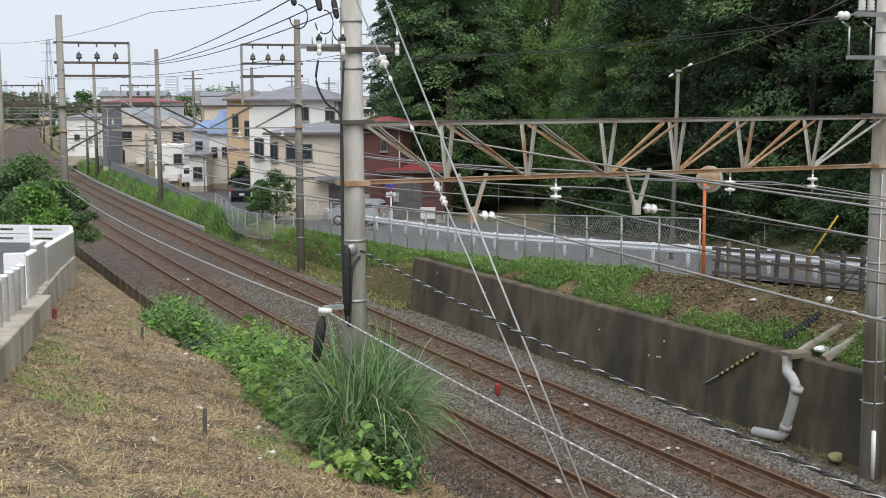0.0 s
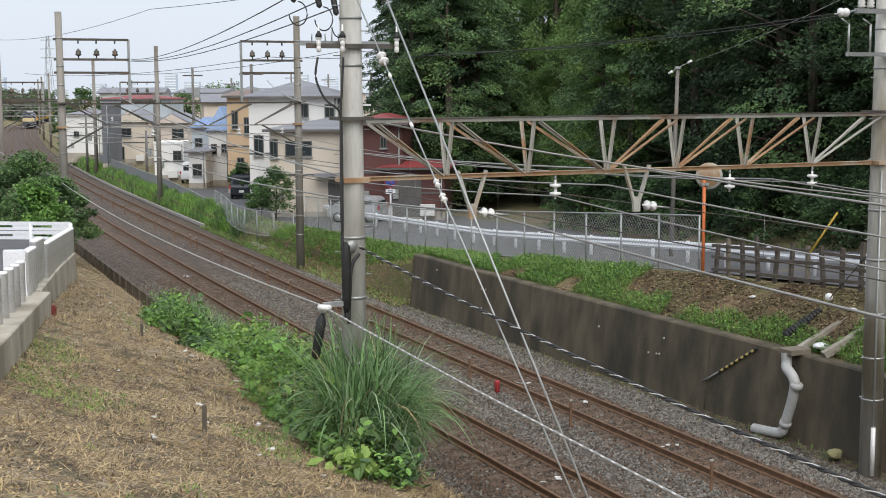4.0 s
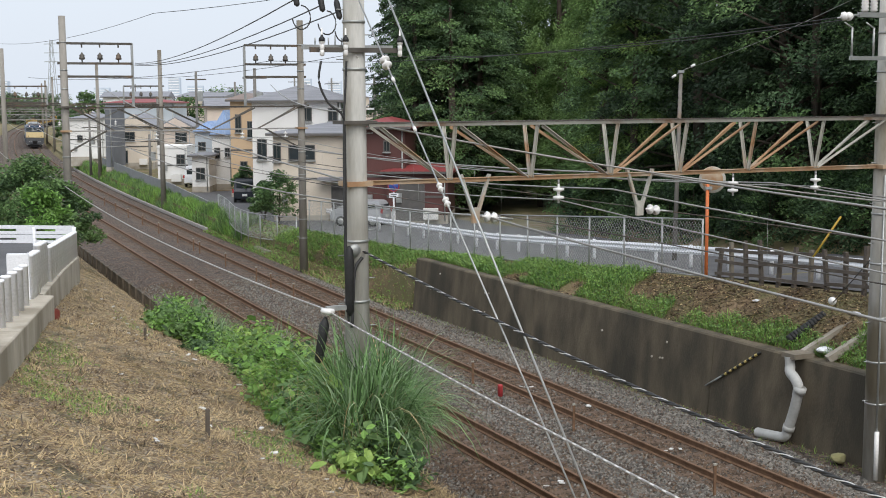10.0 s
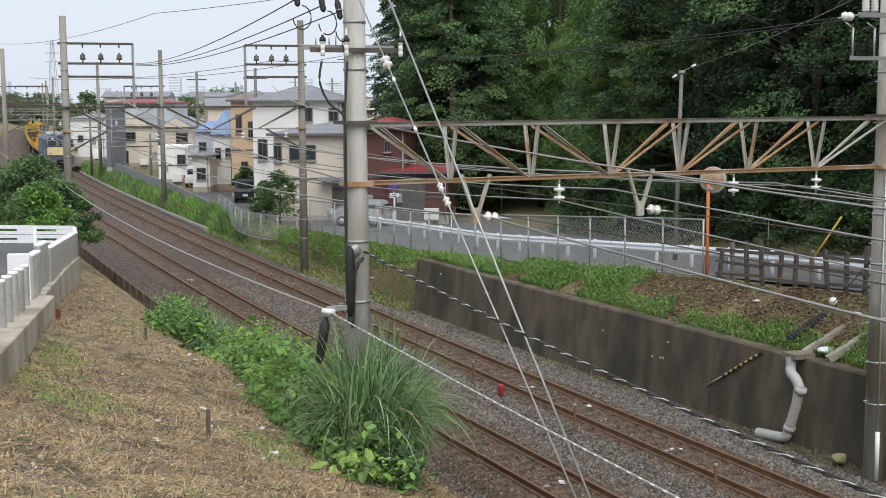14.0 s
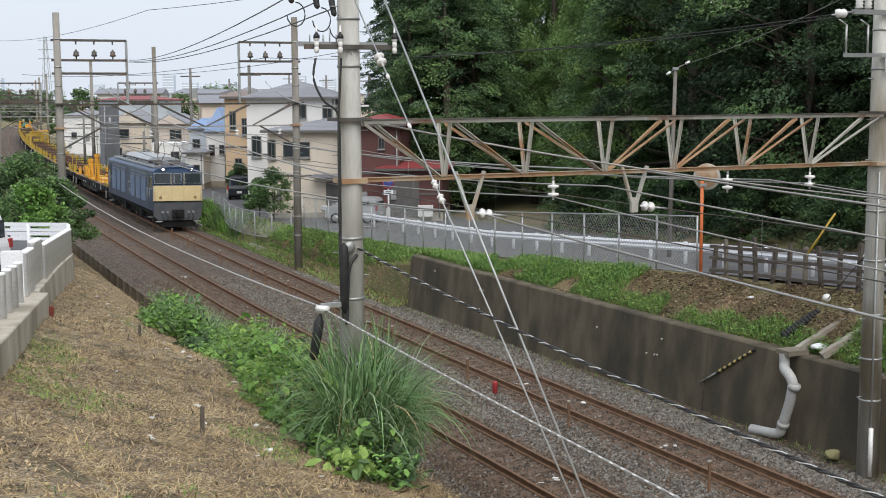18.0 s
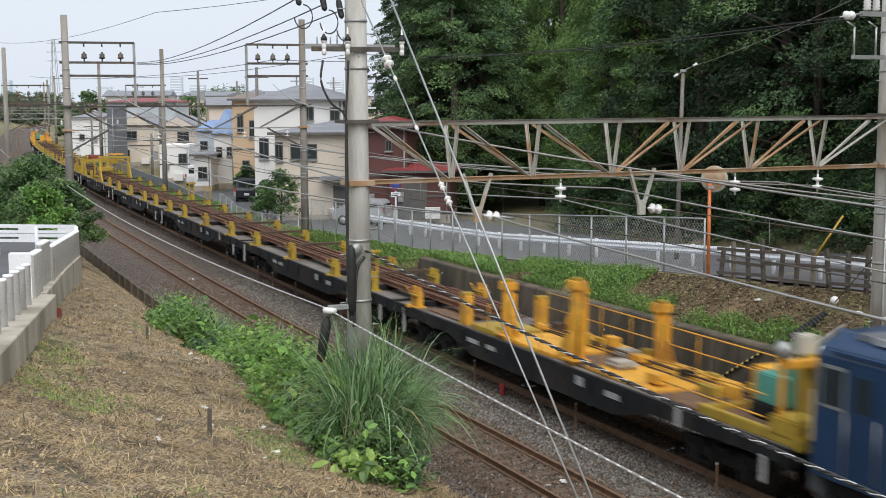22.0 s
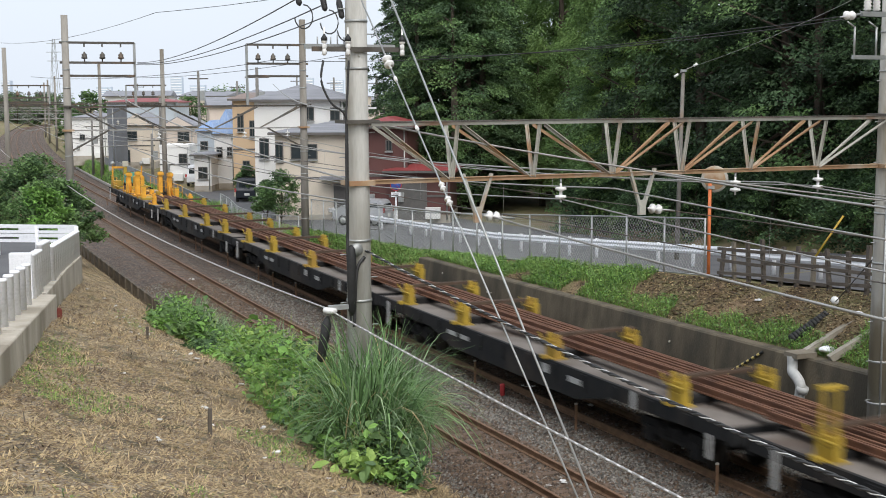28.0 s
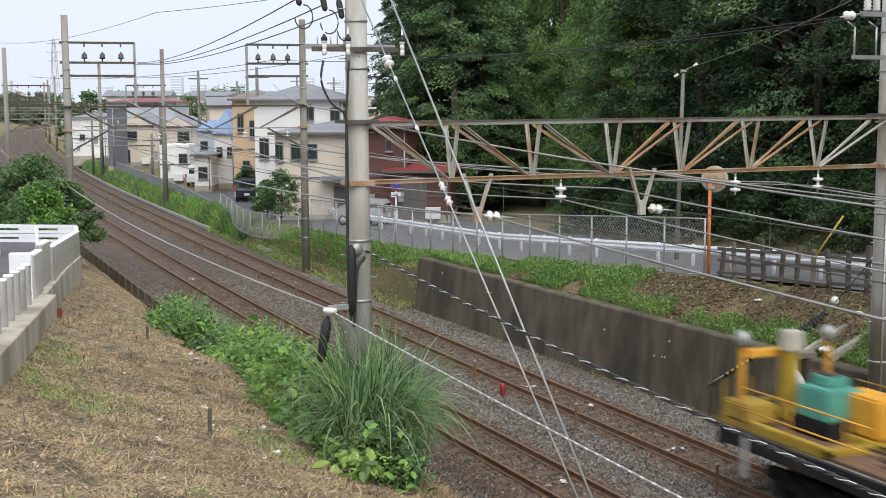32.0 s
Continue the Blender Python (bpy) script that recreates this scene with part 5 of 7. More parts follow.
def build_reeds():
    rng = random.Random(12)
    g = Leaves()
    # tussocks of tall grass whose tips arch over
    for c in range(380):
        s, d = rng.uniform(-7.5, 3.0), rng.uniform(-10.2, -7.3)
        q = at(s, d)
        if q.x > -.012 * q.y - .75 or d < max(-9.7, -9.35 + .34 * (s + 2)):
            continue
        z = ground_z(s, d)
        tall = rng.uniform(1.9, 2.85) * (.75 if s > 2.2 else 1)
        lean0 = around(rng) * .16 + Vector((.0, -.06, 0))
        for i in range(74):
            p = at(s + rng.gauss(0, .2), d + rng.gauss(0, .2), z - .05)
            k = rng.random()
            g.blade(p, around(rng) * rng.uniform(.05, .26) + lean0, tall * rng.uniform(.45, 1.1), rng.uniform(.011, .022), rng.uniform(.6, 1.6), 0 if k < .56 else 1 if k < .80 else 3 if k < .97 else 2, 8)
    # lower, paler grass along the foot of the bank; pale blades paint the sheen on it
    for c in range(230):
        s = rng.uniform(2.5, 20.5)
        edge = creeper_edge(s)
        d = rng.uniform(max(edge + .5, -7.7), -6.85)
        z = ground_z(s, d)
        for i in range(34):
            p = at(s + rng.gauss(0, .26), d + rng.gauss(0, .22), z - .05)
            g.blade(p, around(rng) * rng.uniform(.1, .7), rng.uniform(.8, 2.0), rng.uniform(.009, .018), rng.uniform(.6, 1.9), rng.choice((0, 3, 3, 1)), 6)
    # tuft before the stay wires
    for i in range(70):
        p = at(-8.2 + rng.gauss(0, .25), -8.3 + rng.gauss(0, .3), 1.2)
        g.blade(p, around(rng) * rng.uniform(.1, .5), rng.uniform(.9, 1.75), .008, rng.uniform(.2, 1.1), rng.choice((0, 0, 1)), 6)
    # a thread of bindweed stalks that stands out of the tussock's dry foot
    for i in range(240):
        s, d = rng.uniform(-4.5, 1.5), rng.uniform(-10.0, -9.3)
        g.blade(at(s, d, ground_z(s, d)), around(rng) * rng.uniform(.1, .6), rng.uniform(.4, 1.3), .006, rng.uniform(.1, .8), 2, 4)
    g.put("tall_grass", "tall green grass in a dense tussock on the bank", "grass", ("reed", "blade_dark", "straw", "reed_sheen"))
    h = Leaves()
    for c in range(2900):
        s = rng.uniform(-5.0, 20.5)
        if s < 1.0 and rng.random() < .5:
            continue
        edge = creeper_edge(s) + .28 * patch(s, 0, .9, 6)
        d = rng.uniform(edge, edge + .9 if s < 2.5 else edge + 1.9 if rng.random() < .85 else -6.9)
        if d > -6.85:
            continue
        z = ground_z(s, d)
        mound = .75 + .55 * patch(s, d, 1.1, 13)
        hh = rng.uniform(.45, 1.5) * mound * (1 if d > edge + .35 else .45)
        big = rng.uniform(.03, .06) if rng.random() < .5 else rng.uniform(.065, .125)
        tone = 1.6 * patch(s, d, .9, 31) + rng.uniform(-.22, .22)
        mi = 2 if tone > .34 else 3 if tone < -.5 else 1 if tone < -.1 else 0
        for i in range(15 if big > .062 else 34):
            p = at(s + rng.gauss(0, .17), d + rng.gauss(0, .17), z + hh * rng.random() ** .6)
            h.leaf(p, big * rng.uniform(.6, 1.3), rng, mi if rng.random() < .8 else rng.choice((0, 1, 3)), .8)
        if rng.random() < .4:
            for i in range(7):
                p = at(s + rng.gauss(0, .15), d + rng.gauss(0, .15), z)
                h.blade(p, around(rng) * rng.uniform(.1, .6), hh * rng.uniform(.8, 1.5), .009, rng.uniform(.4, 1.5), rng.choice((2, 4)), 5)
    h.put("creeper", "broad-leaved green creeper along the bank", "creeper", ("cover", "leaf_mid", "blade", "leaf_dark", "reed_sheen"))


def build_slope_cover():
    rng = random.Random(13)
    g = Leaves()
    for i in range(76000):
        s = -3 + 47 * rng.random() ** 1.35
        wf = wall_foot(s)
        fo = fence_off(s)
        u = rng.random()
        d = wf + .62 + (max(fo, wf + 1.2) - wf - .62) * u
        dry = 1 if (s < 11 and .26 + .25 * patch(s, d, .8) < u and not (s < 1.6 and u < .5)) else 0
        p = at(s, d, ground_z(s, d))
        if dry or patch(p.x, p.y, .6, 4) > .32:
            g.leaf(p + Vector((0, 0, .015)), rng.uniform(.014, .045), rng, rng.choice((2, 2, 4, 4, 3)), .5) if rng.random() < .6 else g.blade(p, around(rng) * rng.uniform(1, 6), rng.uniform(.08, .3), .006, rng.uniform(.2, 1.2), 2 if rng.random() < .75 else 3, 2)
        elif rng.random() < .55:
            g.leaf(p + Vector((0, 0, rng.uniform(.02, .22))), rng.uniform(.02, .05), rng, rng.choice((0, 5, 5, 1)))
        else:
            g.blade(p, around(rng) * rng.uniform(.2, .8), rng.uniform(.12, .4), .008, rng.uniform(.3, 1), rng.choice((0, 1, 5)), 3)
    # green strip beside the far line
    for i in range(22000):
        s = 50 + 94 * rng.random() ** 1.4
        d = rng.uniform(2.3, 3.4)
        p = at(s, d, ground_z(s, d))
        tall = .75 + .7 * patch(s, d * 2, .35, 17)
        g.blade(p, around(rng) * rng.uniform(.1, .6), rng.uniform(.25, .85) * tall, .018, rng.uniform(.3, 1.2), 5 if patch(s, d, .5, 9) + rng.uniform(-.3, .3) > .05 else rng.choice((0, 0, 1)), 3)
    # weeds at the foot of the wall and beyond it
    for i in range(9000):
        s = rng.uniform(-5, 46)
        d = wall_foot(s) - abs(rng.gauss(0, .33)) if s < 24 else rng.uniform(1.9, 3.4)
        p = at(s, d, -.36)
        if s > 24:
            p = at(s, d, ground_z(s, d))
        g.blade(p, around(rng) * rng.uniform(.3, 3), rng.uniform(.05, .22), .006, rng.uniform(.2, 1), 2 if rng.random() < .6 else 1, 2)
    # rough ground beyond the end of the wall
    for i in range(22000):
        s = rng.uniform(22.5, 58)
        d = rng.uniform(1.8, max(fence_off(s), wall_foot(s) + 1.0))
        if s < 24.3 and d < wall_foot(s) + .7:
            continue
        p = at(s, d, ground_z(s, d))
        k = rng.random()
        if k < .35:
            g.leaf(p + Vector((0, 0, rng.uniform(.02, .2))), rng.uniform(.02, .06), rng, rng.choice((0, 1, 2)))
        else:
            g.blade(p, around(rng) * rng.uniform(.3, 2), rng.uniform(.1, .4), .011, rng.uniform(.2, 1), rng.choice((0, 1, 5)) if s > 40 and rng.random() < .8 else rng.choice((1, 2, 3)), 2)
    g.put("weeds", "low green weeds and dry stalks on the slope", "weeds", ("cover", "blade", "deadleaf", "straw", "bark", "leaf_mid"))


M["deadleaf"] = mat("dead_leaves", (.21, .145, .088), (.14, .094, .06), 1, .9, 0, 0, 9, island=.35)
build_bank_grass()
build_reeds()
build_slope_cover()


def leaf_ball(r, n, size, rng, squash=.8):
    v, f = [], []
    for i in range(n):
        u = Vector((rng.gauss(0, 1), rng.gauss(0, 1), rng.gauss(0, 1))).normalized()
        c = u * r * (rng.random() ** .4)
        c.z *= squash
        q = Euler((rng.uniform(-.8, .8), rng.uniform(-.8, .8), rng.uniform(0, 6.3))).to_quaternion()
        sx, sy = size * rng.uniform(.6, 1.2), size * rng.uniform(.3, .55)
        k = len(v)
        v += [c + q @ Vector(p) for p in ((-sx, 0, -.2 * sx), (0, -sy, 0), (sx, 0, -.2 * sx), (0, sy, .05 * sx))]
        f.append((k, k + 1, k + 2, k + 3))
    return v, f


def make_tree(name, label, seed, height, spread, clumps, per, leaf, mats, m, group="", first=.25, ball=.33, cone=False, flat=.55, droop=0.0):
    rng = random.Random(seed)
    v, f, tops, idx = [], [], [], []
    for i in range(clumps):
        t = first + (1 - first) * (i + rng.random()) / clumps
        if cone:
            env = (1.08 - t) * 1.0
        else:
            env = math.sin(math.pi * min(1, .2 + .76 * t))
        wide = spread * env * math.sqrt(rng.uniform(.25, 1.1))
        a = rng.uniform(0, 6.283)
        c = Vector((wide * math.cos(a), wide * math.sin(a), height * t))
        tops.append(c)
        cv, cf = leaf_ball(rng.uniform(.55, 1.15) * spread * ball, per, leaf, rng, flat)
        # boughs hang a little towards their tips
        out = Vector((math.cos(a), math.sin(a), 0))
        for q_ in cv:
            q_.z -= droop * q_.dot(out)
        k = len(v)
        v += [p + c for p in cv]
        f += [tuple(q + k for q in face) for face in cf]
        w = rng.randrange(len(mats))
        idx += [w if rng.random() < .85 else 0 for _ in range(per)]
    crown = raw("crown", v, f, M[mats[0]])
    for m_ in mats[1:]:
        crown.materials.append(M[m_])
    crown.polygons.foreach_set("material_index", idx)
    bm = bmesh.new()
    rod_in(bm, (0, 0, -.6), (.1, 0, height * .5), height * .02, height * .013, 9)
    rod_in(bm, (.1, 0, height * .5), (0, .1, height * .93), height * .013, height * .003, 7)
    for c in tops[::max(1, clumps // 16)]:
        z = max(height * .12, c.z - .3 * math.hypot(c.x, c.y) - .5)
        rod_in(bm, (0, 0, z), c, height * .006, height * .0015, 5)
    g = thing(name, label, "tree" if "tree" in name else "shrub", m, group)
    for nm, me in (("trunk", done(bm, "trunk", M["bark"], True)), ("crown", crown)):
        ob = new(nm, me)
        ob.parent = g
    return g


def build_forest():
    rng = random.Random(5)
    kinds = []
    far = pose(0, 0, -50)
    spec = ((("leaf_dark", "leaf_mid"), 13, 3.6, .05, False, .34, .3), (("leaf_deep_shade", "leaf_dark"), 14.5, 3.9, .05, False, .4, .3), (("leaf_mid", "leaf_dark", "leaf_light"), 12, 3.3, .04, False, .36, .25),
            (("leaf_dark", "leaf_deep_shade"), 16, 3.0, .05, True, .3, .4), (("bamboo", "bamboo", "leaf_mid"), 14.5, 3.0, .12, False, .7, .5), (("leaf_dark", "leaf_deep_shade", "leaf_mid"), 11, 4.0, .03, False, .32, .3))
    for k, (mats, h, sp, first, cone, flat, droop) in enumerate(spec):
        what = ("tall dark-green conifer on the wooded slope" if cone else "feathery light-green bamboo on the wooded slope" if k == 4 else "deep-green tree on the wooded slope, shade put into its leaf colour" if k == 1 else "tall dark-green broadleaf tree on the wooded slope")
        kinds.append(make_tree("tree", what, 20 + k, h, sp, 190, 150, .095 if k != 4 else .08, mats, far, "trees on the slope", first, .25, cone, flat, droop))
    spots = []
    for d0, s1 in ((17.2, 60), (21.5, 64), (27, 66), (34, 62)):
        s = -30.0
        while s < s1:
            if not (d0 < 20 and 36 < s < 52):
                spots.append((s + rng.uniform(-1, 1), d0 + rng.uniform(-1.2, 1.2)))
            s += rng.uniform(3.8, 5.0)
    used = set()
    spots += [(63, 14.6), (67, 18.5), (56, 18.5), (50, 15.5), (53, 17.5), (60, 12.6), (66, 13.2), (70, 14.5), (58, 15.8), (72, 21), (64, 24), (60, 30), (56, 36), (70, 29), (52, 24), (48, 28)]
    for s, d in spots:
        p = at(s, d, ground_z(s, d) - .1)
        if p.x / p.y < -.024:
            continue
        m = pose(p.x, p.y, p.z, rng.uniform(-3, 3), rng.uniform(-3, 3), rng.uniform(0, 360))
        # the stand changes along the slope: conifers by the houses, then mixed wood, bamboo behind, and beyond them
        # trees whose dark leaf colour stands in for deep shade
        v = p.x / p.y
        if v < 0:
            k = 3
        elif v < .05:
            k = rng.choice((0, 0, 2, 5, 3))
        elif v < .13:
            k = rng.choice((4, 4, 4, 0)) if d > 20 else rng.choice((5, 4, 2))
        elif v < .19:
            k = rng.choice((2, 2, 0)) if d < 24 else rng.choice((2, 4, 0))
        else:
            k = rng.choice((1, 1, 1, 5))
        if k not in used:
            used.add(k)
            kinds[k].matrix_basis = m
        else:
            copy_thing(kinds[k], m @ Matrix.Scale(rng.uniform(.95, 1.15) if v < 0 else rng.uniform(1.15, 1.4) if v < .04 else rng.uniform(.6, .8) if v < .13 and d < 24 else rng.uniform(1.2, 1.45) if v < .13 else rng.uniform(.9, 1.2), 4))
    # tall conifers behind the red-roofed house
    for v, Y, sc in ((-.03, 90, 1.1), (-.022, 80, .95), (-.036, 102, 1.2), (-.012, 92, 1.15)):
        copy_thing(kinds[3], pose(v * Y, Y, .8, 0, 0, rng.uniform(0, 360)) @ Matrix.Scale(sc, 4))
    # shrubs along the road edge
    base = [make_tree("shrub", "dense dark-green shrub at the road edge", 40 + k, 2.6, 1.7, 46, 90, .09, ("leaf_dark", "leaf_deep_shade", "leaf_mid"), far, "shrubs along the road", .02, .36) for k in range(3)]
    n = 0
    for s in np.arange(-24, 34, 1.9):
        for d in (15.0, 16.6):
            p = at(s + rng.uniform(-.5, .5), d + rng.uniform(-.4, .4), fence_z(s) + (.3 if d > 16 else 0))
            m = pose(p.x, p.y, p.z, 0, 0, rng.uniform(0, 360))
            if n < 3:
                base[n].matrix_basis = m
            else:
                copy_thing(base[n % 3], m)
            n += 1


build_forest()


# distance haze is mixed into this pale grey-green leaf colour
M["leaf_haze"] = mat("haze_tinted_leaves", (.16, .19, .15), (.21, .235, .19), .6, .7, 0, 0, 6, island=.3, spec=.2)


def build_garden_trees():
    for (x, y, z, h, sp, mats, seed) in ((-19.0, 60, 1.1, 4.1, 1.9, ("leaf_mid", "leaf_dark"), 65), (-15.9, 50.5, 1.5, 3.0, 1.4, ("leaf_mid", "cover"), 61), (-17.2, 53, 1.6, 3.7, 1.8, ("leaf_mid", "leaf_dark"), 62), (-19.7, 54.5, 1.6, 3.9, 1.8, ("leaf_mid", "leaf_dark"), 63), (-15.9, 53.5, 1.4, 3.0, 1.5, ("leaf_mid", "leaf_dark"), 64)):
        make_tree("shrub", "bushy green shrub above the railway", seed, h, sp, 60, 90, .11, mats, pose(x, y, z), "bushes above the railway", .05, .36)
    for (px_, Y, z, h, sp, seed) in ((487, 72, .9, 2.9, 1.25, 71), (430, 90, .8, 2.4, 1.0, 72), (462, 75, .9, 2.2, .8, 73)):
        make_tree("shrub", "clipped green garden tree before the house", seed, h, sp, 45, 70, .1, ("leaf_mid", "leaf_dark"), pose(px(px_, Y), Y, z), "garden trees", .25, .4)
    rng = random.Random(77)
    kinds = [make_tree("tree", "distant tree beyond the bend of the line, haze put into its leaf colour", 95 + k, 8, 4.5, 34, 36, .5, ("leaf_haze", "leaf_haze", "leaf_mid"), pose(px(-20 - 30 * k, 430), 430, .5), "trees beyond the bend", .05, .42) for k in range(2)]
    for k in range(13):
        Y = rng.uniform(400, 520)
        copy_thing(kinds[k % 2], pose(px(-5 + k * 9.5 + rng.uniform(-3, 3), Y), Y, .3, 0, 0, rng.uniform(0, 360)) @ Matrix.Diagonal((1, 1, rng.uniform(.7, 1.3), 1)))
    low = make_tree("shrub", "shrub beside the far line, greyed by haze in its leaf colour", 98, 2.4, 1.6, 30, 36, .2, ("leaf_haze", "leaf_mid"), set_at(120, -10.5, .9), "shrubs beside the far line", .02, .42)
    for k in range(26):
        s_ = 100 + k * 9
        copy_thing(low, set_at(s_, -9.6 - rng.random() * 3, .7, rng.uniform(0, 360)) @ Matrix.Diagonal((1, 1, rng.uniform(.6, 1.2), 1)))
    bare = make_tree("tree", "thin grey-brown leafless tree beside the far line", 99, 6.5, 2.0, 46, 26, .14, ("bark", "deadleaf", "leaf_haze"), set_at(150, -13, .6), "bare trees beside the far line", .1, .4)
    for k in range(16):
        copy_thing(bare, set_at(96 + k * 11, -12 - rng.random() * 6, .5, rng.uniform(0, 360)) @ Matrix.Diagonal((1, 1, rng.uniform(.75, 1.25), 1)))
    for (px_, Y, h, sp, seed) in ((155, 210, 8, 3.5, 81), (205, 260, 8, 4, 82), (262, 180, 7, 1.6, 83), (330, 240, 7, 4, 84), (385, 300, 9, 7, 85), (118, 230, 6.5, 2.4, 87), (124, 175, 4.6, 1.4, 88), (415, 320, 9, 7, 89)):
        make_tree("tree", "distant green tree among the houses", seed, h, sp, 40, 40, .4, ("leaf_mid", "leaf_dark"), pose(px(px_, Y), Y, .9), "distant trees", .1, .4)


build_garden_trees()


def build_stones():
    """Loose stones on the nearest ballast."""
    rs = np.random.RandomState(31)
    n = 190000
    s = -9 + 44 * rs.rand(n) ** 1.5
    d = rs.uniform(-6.6, 2.75, n)
    k = np.where(d > -1.9, np.abs(d), np.abs(d + 3.8))
    keep = (np.abs(k - .566) > .075) & ~((k < 1.05) & (np.abs(((s + 16) / .62 + .5) % 1 - .5) < .17) & (rs.rand(n) < .72))
    s, d, k = s[keep], d[keep], k[keep]
    n = len(s)
    z = -.175 - .17 * np.clip((k - 1.25) / .7, 0, 1) + rs.uniform(-.012, .018, n)
    h = np.interp(s, SS, HD)
    x = np.interp(s, SS, XS) + d * np.cos(h)
    y = np.interp(s, SS, YS) + d * np.sin(h)
    r = rs.uniform(.02, .054, n)
    a = rs.uniform(0, 6.283, n)
    co = np.zeros((n, 5, 3))
    for q in range(4):
        w = r * rs.uniform(.65, 1.25, n)
        co[:, q, 0] = x + w * np.cos(a + q * 1.57)
        co[:, q, 1] = y + w * np.sin(a + q * 1.57)
        co[:, q, 2] = z + rs.uniform(-.4, .2, n) * r
    co[:, 4, 0] = x + rs.uniform(-.35, .35, n) * r
    co[:, 4, 1] = y + rs.uniform(-.35, .35, n) * r
    co[:, 4, 2] = z + r * rs.uniform(.5, 1.1, n)
    base = np.arange(n)[:, None] * 5
    tri = np.array([[0, 1, 4], [1, 2, 4], [2, 3, 4], [3, 0, 4]])
    loops = (base[:, :, None] + tri[None]).reshape(-1)
    me = bpy.data.meshes.new("ballast_stones")
    me.vertices.add(n * 5)
    me.vertices.foreach_set("co", co.reshape(-1))
    me.loops.add(len(loops))
    me.loops.foreach_set("vertex_index", loops.astype(np.int32))
    me.polygons.add(n * 4)
    me.polygons.foreach_set("loop_start", np.arange(0, n * 12, 3, dtype=np.int32))
    me.materials.append(M["stone_grey"])
    me.materials.append(M["stone_brown"])
    share = np.where((d > 1.1), .85, np.where((d > -2.8) & (d < -.95), .72, np.where(d < -5.3, .5, .16)))
    m = np.repeat(np.where(rs.rand(n) < share, 0, 1), 4)
    me.polygons.foreach_set("material_index", m.astype(np.int32))
    me.update(calc_edges=True)
    tagged(new("ballast_stones", me), "loose grey and rusty ballast stones between the rails", "ballast", kind="stuff")


build_stones()


def build_bank_litter():
    rng = random.Random(91)
    for i in range(56):
        s, d = rng.uniform(-13, 20), rng.uniform(-13.2, -9.2)
        if d < -10.5 - max(0, 10 - s) * .3:
            d += 1
        p = at(s, d, ground_z(s, d) + .015)
        g = thing("litter", "small white scrap of litter in the cut grass", "litter", pose(p.x, p.y, p.z, rng.uniform(-15, 15), rng.uniform(-15, 15), rng.uniform(0, 360)), "litter on the bank")
        k = rng.uniform(.025, .06)
        boxpart("scrap", (-k, k, -k * .6, k * .6, 0, k * .5), M["porcelain"], g, "", k * .12)
    for s, d, h in ((-3.0, -12.0, .42), (-10.6, -13.0, .4), (10, -10.4, .3)):
        p = at(s, d, ground_z(s, d) - .1)
        g = thing("stake", "grey wooden stake in the bank", "stake", pose(p.x, p.y, p.z, 2, 1, 20))
        boxpart("stake", (-.03, .03, -.03, .03, 0, h + .1), M["oldwood"], g, "", .006)


build_bank_litter()
# ---- the train ----
SPEED, S21 = 19.4, -2.05


def wheelset(parent, y, r=.43, half=.56, material="underframe"):
    for sx in (-1, 1):
        bm = bmesh.new()
        lathe_in(bm, [(.08, -.07), (r * .8, -.07), (r, -.06), (r, .05), (r + .025, .055), (r + .025, .075), (.08, .075)], (sx * half, y, r), 24, (-sx, 0, 0))
        part("wheel", bm, M["wheelsteel"], parent, "", True)
    rodpart("axle", (-half, y, r), (half, y, r), .07, M[material], parent)


def bogie(g, y, base=2.5, half=.98):
    b = boxpart("bogie_frame", (-half - .06, half + .06, y - .2, y + .2, .5, .72), M["underframe"], g)
    for sx in (-1, 1):
        bm = bmesh.new()
        x = sx * half
        out = [(-base / 2 - .45, .55), (-base / 2 - .45, .75), (-.6, .78), (-.45, .62), (.45, .62), (.6, .78), (base / 2 + .45, .75), (base / 2 + .45, .55), (.5, .42), (-.5, .42)]
        a = [bm.verts.new((x - .06, y + q, z)) for q, z in out]
        c = [bm.verts.new((x + .06, y + q, z)) for q, z in out]
        for i in range(len(out)):
            bm.faces.new((a[i], a[(i + 1) % len(out)], c[(i + 1) % len(out)], c[i]))
        bm.faces.new(a[::-1])
        bm.faces.new(c)
        part("side_frame", bm, M["underframe"], b)
        for dy in (-base / 2, base / 2):
            boxpart("axle_box", (x - .12, x + .12, y + dy - .17, y + dy + .17, .28, .62), M["underframe"], b)
        for dy in (-.22, .22):
            bm = bmesh.new()
            lathe_in(bm, [(.1, 0), (.1, .06), (.085, .07), (.1, .1), (.1, .16), (.085, .17), (.1, .2), (.1, .26)], (x, y + dy, .5), 12)
            part("spring", bm, M["underframe"], b, "", True)
    for dy in (-base / 2, base / 2):
        wheelset(b, y + dy)


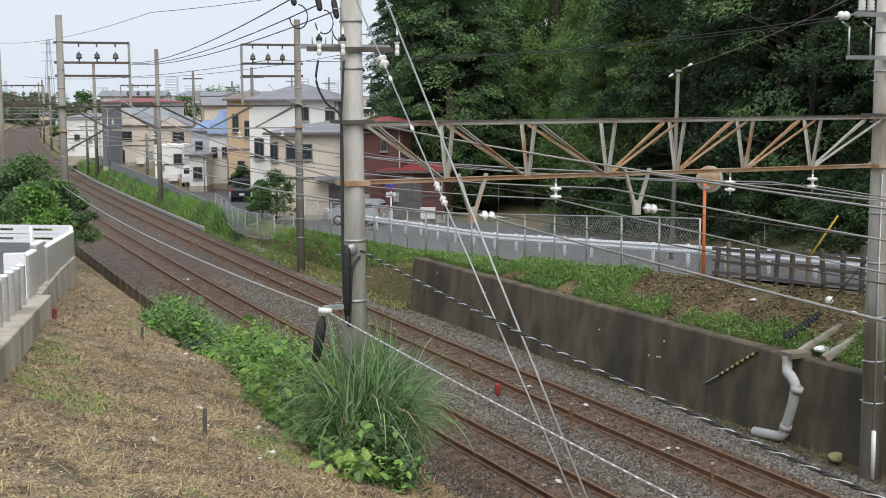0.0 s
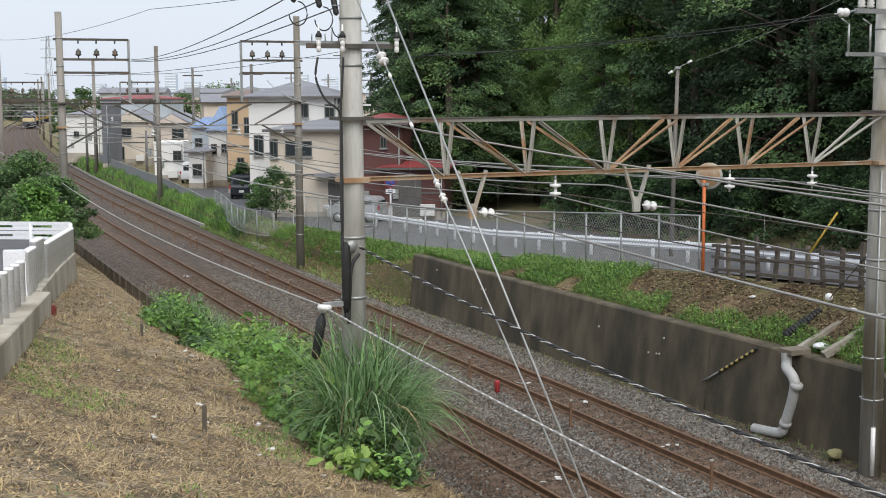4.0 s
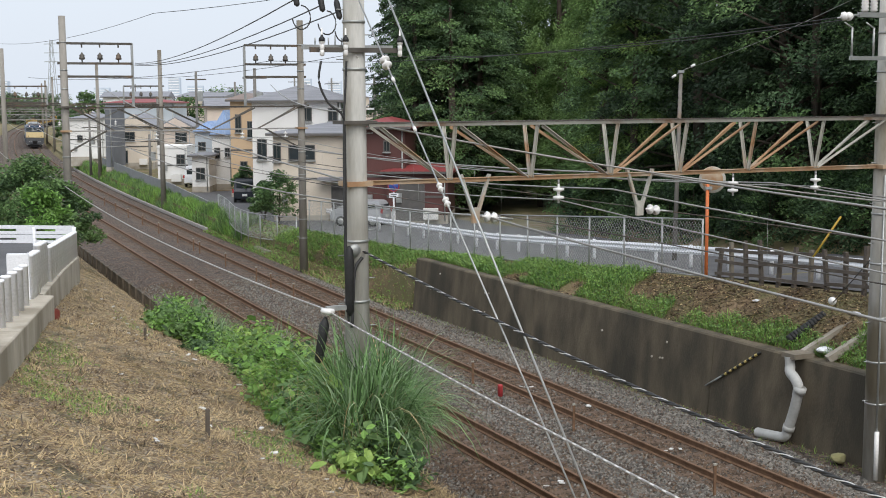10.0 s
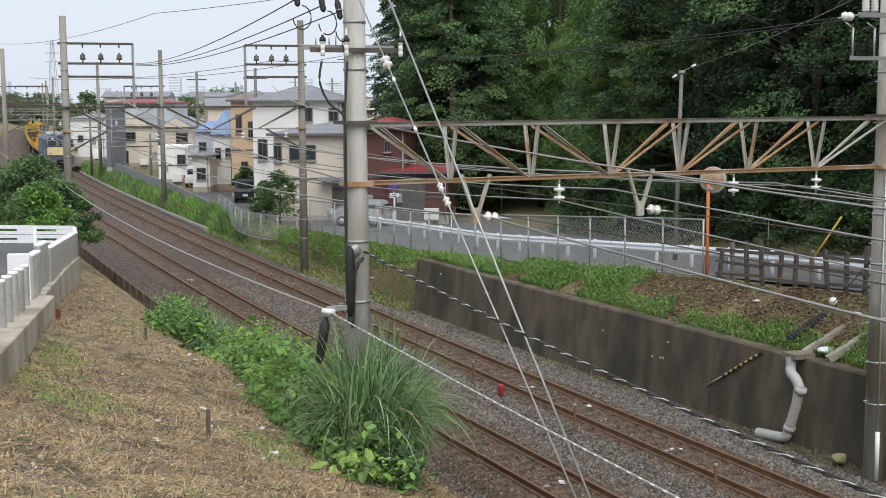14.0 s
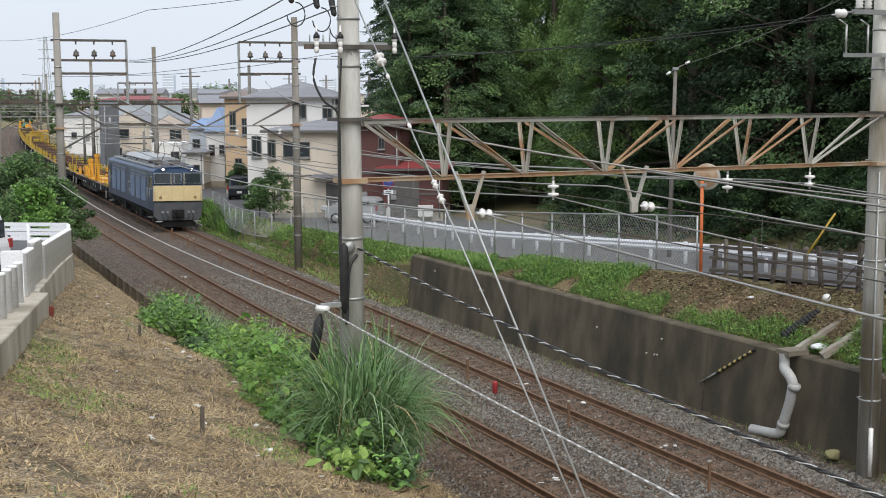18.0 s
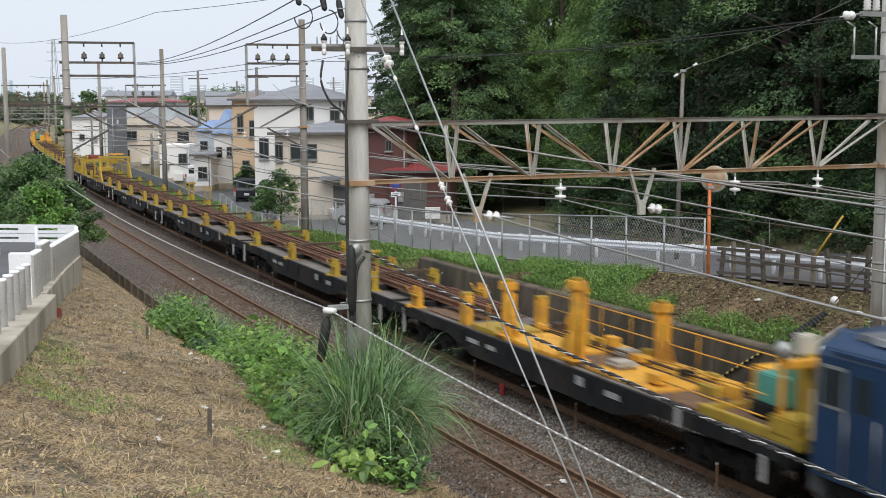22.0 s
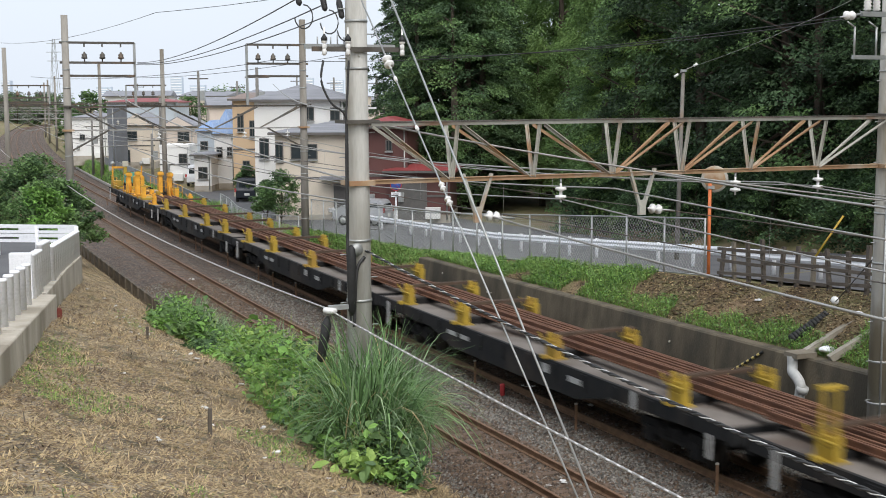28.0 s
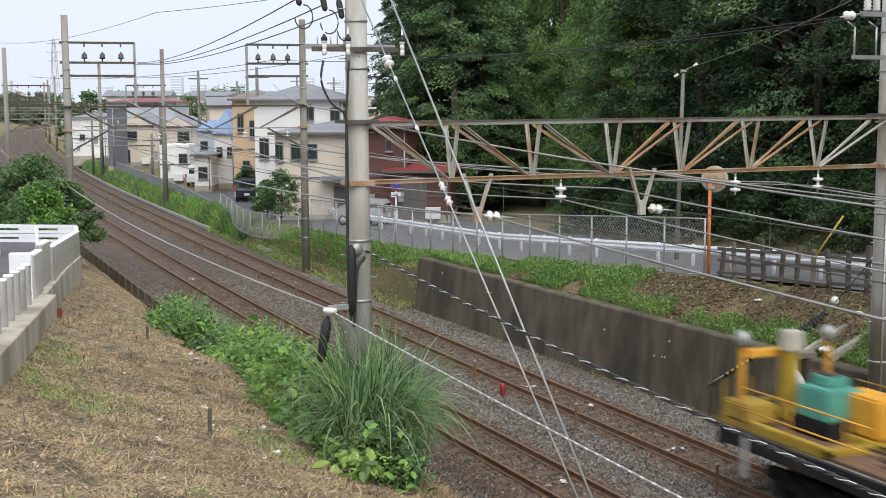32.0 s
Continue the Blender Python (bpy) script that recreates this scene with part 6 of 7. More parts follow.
def build_loco():
    g = thing("locomotive", "blue electric locomotive with a cream band across each end", "locomotive")
    L, W = 17.6, 1.45
    # body shell with rounded shoulders and slightly raked ends
    sect = [(-W, 1.12), (-W, 3.28), (-W + .06, 3.44), (-W + .2, 3.55), (-.8, 3.66), (0, 3.70), (.8, 3.66), (W - .2, 3.55), (W - .06, 3.44), (W, 3.28), (W, 1.12)]
    bm = bmesh.new()
    rings = []
    for y, k, rake in ((0.0, .985, 1), (.12, 1, 0), (.9, 1, 0), (L - .9, 1, 0), (L - .12, 1, 0), (L, .985, 1)):
        ring = []
        for x, z in sect:
            back = 0
            if rake and z > 2.7:
                back = .14 * (z - 2.7)
            ring.append(bm.verts.new((x * k, y + (back if y < 1 else -back), z if not (rake and z > 3.5) else 3.5 + (z - 3.5) * .5)))
        rings.append(ring)
    n = len(sect)
    for a, b in zip(rings, rings[1:]):
        for i in range(n):
            bm.faces.new((a[i], a[(i + 1) % n], b[(i + 1) % n], b[i]))
    bm.faces.new(rings[0][::-1])
    bm.faces.new(rings[-1])
    body = part("body", bm, M["locoblue"], g)
    for sx in (-1, 1):
        boxpart("gutter", (sx * W - .035 + .01 * sx, sx * W + .035 + .01 * sx, .5, L - .5, 3.36, 3.41), M["locoblue"], body)
        boxpart("roof_edge", (sx * 1.16 - .03, sx * 1.16 + .03, 1.2, L - 1.2, 3.60, 3.72), M["roofpale"], body, "pale roof edge strip")
        for y0, y1 in ((2.4, 3.95), (4.38, 5.9), (6.35, 7.9), (10.05, 11.55), (12.05, 13.5), (13.95, 15.5)):
            p = boxpart("louvre", (min(sx * W, sx * (W + .012)), max(sx * W, sx * (W + .012)), y0, y1, 1.52, 2.9), M["louvre"], g, "grey-blue louvre panel")
            bm = bmesh.new()
            for k in range(27):
                z = 1.55 + k * .05
                a = sx * (W + .012)
                prism = [(a, z), (a + sx * .018, z + .006), (a, z + .032)]
                v0 = [bm.verts.new((x, y0 + .03, zz)) for x, zz in prism]
                v1 = [bm.verts.new((x, y1 - .03, zz)) for x, zz in prism]
                for i in range(3):
                    bm.faces.new((v0[i], v0[(i + 1) % 3], v1[(i + 1) % 3], v1[i]))
            part("slats", bm, M["louvre"], p)
            f = boxpart("clerestory_frame", (min(sx * W, sx * (W + .02)), max(sx * W, sx * (W + .02)), y0 - .02, y1 + .02, 2.96, 3.2), M["galv"], g)
            boxpart("pane", (min(sx * W, sx * (W + .027)), max(sx * W, sx * (W + .027)), y0 + .03, y1 - .03, 3.0, 3.16), M["louvre"], f)
        for base, sg in ((0, 1), (L, -1)):
            y0, y1 = sorted((base + sg * 1.0, base + sg * 1.62))
            d = boxpart("cab_door", (min(sx * W, sx * (W + .012)), max(sx * W, sx * (W + .012)), y0, y1, 1.25, 3.2), M["locoblue"], g)
            boxpart("pane", (min(sx * W, sx * (W + .02)), max(sx * W, sx * (W + .02)), y0 + .12, y1 - .12, 2.45, 3.05), M["glass"], d)
            y0, y1 = sorted((base + sg * .22, base + sg * .86))
            wdw = boxpart("cab_window", (min(sx * W, sx * (W + .014)), max(sx * W, sx * (W + .014)), y0, y1, 2.38, 3.14), M["galv"], g)
            boxpart("pane", (min(sx * W, sx * (W + .022)), max(sx * W, sx * (W + .022)), y0 + .05, y1 - .05, 2.44, 3.08), M["glass"], wdw)
            for k in (.92, 1.7):
                rodpart("handrail", (sx * (W + .05), base + sg * k, 1.3), (sx * (W + .05), base + sg * k, 2.4), .014, M["galv"], g)
            boxpart("step", (min(sx * (W - .2), sx * (W + .05)), max(sx * (W - .2), sx * (W + .05)), base + sg * 1.3 - .22, base + sg * 1.3 + .22, .64, .67), M["galv"], g, "white step edge")
        boxpart("number_plate", (min(sx * W, sx * (W + .02)), max(sx * W, sx * (W + .02)), 8.0, 8.8, 2.3, 2.42), M["galv"], g, "plain pale bar of lettering")
        boxpart("maker_plate", (min(sx * W, sx * (W + .02)), max(sx * W, sx * (W + .02)), 8.25, 8.5, 1.75, 1.95), M["galv"], g)
    # the two ends
    for base, sg in ((0.0, 1), (L, -1)):
        def e(y0, y1):
            return sorted((base - sg * y0, base - sg * y1))
        bm = bmesh.new()
        prof = [(-1.44, 1.70), (-1.44, 2.60), (1.44, 2.60), (1.44, 1.70)]
        y0, y1 = e(-.02, .035)
        prism_in(bm, prof, y0, y1)
        band = part("cream_band", bm, M["cream"], g, "cream-painted band")
        y0, y1 = e(.03, .055)
        boxpart("door_edge", (-.36, -.34, y0, y1, 1.7, 3.4), M["cream2"], band)
        boxpart("door_edge", (.34, .36, y0, y1, 1.7, 3.4), M["cream2"], band)
        for x in (-1.02, 1.02):
            bm = bmesh.new()
            lathe_in(bm, [(.085, -.02), (.095, .02), (.08, .06), (.05, .07)], (x, base - sg * .03, 1.92), 16, (0, -sg, 0))
            part("tail_lamp", bm, M["tail"], g, "cream-rimmed tail lamp", True)
            bm = bmesh.new()
            lathe_in(bm, [(.02, -.1), (.14, -.08), (.14, .13), (.105, .13), (.1, .085)], (x * .83, base + sg * .12, 3.55), 18, (0, -sg, .05))
            hl = part("headlight_case", bm, M["locoblue"], g, "", True)
            bm = bmesh.new()
            lathe_in(bm, [(.07, .078), (.064, .09), (.03, .096)], (x * .83, base + sg * .12, 3.55), 18, (0, -sg, .05))
            part("lens", bm, M["lamp"] if sg > 0 else M["paleglass"], hl, "lit headlamp lens" if sg > 0 else "unlit headlamp lens", True)
        for x0, x1 in ((-1.36, -.42), (.42, 1.36), (-.2, .2)):
            z0, z1 = (2.76, 3.32) if x1 - x0 > .5 else (2.76, 3.28)
            yb = base + sg * .0
            fr = bmesh.new()
            rake = .14
            def pt(x, z, o):
                return (x, base + sg * (rake * max(0, z - 2.7) - o), z)
            vs = [fr.verts.new(pt(x, z, o)) for o in (.0, .03) for x, z in ((x0 - .03, z0 - .03), (x1 + .03, z0 - .03), (x1 + .03, z1 + .03), (x0 - .03, z1 + .03))]
            for q in ((0, 1, 2, 3), (4, 7, 6, 5), (0, 4, 5, 1), (1, 5, 6, 2), (2, 6, 7, 3), (3, 7, 4, 0)):
                fr.faces.new([vs[i] for i in q])
            w = part("windscreen" if x1 - x0 > .5 else "door_window", fr, M["galv"], g, "grey-rimmed window")
            gl = bmesh.new()
            vs = [gl.verts.new(pt(x, z, o)) for o in (.02, .04) for x, z in ((x0, z0), (x1, z0), (x1, z1), (x0, z1))]
            for q in ((0, 1, 2, 3), (4, 7, 6, 5), (0, 4, 5, 1), (1, 5, 6, 2), (2, 6, 7, 3), (3, 7, 4, 0)):
                gl.faces.new([vs[i] for i in q])
            part("pane", gl, M["glass"], w)
        y0, y1 = e(0.0, .05)
        boxpart("band_sill", (-1.43, 1.43, y0, y1, 1.625, 1.69), M["underframe"], g)
        # skirt, coupler, hoses, plough
        bm = bmesh.new()
        sk = [(-1.42, 1.62), (-1.40, .8), (-1.15, .55), (1.15, .55), (1.40, .8), (1.42, 1.62)]
        y0, y1 = e(-.25, .03)
        prism_in(bm, sk, y0, y1)
        part("skirt", bm, M["skirt"], g, "grey front skirt")
        y0, y1 = e(.0, .5)
        c = boxpart("coupler", (-.16, .16, y0, y1, .78, 1.06), M["underframe"], g, "", .03)
        boxpart("coupler_shroud", (-.36, .36, *e(-.02, .12), .66, 1.18), M["underframe"], g)
        for x in (-.9, -.62, .62, .9):
            bm = bmesh.new()
            pts = [Vector((x, base - sg * .03, 1.0)), Vector((x * 1.02, base - sg * .16, .95)), Vector((x * 1.0, base - sg * .18, .75)), Vector((x * .92, base - sg * .1, .62))]
            for a, b in zip(pts, pts[1:]):
                rod_in(bm, a, b, .03, .03, 7)
            part("hose", bm, M["skirt"], g, "pale brake hose", True)
            boxpart("hose_valve", (x - .06, x + .06, *e(.02, .1), .98, 1.1), M["galv"], g)
        bm = bmesh.new()
        y0, y1 = e(-.5, -.1)
        prism_in(bm, [(-1.05, .16), (-1.1, .5), (1.1, .5), (1.05, .16)], y0, y1)
        part("plough", bm, M["underframe"], g, "black rail guard")
        for x in (-1.12, 1.12):
            boxpart("step", (x - .2, x + .2, *e(-.02, .1), .47, .50), M["porcelain"], g, "white step edge")
        for x in (-1.36, 1.36):
            rodpart("handrail", (x, base - sg * .09, 1.75), (x, base - sg * .09, 2.55), .014, M["galv"], g)
    # underframe
    boxpart("underframe", (-1.25, 1.25, .3, L - .3, .82, 1.14), M["underframe"], g)
    for y in (2.8, 8.8, 14.8):
        bogie(g, y, 2.5, 1.0)
    for y in (5.3, 11.4):
        boxpart("equipment_box", (-1.3, 1.3, y - .55, y + .55, .4, .95), M["underframe"], g, "", .04)
    # roof: raised pale monitor with side openings
    bm = bmesh.new()
    top = [(-.98, 3.62), (-.96, 3.95), (-.72, 4.08), (0, 4.13), (.72, 4.08), (.96, 3.95), (.98, 3.62)]
    for y0, y1 in ((4.3, 8.45), (8.55, 12.9)):
        bm = bmesh.new()
        prism_in(bm, top[1:6] + [(.96, 3.9), (-.96, 3.9)], y0, y1)
        mo = part("roof_monitor", bm, M["roofpale"], g, "pale grey raised roof section")
        boxpart("monitor_side", (-.9, .9, y0 + .02, y1 - .02, 3.6, 3.9), M["roofdark"], mo)
        for k in range(4):
            for sx in (-1, 1):
                yy = y0 + .35 + k * (y1 - y0 - .4) / 4
                boxpart("vent_window", (min(sx * .9, sx * .925), max(sx * .9, sx * .925), yy, yy + .7, 3.68, 3.84), M["galv"], mo)
    boxpart("roof_deck", (-1.1, 1.1, .7, L - .7, 3.6, 3.71), M["roofgrey"], g)
    for yc, up in ((2.6, True), (14.6, False)):
        pan = boxpart("pantograph_base", (-.85, .85, yc - .95, yc + .95, 3.82, 3.87), M["darksteel"], g)
        for x in (-.7, .7):
            for y in (yc - .8, yc + .8):
                bm = bmesh.new()
                lathe_in(bm, [(.07, 0), (.09, .03), (.05, .06), (.09, .09), (.05, .12)], (x, y, 3.70), 10)
                part("insulator", bm, M["porcelain"], pan, "", True)
        z1, zt, out = (4.45, 5.12, 1.35) if up else (3.98, 4.1, 1.25)
        for x in (-.55, .55):
            for sg in (-1, 1):
                rodpart("lower_arm", (x, yc + sg * .35, 3.88), (x * .9, yc + sg * out, z1), .028, M["darksteel"], pan)
                rodpart("upper_arm", (x * .9, yc + sg * out, z1), (x * .7, yc + sg * .12, zt), .02, M["darksteel"], pan)
        for sg in (-.16, .16):
            bm = bmesh.new()
            pts = [(-.9, zt - .12), (-.7, zt + .02), (.7, zt + .02), (.9, zt - .12)]
            for (xa, za), (xb, zb) in zip(pts, pts[1:]):
                bar_in(bm, (xa, yc + sg, za), (xb, yc + sg, zb), .05, .03)
            part("collector", bm, M["galv"], pan)
    for x, y in ((-.5, 1.2), (.5, 1.2), (0, 4.0), (.4, 13.2), (-.4, 15.9)):
        boxpart("roof_box", (x - .22, x + .22, y - .25, y + .25, 3.7, 3.9), M["roofgrey"], g, "", .03)
    rodpart("roof_pipe", (.85, 1, 3.8), (.85, L - 1, 3.8), .025, M["darksteel"], g)
    return g, L


M["wheelsteel"] = mat("wheel_steel", (.05, .045, .04), (.035, .032, .03), 3, .5, .05, .5, 20)
M["cream2"] = mat("cream_shade", (.52, .41, .22), (.46, .36, .2), 2, .5, 0, 0, 15)
M["tail"] = mat("tail_lamp", (.36, .23, .12), (.28, .17, .09), 3, .3, 0, 0, 15)
M["roofdark"] = mat("roof_side", (.05, .052, .058), (.04, .042, .046), 2, .6, .05, .1, 18)


def wagon_frame(g, L):
    boxpart("deck", (-1.3, 1.3, .35, L - .35, .98, 1.1), M["deck"], g, "worn grey-brown deck")
    for sx in (-1, 1):
        bm = bmesh.new()
        x = sx * 1.3
        out = [(.35, 1.12), (L - .35, 1.12), (L - .35, .82), (L - 4.6, .78), (L - 6.2, .42), (6.2, .42), (4.6, .78), (.35, .82)]
        a = [bm.verts.new((x, y, z)) for y, z in out]
        b = [bm.verts.new((x + sx * .1, y, z)) for y, z in out]
        k = len(out)
        for i in range(k):
            bm.faces.new((a[i], a[(i + 1) % k], b[(i + 1) % k], b[i]))
        bm.faces.new(a[::-1])
        bm.faces.new(b)
        side = part("side_sill", bm, M["wagon"], g, "black fish-bellied side sill")
        y = 1.6
        while y < L - 1.2:
            boxpart("stake_pocket", (min(x + sx * .1, x + sx * .15), max(x + sx * .1, x + sx * .15), y - .07, y + .07, .68 if 5.5 < y < L - 5.5 else .84, 1.08), M["wagon"], side)
            y += 1.42
        for y, w, h in ((5.9, .7, .14), (7.6, .35, .22), (12.3, .55, .12), (3.6, .18, .34), (L - 6.6, .7, .12)):
            xa = x + sx * .102
            boxpart("marking", (min(xa, xa + sx * .006), max(xa, xa + sx * .006), y, y + w, .78 if h < .3 else .74, .78 + h), M["wagonmark"], side, "pale bars of lettering")
    for y in (.35, L - .35):
        boxpart("end_beam", (-1.35, 1.35, y - .08, y + .08, .72, 1.08), M["wagon"], g)
        sg = -1 if y < 1 else 1
        boxpart("coupler", (-.14, .14, *sorted((y, y + sg * .42)), .78, 1.0), M["underframe"], g)
    boxpart("centre_sill", (-.3, .3, .5, L - .5, .5, .98), M["underframe"], g)
    for y in (2.7, L - 2.7):
        bogie(g, y, 1.75, .95)
    rodpart("brake_cylinder", (-.7, L / 2 - .5, .72), (-.7, L / 2 + .5, .72), .18, M["underframe"], g)
    for sx in (-1, 1):
        boxpart("end_ladder", (sx * 1.42 - .03, sx * 1.42 + .03, L - 1.3, L - 1.2, .3, 1.05), M["wagonmark"], g, "pale steel step")
        boxpart("end_ladder", (sx * 1.42 - .03, sx * 1.42 + .03, .78, .86, .35, .85), M["wagonmark"], g, "pale steel step")


def stanchion(g, x, y, h=.62, material="yellow"):
    """A cast yellow clamp: broad cheeks with a forked head, on a foot plate."""
    st = boxpart("stanchion", (x - .2, x + .2, y - .3, y + .3, 1.102, 1.14), M[material], g, "yellow steel stanchion")
    for dy in (-.19, .19):
        boxpart("cheek", (x - .1, x + .1, y + dy - .075, y + dy + .075, 1.14, 1.1 + h * .78), M[material], st, "", .015)
        boxpart("horn", (x - .07, x + .05, y + dy - .045, y + dy + .045, 1.1 + h * .78, 1.1 + h), M[material], st, "", .012)
    boxpart("cross_plate", (x - .05, x + .06, y - .28, y + .28, 1.1 + h * .42, 1.1 + h * .7), M[material], st, "", .01)
    boxpart("inner_plate", (x - .085, x + .085, y - .11, y + .11, 1.14, 1.1 + h * .38), M["yellow2"], st)
    boxpart("toe", (x - .34, x - .2, y - .1, y + .1, 1.102, 1.2), M[material], st, "", .012)
    rodpart("hinge_pin", (x - .14, y - .33, 1.1 + h * .6), (x - .14, y + .33, 1.1 + h * .6), .03, M["yellow2"], st)
    rodpart("lever", (x - .14, y + .3, 1.1 + h * .6), (x - .2, y + .42, 1.1 + h * .95), .018, M[material], st)
    return st


def cargo(g, y0, y1, seed):
    rng = random.Random(seed)
    xs = [x for c in (-.5, .12, .62) for x in (c - .14, c, c + .14)]
    for k, x in enumerate(xs[:8] if seed % 2 else xs[1:]):
        z = 1.28 + (.0 if k % 2 else .015)
        bm = bmesh.new()
        e0, e1 = y0 + rng.uniform(-.01, .01), y1 + rng.uniform(-.01, .01)
        for (w0, w1, z0, z1) in ((.07, .07, 0, .03), (.012, .012, .03, .115), (.034, .034, .115, .153)):
            box_in(bm, x - w0, x + w1, e0, e1, z + z0, z + z1)
        part("carried_rail", bm, M["cargo"], g, "rusty new rail")


def lift_body(g):
    """Sets the body and its load on the springs of the bogies, .23 m up."""
    for ob in g.children:
        if not ob.name.startswith("bogie"):
            ob.matrix_basis = pose(0, 0, .23) @ ob.matrix_basis


def build_wagon(i, L):
    g = thing("flat_wagon", "black flat wagon carrying rusty rails between yellow stanchions", "rail wagon", group="rail wagons")
    wagon_frame(g, L)
    for k, y in enumerate((2.35, 7.85, 13.3, 17.4) if i in (2, 4, 6, 7) else (2.35, 6.4, 11.9, 17.3)):
        for x in (-1.12, 1.12):
            stanchion(g, x, y, .62 + (.0 if k % 2 else .05))
        boxpart("bolster", (-1.0, 1.25, y - .14, y + .14, 1.1, 1.27), M["underframe"], g)
        bm = bmesh.new()
        bar_in(bm, (-1.2, y + .3, 1.62), (1.4, y + .34, 1.66), .12, .09)
        part("keep_bar", bm, M["cargobar"], g, "dark cross bar")
    cargo(g, -.02, L + .02, 100 + i)
    tall = {1: (2.35, -1), 2: (17.4, 1), 3: (2.35, 1), 5: (17.3, -1)}.get(i)
    if tall:
        y, sg = tall
        for dx in (-.2, .12):
            boxpart("tall_post", (sg * 1.1 + dx - .03, sg * 1.1 + dx + .03, y - .035, y + .035, 1.1, 2.35), M["yellow"], g, "tall yellow post")
        boxpart("post_head", (sg * 1.1 - .3, sg * 1.1 + .22, y - .07, y + .07, 2.38, 2.46), M["yellow"], g)
    def gantry(y, h, w=.07):
        for x in (-1.08, 1.08):
            boxpart("gantry_post", (x - w, x + w, y - w, y + w, 1.1, h), M["yellow"], g, "yellow gantry post", .012)
            boxpart("post_foot", (x - .17, x + .17, y - .2, y + .2, 1.1, 1.2), M["yellow2"], g, "", .01)
        boxpart("gantry_beam", (-1.25, 1.25, y - .09, y + .09, h + .002, h + .16), M["yellow"], g, "yellow gantry beam", .015)

    if i == 4:
        # wagon with a tall gantry, slanting poles and a railed stand
        gantry(7.9, 2.95, .09)
        gantry(11.5, 2.6, .06)
        for x in (-1.08, 1.08):
            for z in (1.75, 2.2, 2.62):
                rodpart("handrail", (x, 8.0, z), (x, 11.5, z), .025, M["yellow"], g)
            boxpart("side_beam", (x - .05, x + .05, 8.0, 11.45, 1.35, 1.45), M["yellow"], g, "yellow side beam")
        boxpart("top_beam", (-.1, 1.3, 11.9, 12.1, 3.05, 3.17), M["deepyellow"], g, "orange top beam", .01)
        boxpart("mast", (.5, .62, 11.94, 12.06, 1.1, 3.05), M["yellow"], g)
        boxpart("hoist", (-.35, .3, 7.7, 8.15, 2.5, 2.9), M["yellow2"], g, "", .04)
        rodpart("hoist_rope", (0, 7.9, 1.5), (0, 7.9, 2.5), .02, M["cargobar"], g)
        for x, y in ((-1.22, 5.6), (1.1, 6.1)):
            bm = bmesh.new()
            bar_in(bm, (x, y, 1.15), (x, y + 1.8, 2.68), .09, .09)
            part("slant_pole", bm, M["yellow"], g, "slanting yellow pole")
        boxpart("winch", (-.5, .6, 13.9, 14.8, 1.5, 1.95), M["yellow"], g, "", .05)
        gantry(18.4, 2.25, .08)
    if i == 5:
        # low stand with a red box on it
        gantry(.7, 2.1, .1)
        gantry(4.9, 2.1, .1)
        for x in (-1.08, 1.08):
            boxpart("side_beam", (x - .07, x + .07, .6, 5.0, 2.264, 2.38), M["yellow"], g, "yellow side beam", .01)
            boxpart("side_rail", (x - .03, x + .03, .8, 4.8, 1.6, 1.68), M["yellow2"], g)
        boxpart("red_box", (-.35, .6, 1.0, 2.6, 2.26, 2.68), M["redbrown"], g, "dull red box", .04)
        boxpart("yellow_box", (-.4, .5, 3.4, 4.7, 2.26, 2.6), M["yellow"], g, "yellow box", .04)
    lift_body(g)
    return g


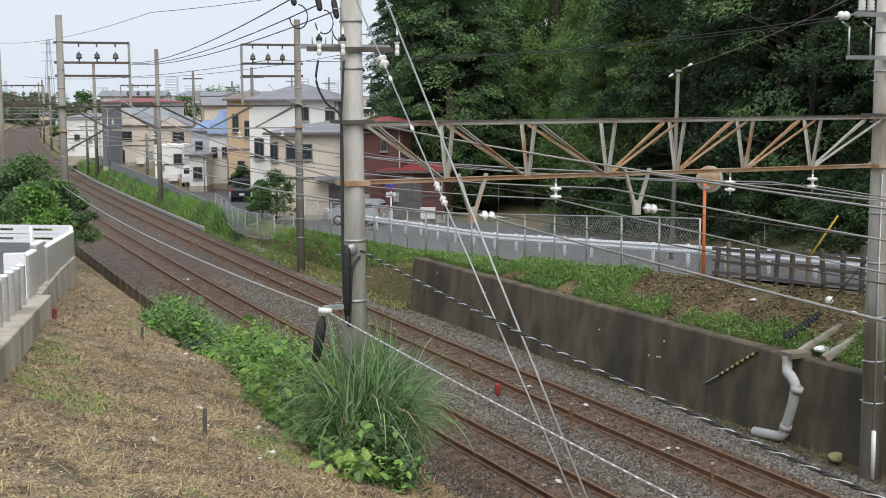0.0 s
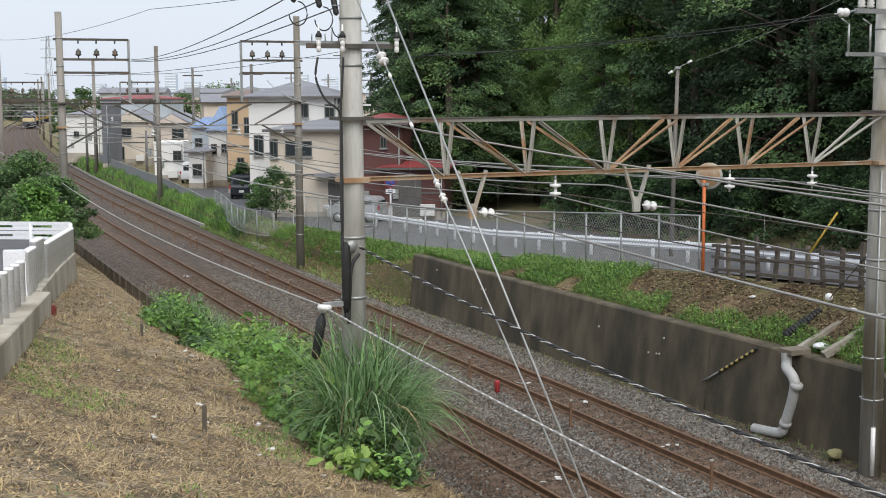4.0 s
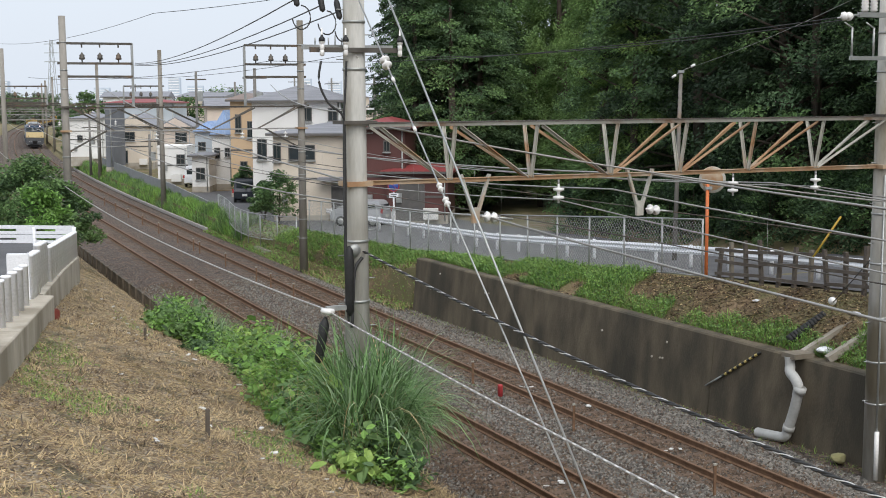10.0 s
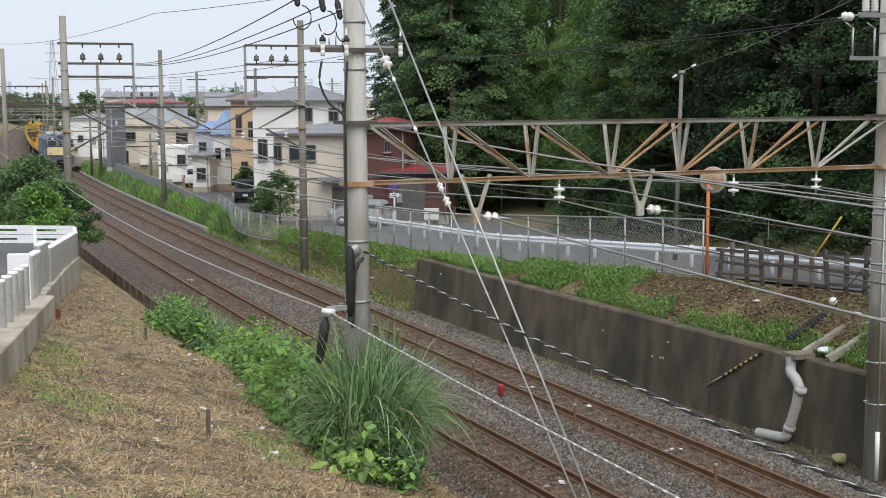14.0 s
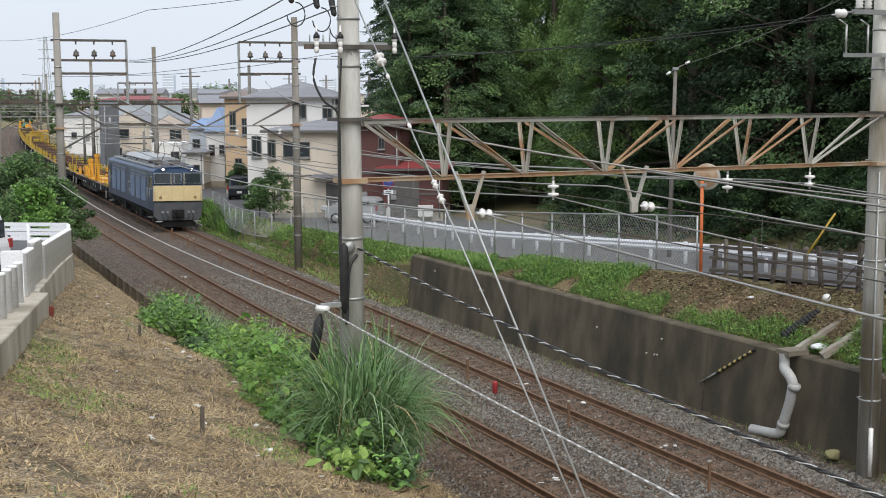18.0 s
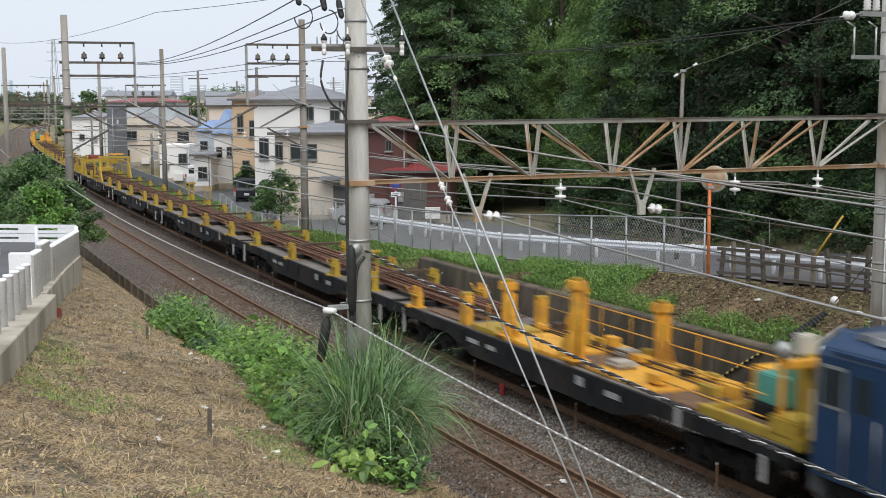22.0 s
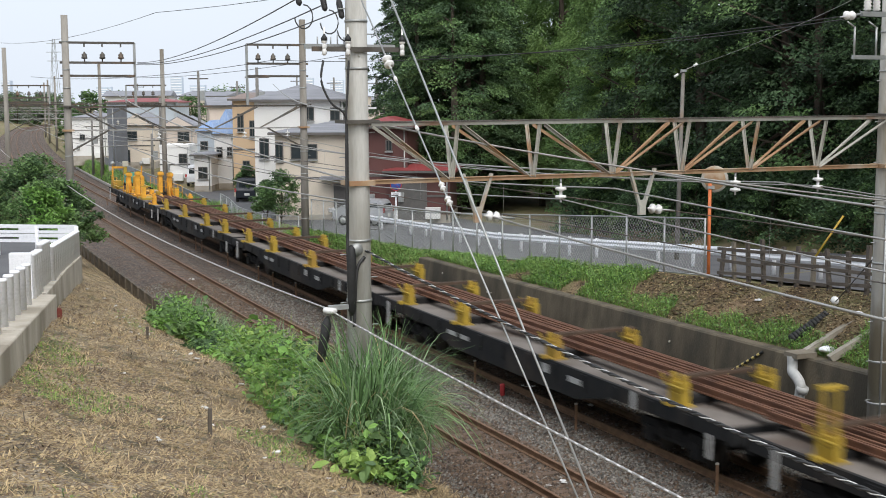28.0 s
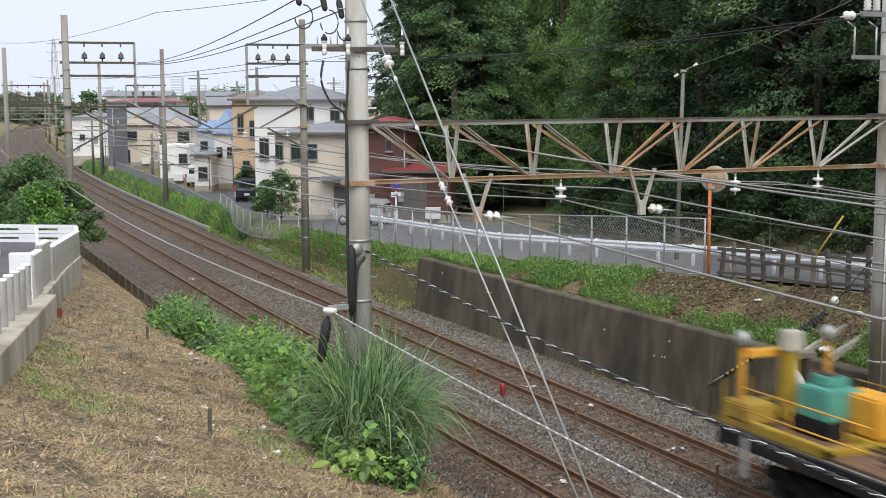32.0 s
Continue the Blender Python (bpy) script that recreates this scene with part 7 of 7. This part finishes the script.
def build_machine_wagon(i, L, flip):
    """End wagon with lifting posts and a power unit; built with its outer end at y = 0."""
    g = thing("machine_wagon", "black flat wagon with orange-yellow handling machinery and railings", "rail wagon", group="rail wagons")
    wagon_frame(g, L)
    Y = (lambda y: L - y) if flip else (lambda y: y)

    def bx(name, x0, x1, y0, y1, z0, z1, material, label="", bevel=.02):
        a, b = sorted((Y(y0), Y(y1)))
        return boxpart(name, (x0, x1, a, b, z0, z1), M[material], g, label, bevel)
    bx("wood_mat", -1.15, 1.2, 3.3, 5.0, 1.102, 1.15, "deckwood", "brown timber decking")
    bx("deck_plate", -1.1, 1.25, 5.0, 8.0, 1.102, 1.19, "deepyellow", "orange-yellow deck plate")
    bx("wood_mat", -1.1, 1.2, 8.05, 9.4, 1.102, 1.15, "deckwood", "brown timber decking")
    bx("wood_mat", -1.1, 1.2, 15.4, 17.6, 1.102, 1.15, "deckwood", "rust-brown timber decking")
    bx("deck_plate", -1.2, .28, 9.5, 12.4, 1.102, 1.2, "deepyellow")
    bx("deck_plate", .3, 1.2, 9.5, 13.4, 1.102, 1.22, "deepyellow")
    bx("deck_plate", -1.2, .2, 12.6, 14.3, 1.102, 1.24, "yellow")
    bx("grey_bag", -.7, -.1, 7.2, 7.9, 1.19, 1.36, "concrete", "grey cover", .07)
    bx("grey_bag", .3, .8, 8.4, 9.1, 1.15, 1.36, "concrete", "grey cover", .07)

    def lifting_post(x, y, h, sg, material="deepyellow"):
        z1 = 1.1 + h
        p = bx("lifting_post", x - .13, x + .13, y - .11, y + .11, 1.1, z1, material, "orange lifting post", .015)
        for dx in (-.15, .15):
            a, b = sorted((Y(y - .17), Y(y - .09)))
            boxpart("channel", (x + dx - .035, x + dx + .035, a, b, 1.12, z1 - .1), M[material], p, "", .008)
        a, b = sorted((Y(y - .2), Y(y + .2)))
        boxpart("post_head", (x - .2, x + .2, a, b, z1 - .02, z1 + .2), M[material], p, "", .025)
        boxpart("head_cap", (x - .12, x + .12, a + .08, b - .08, z1 + .2, z1 + .27), M["yellow2"], p, "", .01)
        for dx in (-.1, .1):
            bm = bmesh.new()
            fan = [(0, 1.12), (.55, 1.12), (.55, 1.3), (.42, 1.55), (.25, 1.75), (0, 1.85)]
            v0 = [bm.verts.new((x + dx - .012, Y(y + .1 + sg * q), z)) for q, z in fan]
            v1 = [bm.verts.new((x + dx + .012, Y(y + .1 + sg * q), z)) for q, z in fan]
            for i_ in range(6):
                bm.faces.new((v0[i_], v0[(i_ + 1) % 6], v1[(i_ + 1) % 6], v1[i_]))
            bm.faces.new(v0)
            bm.faces.new(v1[::-1])
            part("gusset", bm, M[material], p, "orange gusset plate")
        a, b = sorted((Y(y - .3), Y(y + .3)))
        boxpart("foot_plate", (x - .25, x + .25, a, b, 1.2, 1.235), M[material], p, "", .005)
        rodpart("hose", (x + .17, Y(y + .13), 1.2), (x + .14, Y(y + .13), z1 - .1), .014, M["black"], p)
        rodpart("cylinder", (x - .05, Y(y - .2), 1.3), (x - .05, Y(y - .2), z1 - .3), .035, M["yellow2"], p, "ram")
    for x, y, h, sg in (((.98, 8.0, 1.3, -1), (-1.0, 8.7, 1.85, 1), (-1.0, 12.4, 1.35, -1), (.98, 12.0, 1.2, 1)) if not flip else ((-1.0, 7.35, 1.2, 1), (.98, 8.4, 1.3, -1), (-1.0, 11.1, 1.45, -1), (.98, 11.9, 1.4, 1))):
        lifting_post(x, y, h, sg)
    for x, y, h in ((-1.05, 14.9, .85), (.98, 14.2, .75), (.2, 10.6, .35)) if not flip else ((-1.05, 13.7, .8), (.98, 14.2, .7), (.1, 10.0, .35)):
        lp = bx("low_post", x - .13, x + .13, y - .2, y + .2, 1.1, 1.1 + h, "deepyellow", "", .02)
        a, b = sorted((Y(y - .12), Y(y + .12)))
        boxpart("post_cap", (x - .17, x + .17, a, b, 1.1 + h, 1.18 + h), M["yellow"], lp, "", .01)
    rng = random.Random(700 + i)
    for k in range(16):
        x, y = rng.uniform(-1.0, 1.0), rng.uniform(3.6, 13.8)
        w, d_ = rng.uniform(.05, .22), rng.uniform(.08, .3)
        bx("fitting", x - w, x + w, y - d_, y + d_, 1.24, 1.24 + rng.uniform(.06, .3), rng.choice(("yellow", "yellow2", "deepyellow", "underframe", "cargobar")), "", .012)
    for k in range(4):
        x = rng.uniform(-.8, .6)
        rodpart("hydraulic_pipe", (x, Y(3.4), 1.22 + .03 * k), (x + rng.uniform(-.2, .2), Y(13.5), 1.22 + .03 * k), .022, M["cargobar"], g)
    for k in range(9):
        y = 2.4 + k * 1.5
        for x in (-1.32, 1.32):
            if 4.9 < y < 5.6:
                continue
            a = Y(y)
            rodpart("railing_post", (x, a, 1.1), (x, a, 2.0), .018, M["deepyellow"], g)
    for z in (1.55, 1.98):
        for x in (1.32,):
            rodpart("handrail", (x, Y(1.2), z), (x, Y(14.4), z), .018, M["deepyellow"], g)
        rodpart("handrail", (-1.32, Y(1.0), z), (-1.32, Y(4.5), z), .018, M["deepyellow"], g)
    # power unit and cab frame at the outer end
    bx("generator", .05, .75, 2.0, 3.2, 1.3, 2.05, "deepyellow", "yellow power unit", .05)
    bx("tank", -.45, .35, 1.5, 2.4, 1.5, 2.1, "teal", "teal cabinet", .03)
    bx("tank_neck", -.2, .3, 1.6, 2.1, 2.1, 2.28, "teal", "", .02)
    bx("engine_block", -.5, .4, 1.4, 2.5, 1.17, 1.5, "underframe", "dark engine block", .03)
    bx("tank_lid", -.1, .2, 1.7, 2.0, 2.28, 2.33, "darksteel")
    bx("wood_mat", -1.1, 1.1, .3, 3.3, 1.102, 1.17, "deckwood", "brown timber decking")
    for x0, x1 in ((-1.2, -1.02), (1.02, 1.2), (-.1, .08)):
        bx("frame", x0, x1, .25, 3.3, 1.1, 1.3, "yellow", "yellow base frame")
    bx("frame", -1.2, 1.2, .1, .26, 1.05, 1.3, "yellow", "yellow end beam")
    bx("frame", -1.2, 1.2, 3.1, 3.3, 1.1, 1.28, "yellow", "yellow cross beam")
    for x in (-1.15, -.5, .3, 1.1):
        bx("end_post", x - .025, x + .025, .12, .18, 1.3, 2.0, "yellow")
    bx("end_box", -1.2, -.5, .2, 1.0, 1.2, 1.6, "yellow", "", .04)
    bx("mast", -.42, -.18, .9, 1.2, 1.3, 2.7, "yellow")
    bx("control_panel", -.5, -.1, .95, 1.25, 2.65, 3.05, "paleboard", "pale control panel", .03)
    bx("boom", -1.1, -.2, .6, .85, 2.5, 2.65, "deepyellow", "orange boom")
    for x in (-1.15, .95):
        bm = bmesh.new()
        lathe_in(bm, [(.04, 0), (.13, .03), (.15, .2), (.1, .3), (.03, .33)], (x, Y(.7), 2.7), 14)
        part("work_lamp", bm, M["galv"], g, "grey work lamp", True)
        bx("lamp_post", x - .05, x + .05, .65, .75, 1.1, 2.7, "deepyellow")
    rodpart("inner_rail", (-1.15, Y(.2), 1.5), (1.1, Y(.2), 1.5), .03, M["yellow"], g)
    # near the inner end the rails begin
    a, b = sorted((Y(15.2), Y(L + .02)))
    cargo(g, a, b, 50 + i)
    for y in (18.0,) if flip else (18.4,):
        for x in (-1.12, 1.12):
            stanchion(g, x, Y(y), .65, "deepyellow")
        boxpart("bolster", (-1.0, 1.25, Y(y) - .14, Y(y) + .14, 1.1, 1.27), M["underframe"], g)
    lift_body(g)
    return g


M["deckwood"] = mat("brown_decking", (.20, .115, .065), (.13, .075, .045), 2, .9, .2, 0, 20, (.10, .07, .05), stretch=(6, 1, 1))
M["wagonmark"] = mat("faded_white", (.46, .46, .45), (.36, .36, .355), 3, .7, 0, 0, 20)
M["yellow2"] = mat("yellow_shade", (.36, .25, .03), (.3, .2, .03), 3, .7, 0, 0, 20)
M["cargobar"] = mat("dark_bar", (.12, .08, .055), (.08, .055, .04), 3, .8, .1, .2, 20)
M["paleboard"] = mat("pale_board", (.52, .50, .42), (.46, .44, .37), 3, .6, 0, 0, 20)
TRAIN = []
loco, LOCO_L = build_loco()
TRAIN.append((loco, 0.0, LOCO_L))
back_ = 18.1
for i_ in range(10):
    wl_ = 19.97 if i_ == 0 else 19.63
    ob_ = build_machine_wagon(i_, wl_, i_ == 9) if i_ in (0, 9) else build_wagon(i_, wl_)
    TRAIN.append((ob_, back_, wl_))
    back_ += wl_
road_car = build_car("white car driving on the side road", pose(-20, 43, 2.75, 0, 0, 60), M["whitecar"], 3.4, 1.48, 1.75)


def run(t):
    """Metres that the train has gone at t seconds; it gathers a little speed."""
    return SPEED * t if t > 21 else SPEED * 21 - 18.85 * (21 - t) - .3 * (1 - math.exp((t - 21) * 1.6))


def motions():
    times = [x * .5 for x in range(65)]
    for ob, back, length in TRAIN:
        rows = []
        for t in times:
            s = S21 - run(t) + run(21) + back
            a, b = at(s + length * .15), at(s + length * .85)
            u = (b - a).normalized()
            o = a - u * length * .15
            rows.append((t, pose(o.x, o.y, o.z, 0, 0, math.degrees(math.atan2(-u.x, u.y))) @ pose(0, 0, .01, 0, 1.2, 0)))
        walk(ob, rows)
    # the car comes into view behind the barrier and drives off again
    rows = [(0, -40, 33, 78), (16, -24, 35, 78), (17.0, -13.14, 36, 78), (17.3, -12.58, 36, 78), (17.6, -12.46, 36, 78), (17.9, -12.3, 36, 78), (18.2, -12.33, 36, 78), (18.5, -12.31, 36, 78), (18.8, -12.36, 36, 78), (19.1, -12.42, 36, 78), (19.4, -12.54, 36, 78), (19.7, -12.92, 36, 78), (21, -20, 35.5, 78), (32, -45, 32, 78)]
    walk(road_car, [(t, pose(x, y, 2.87, 0, 0, r)) for t, x, y, r in rows])


motions()
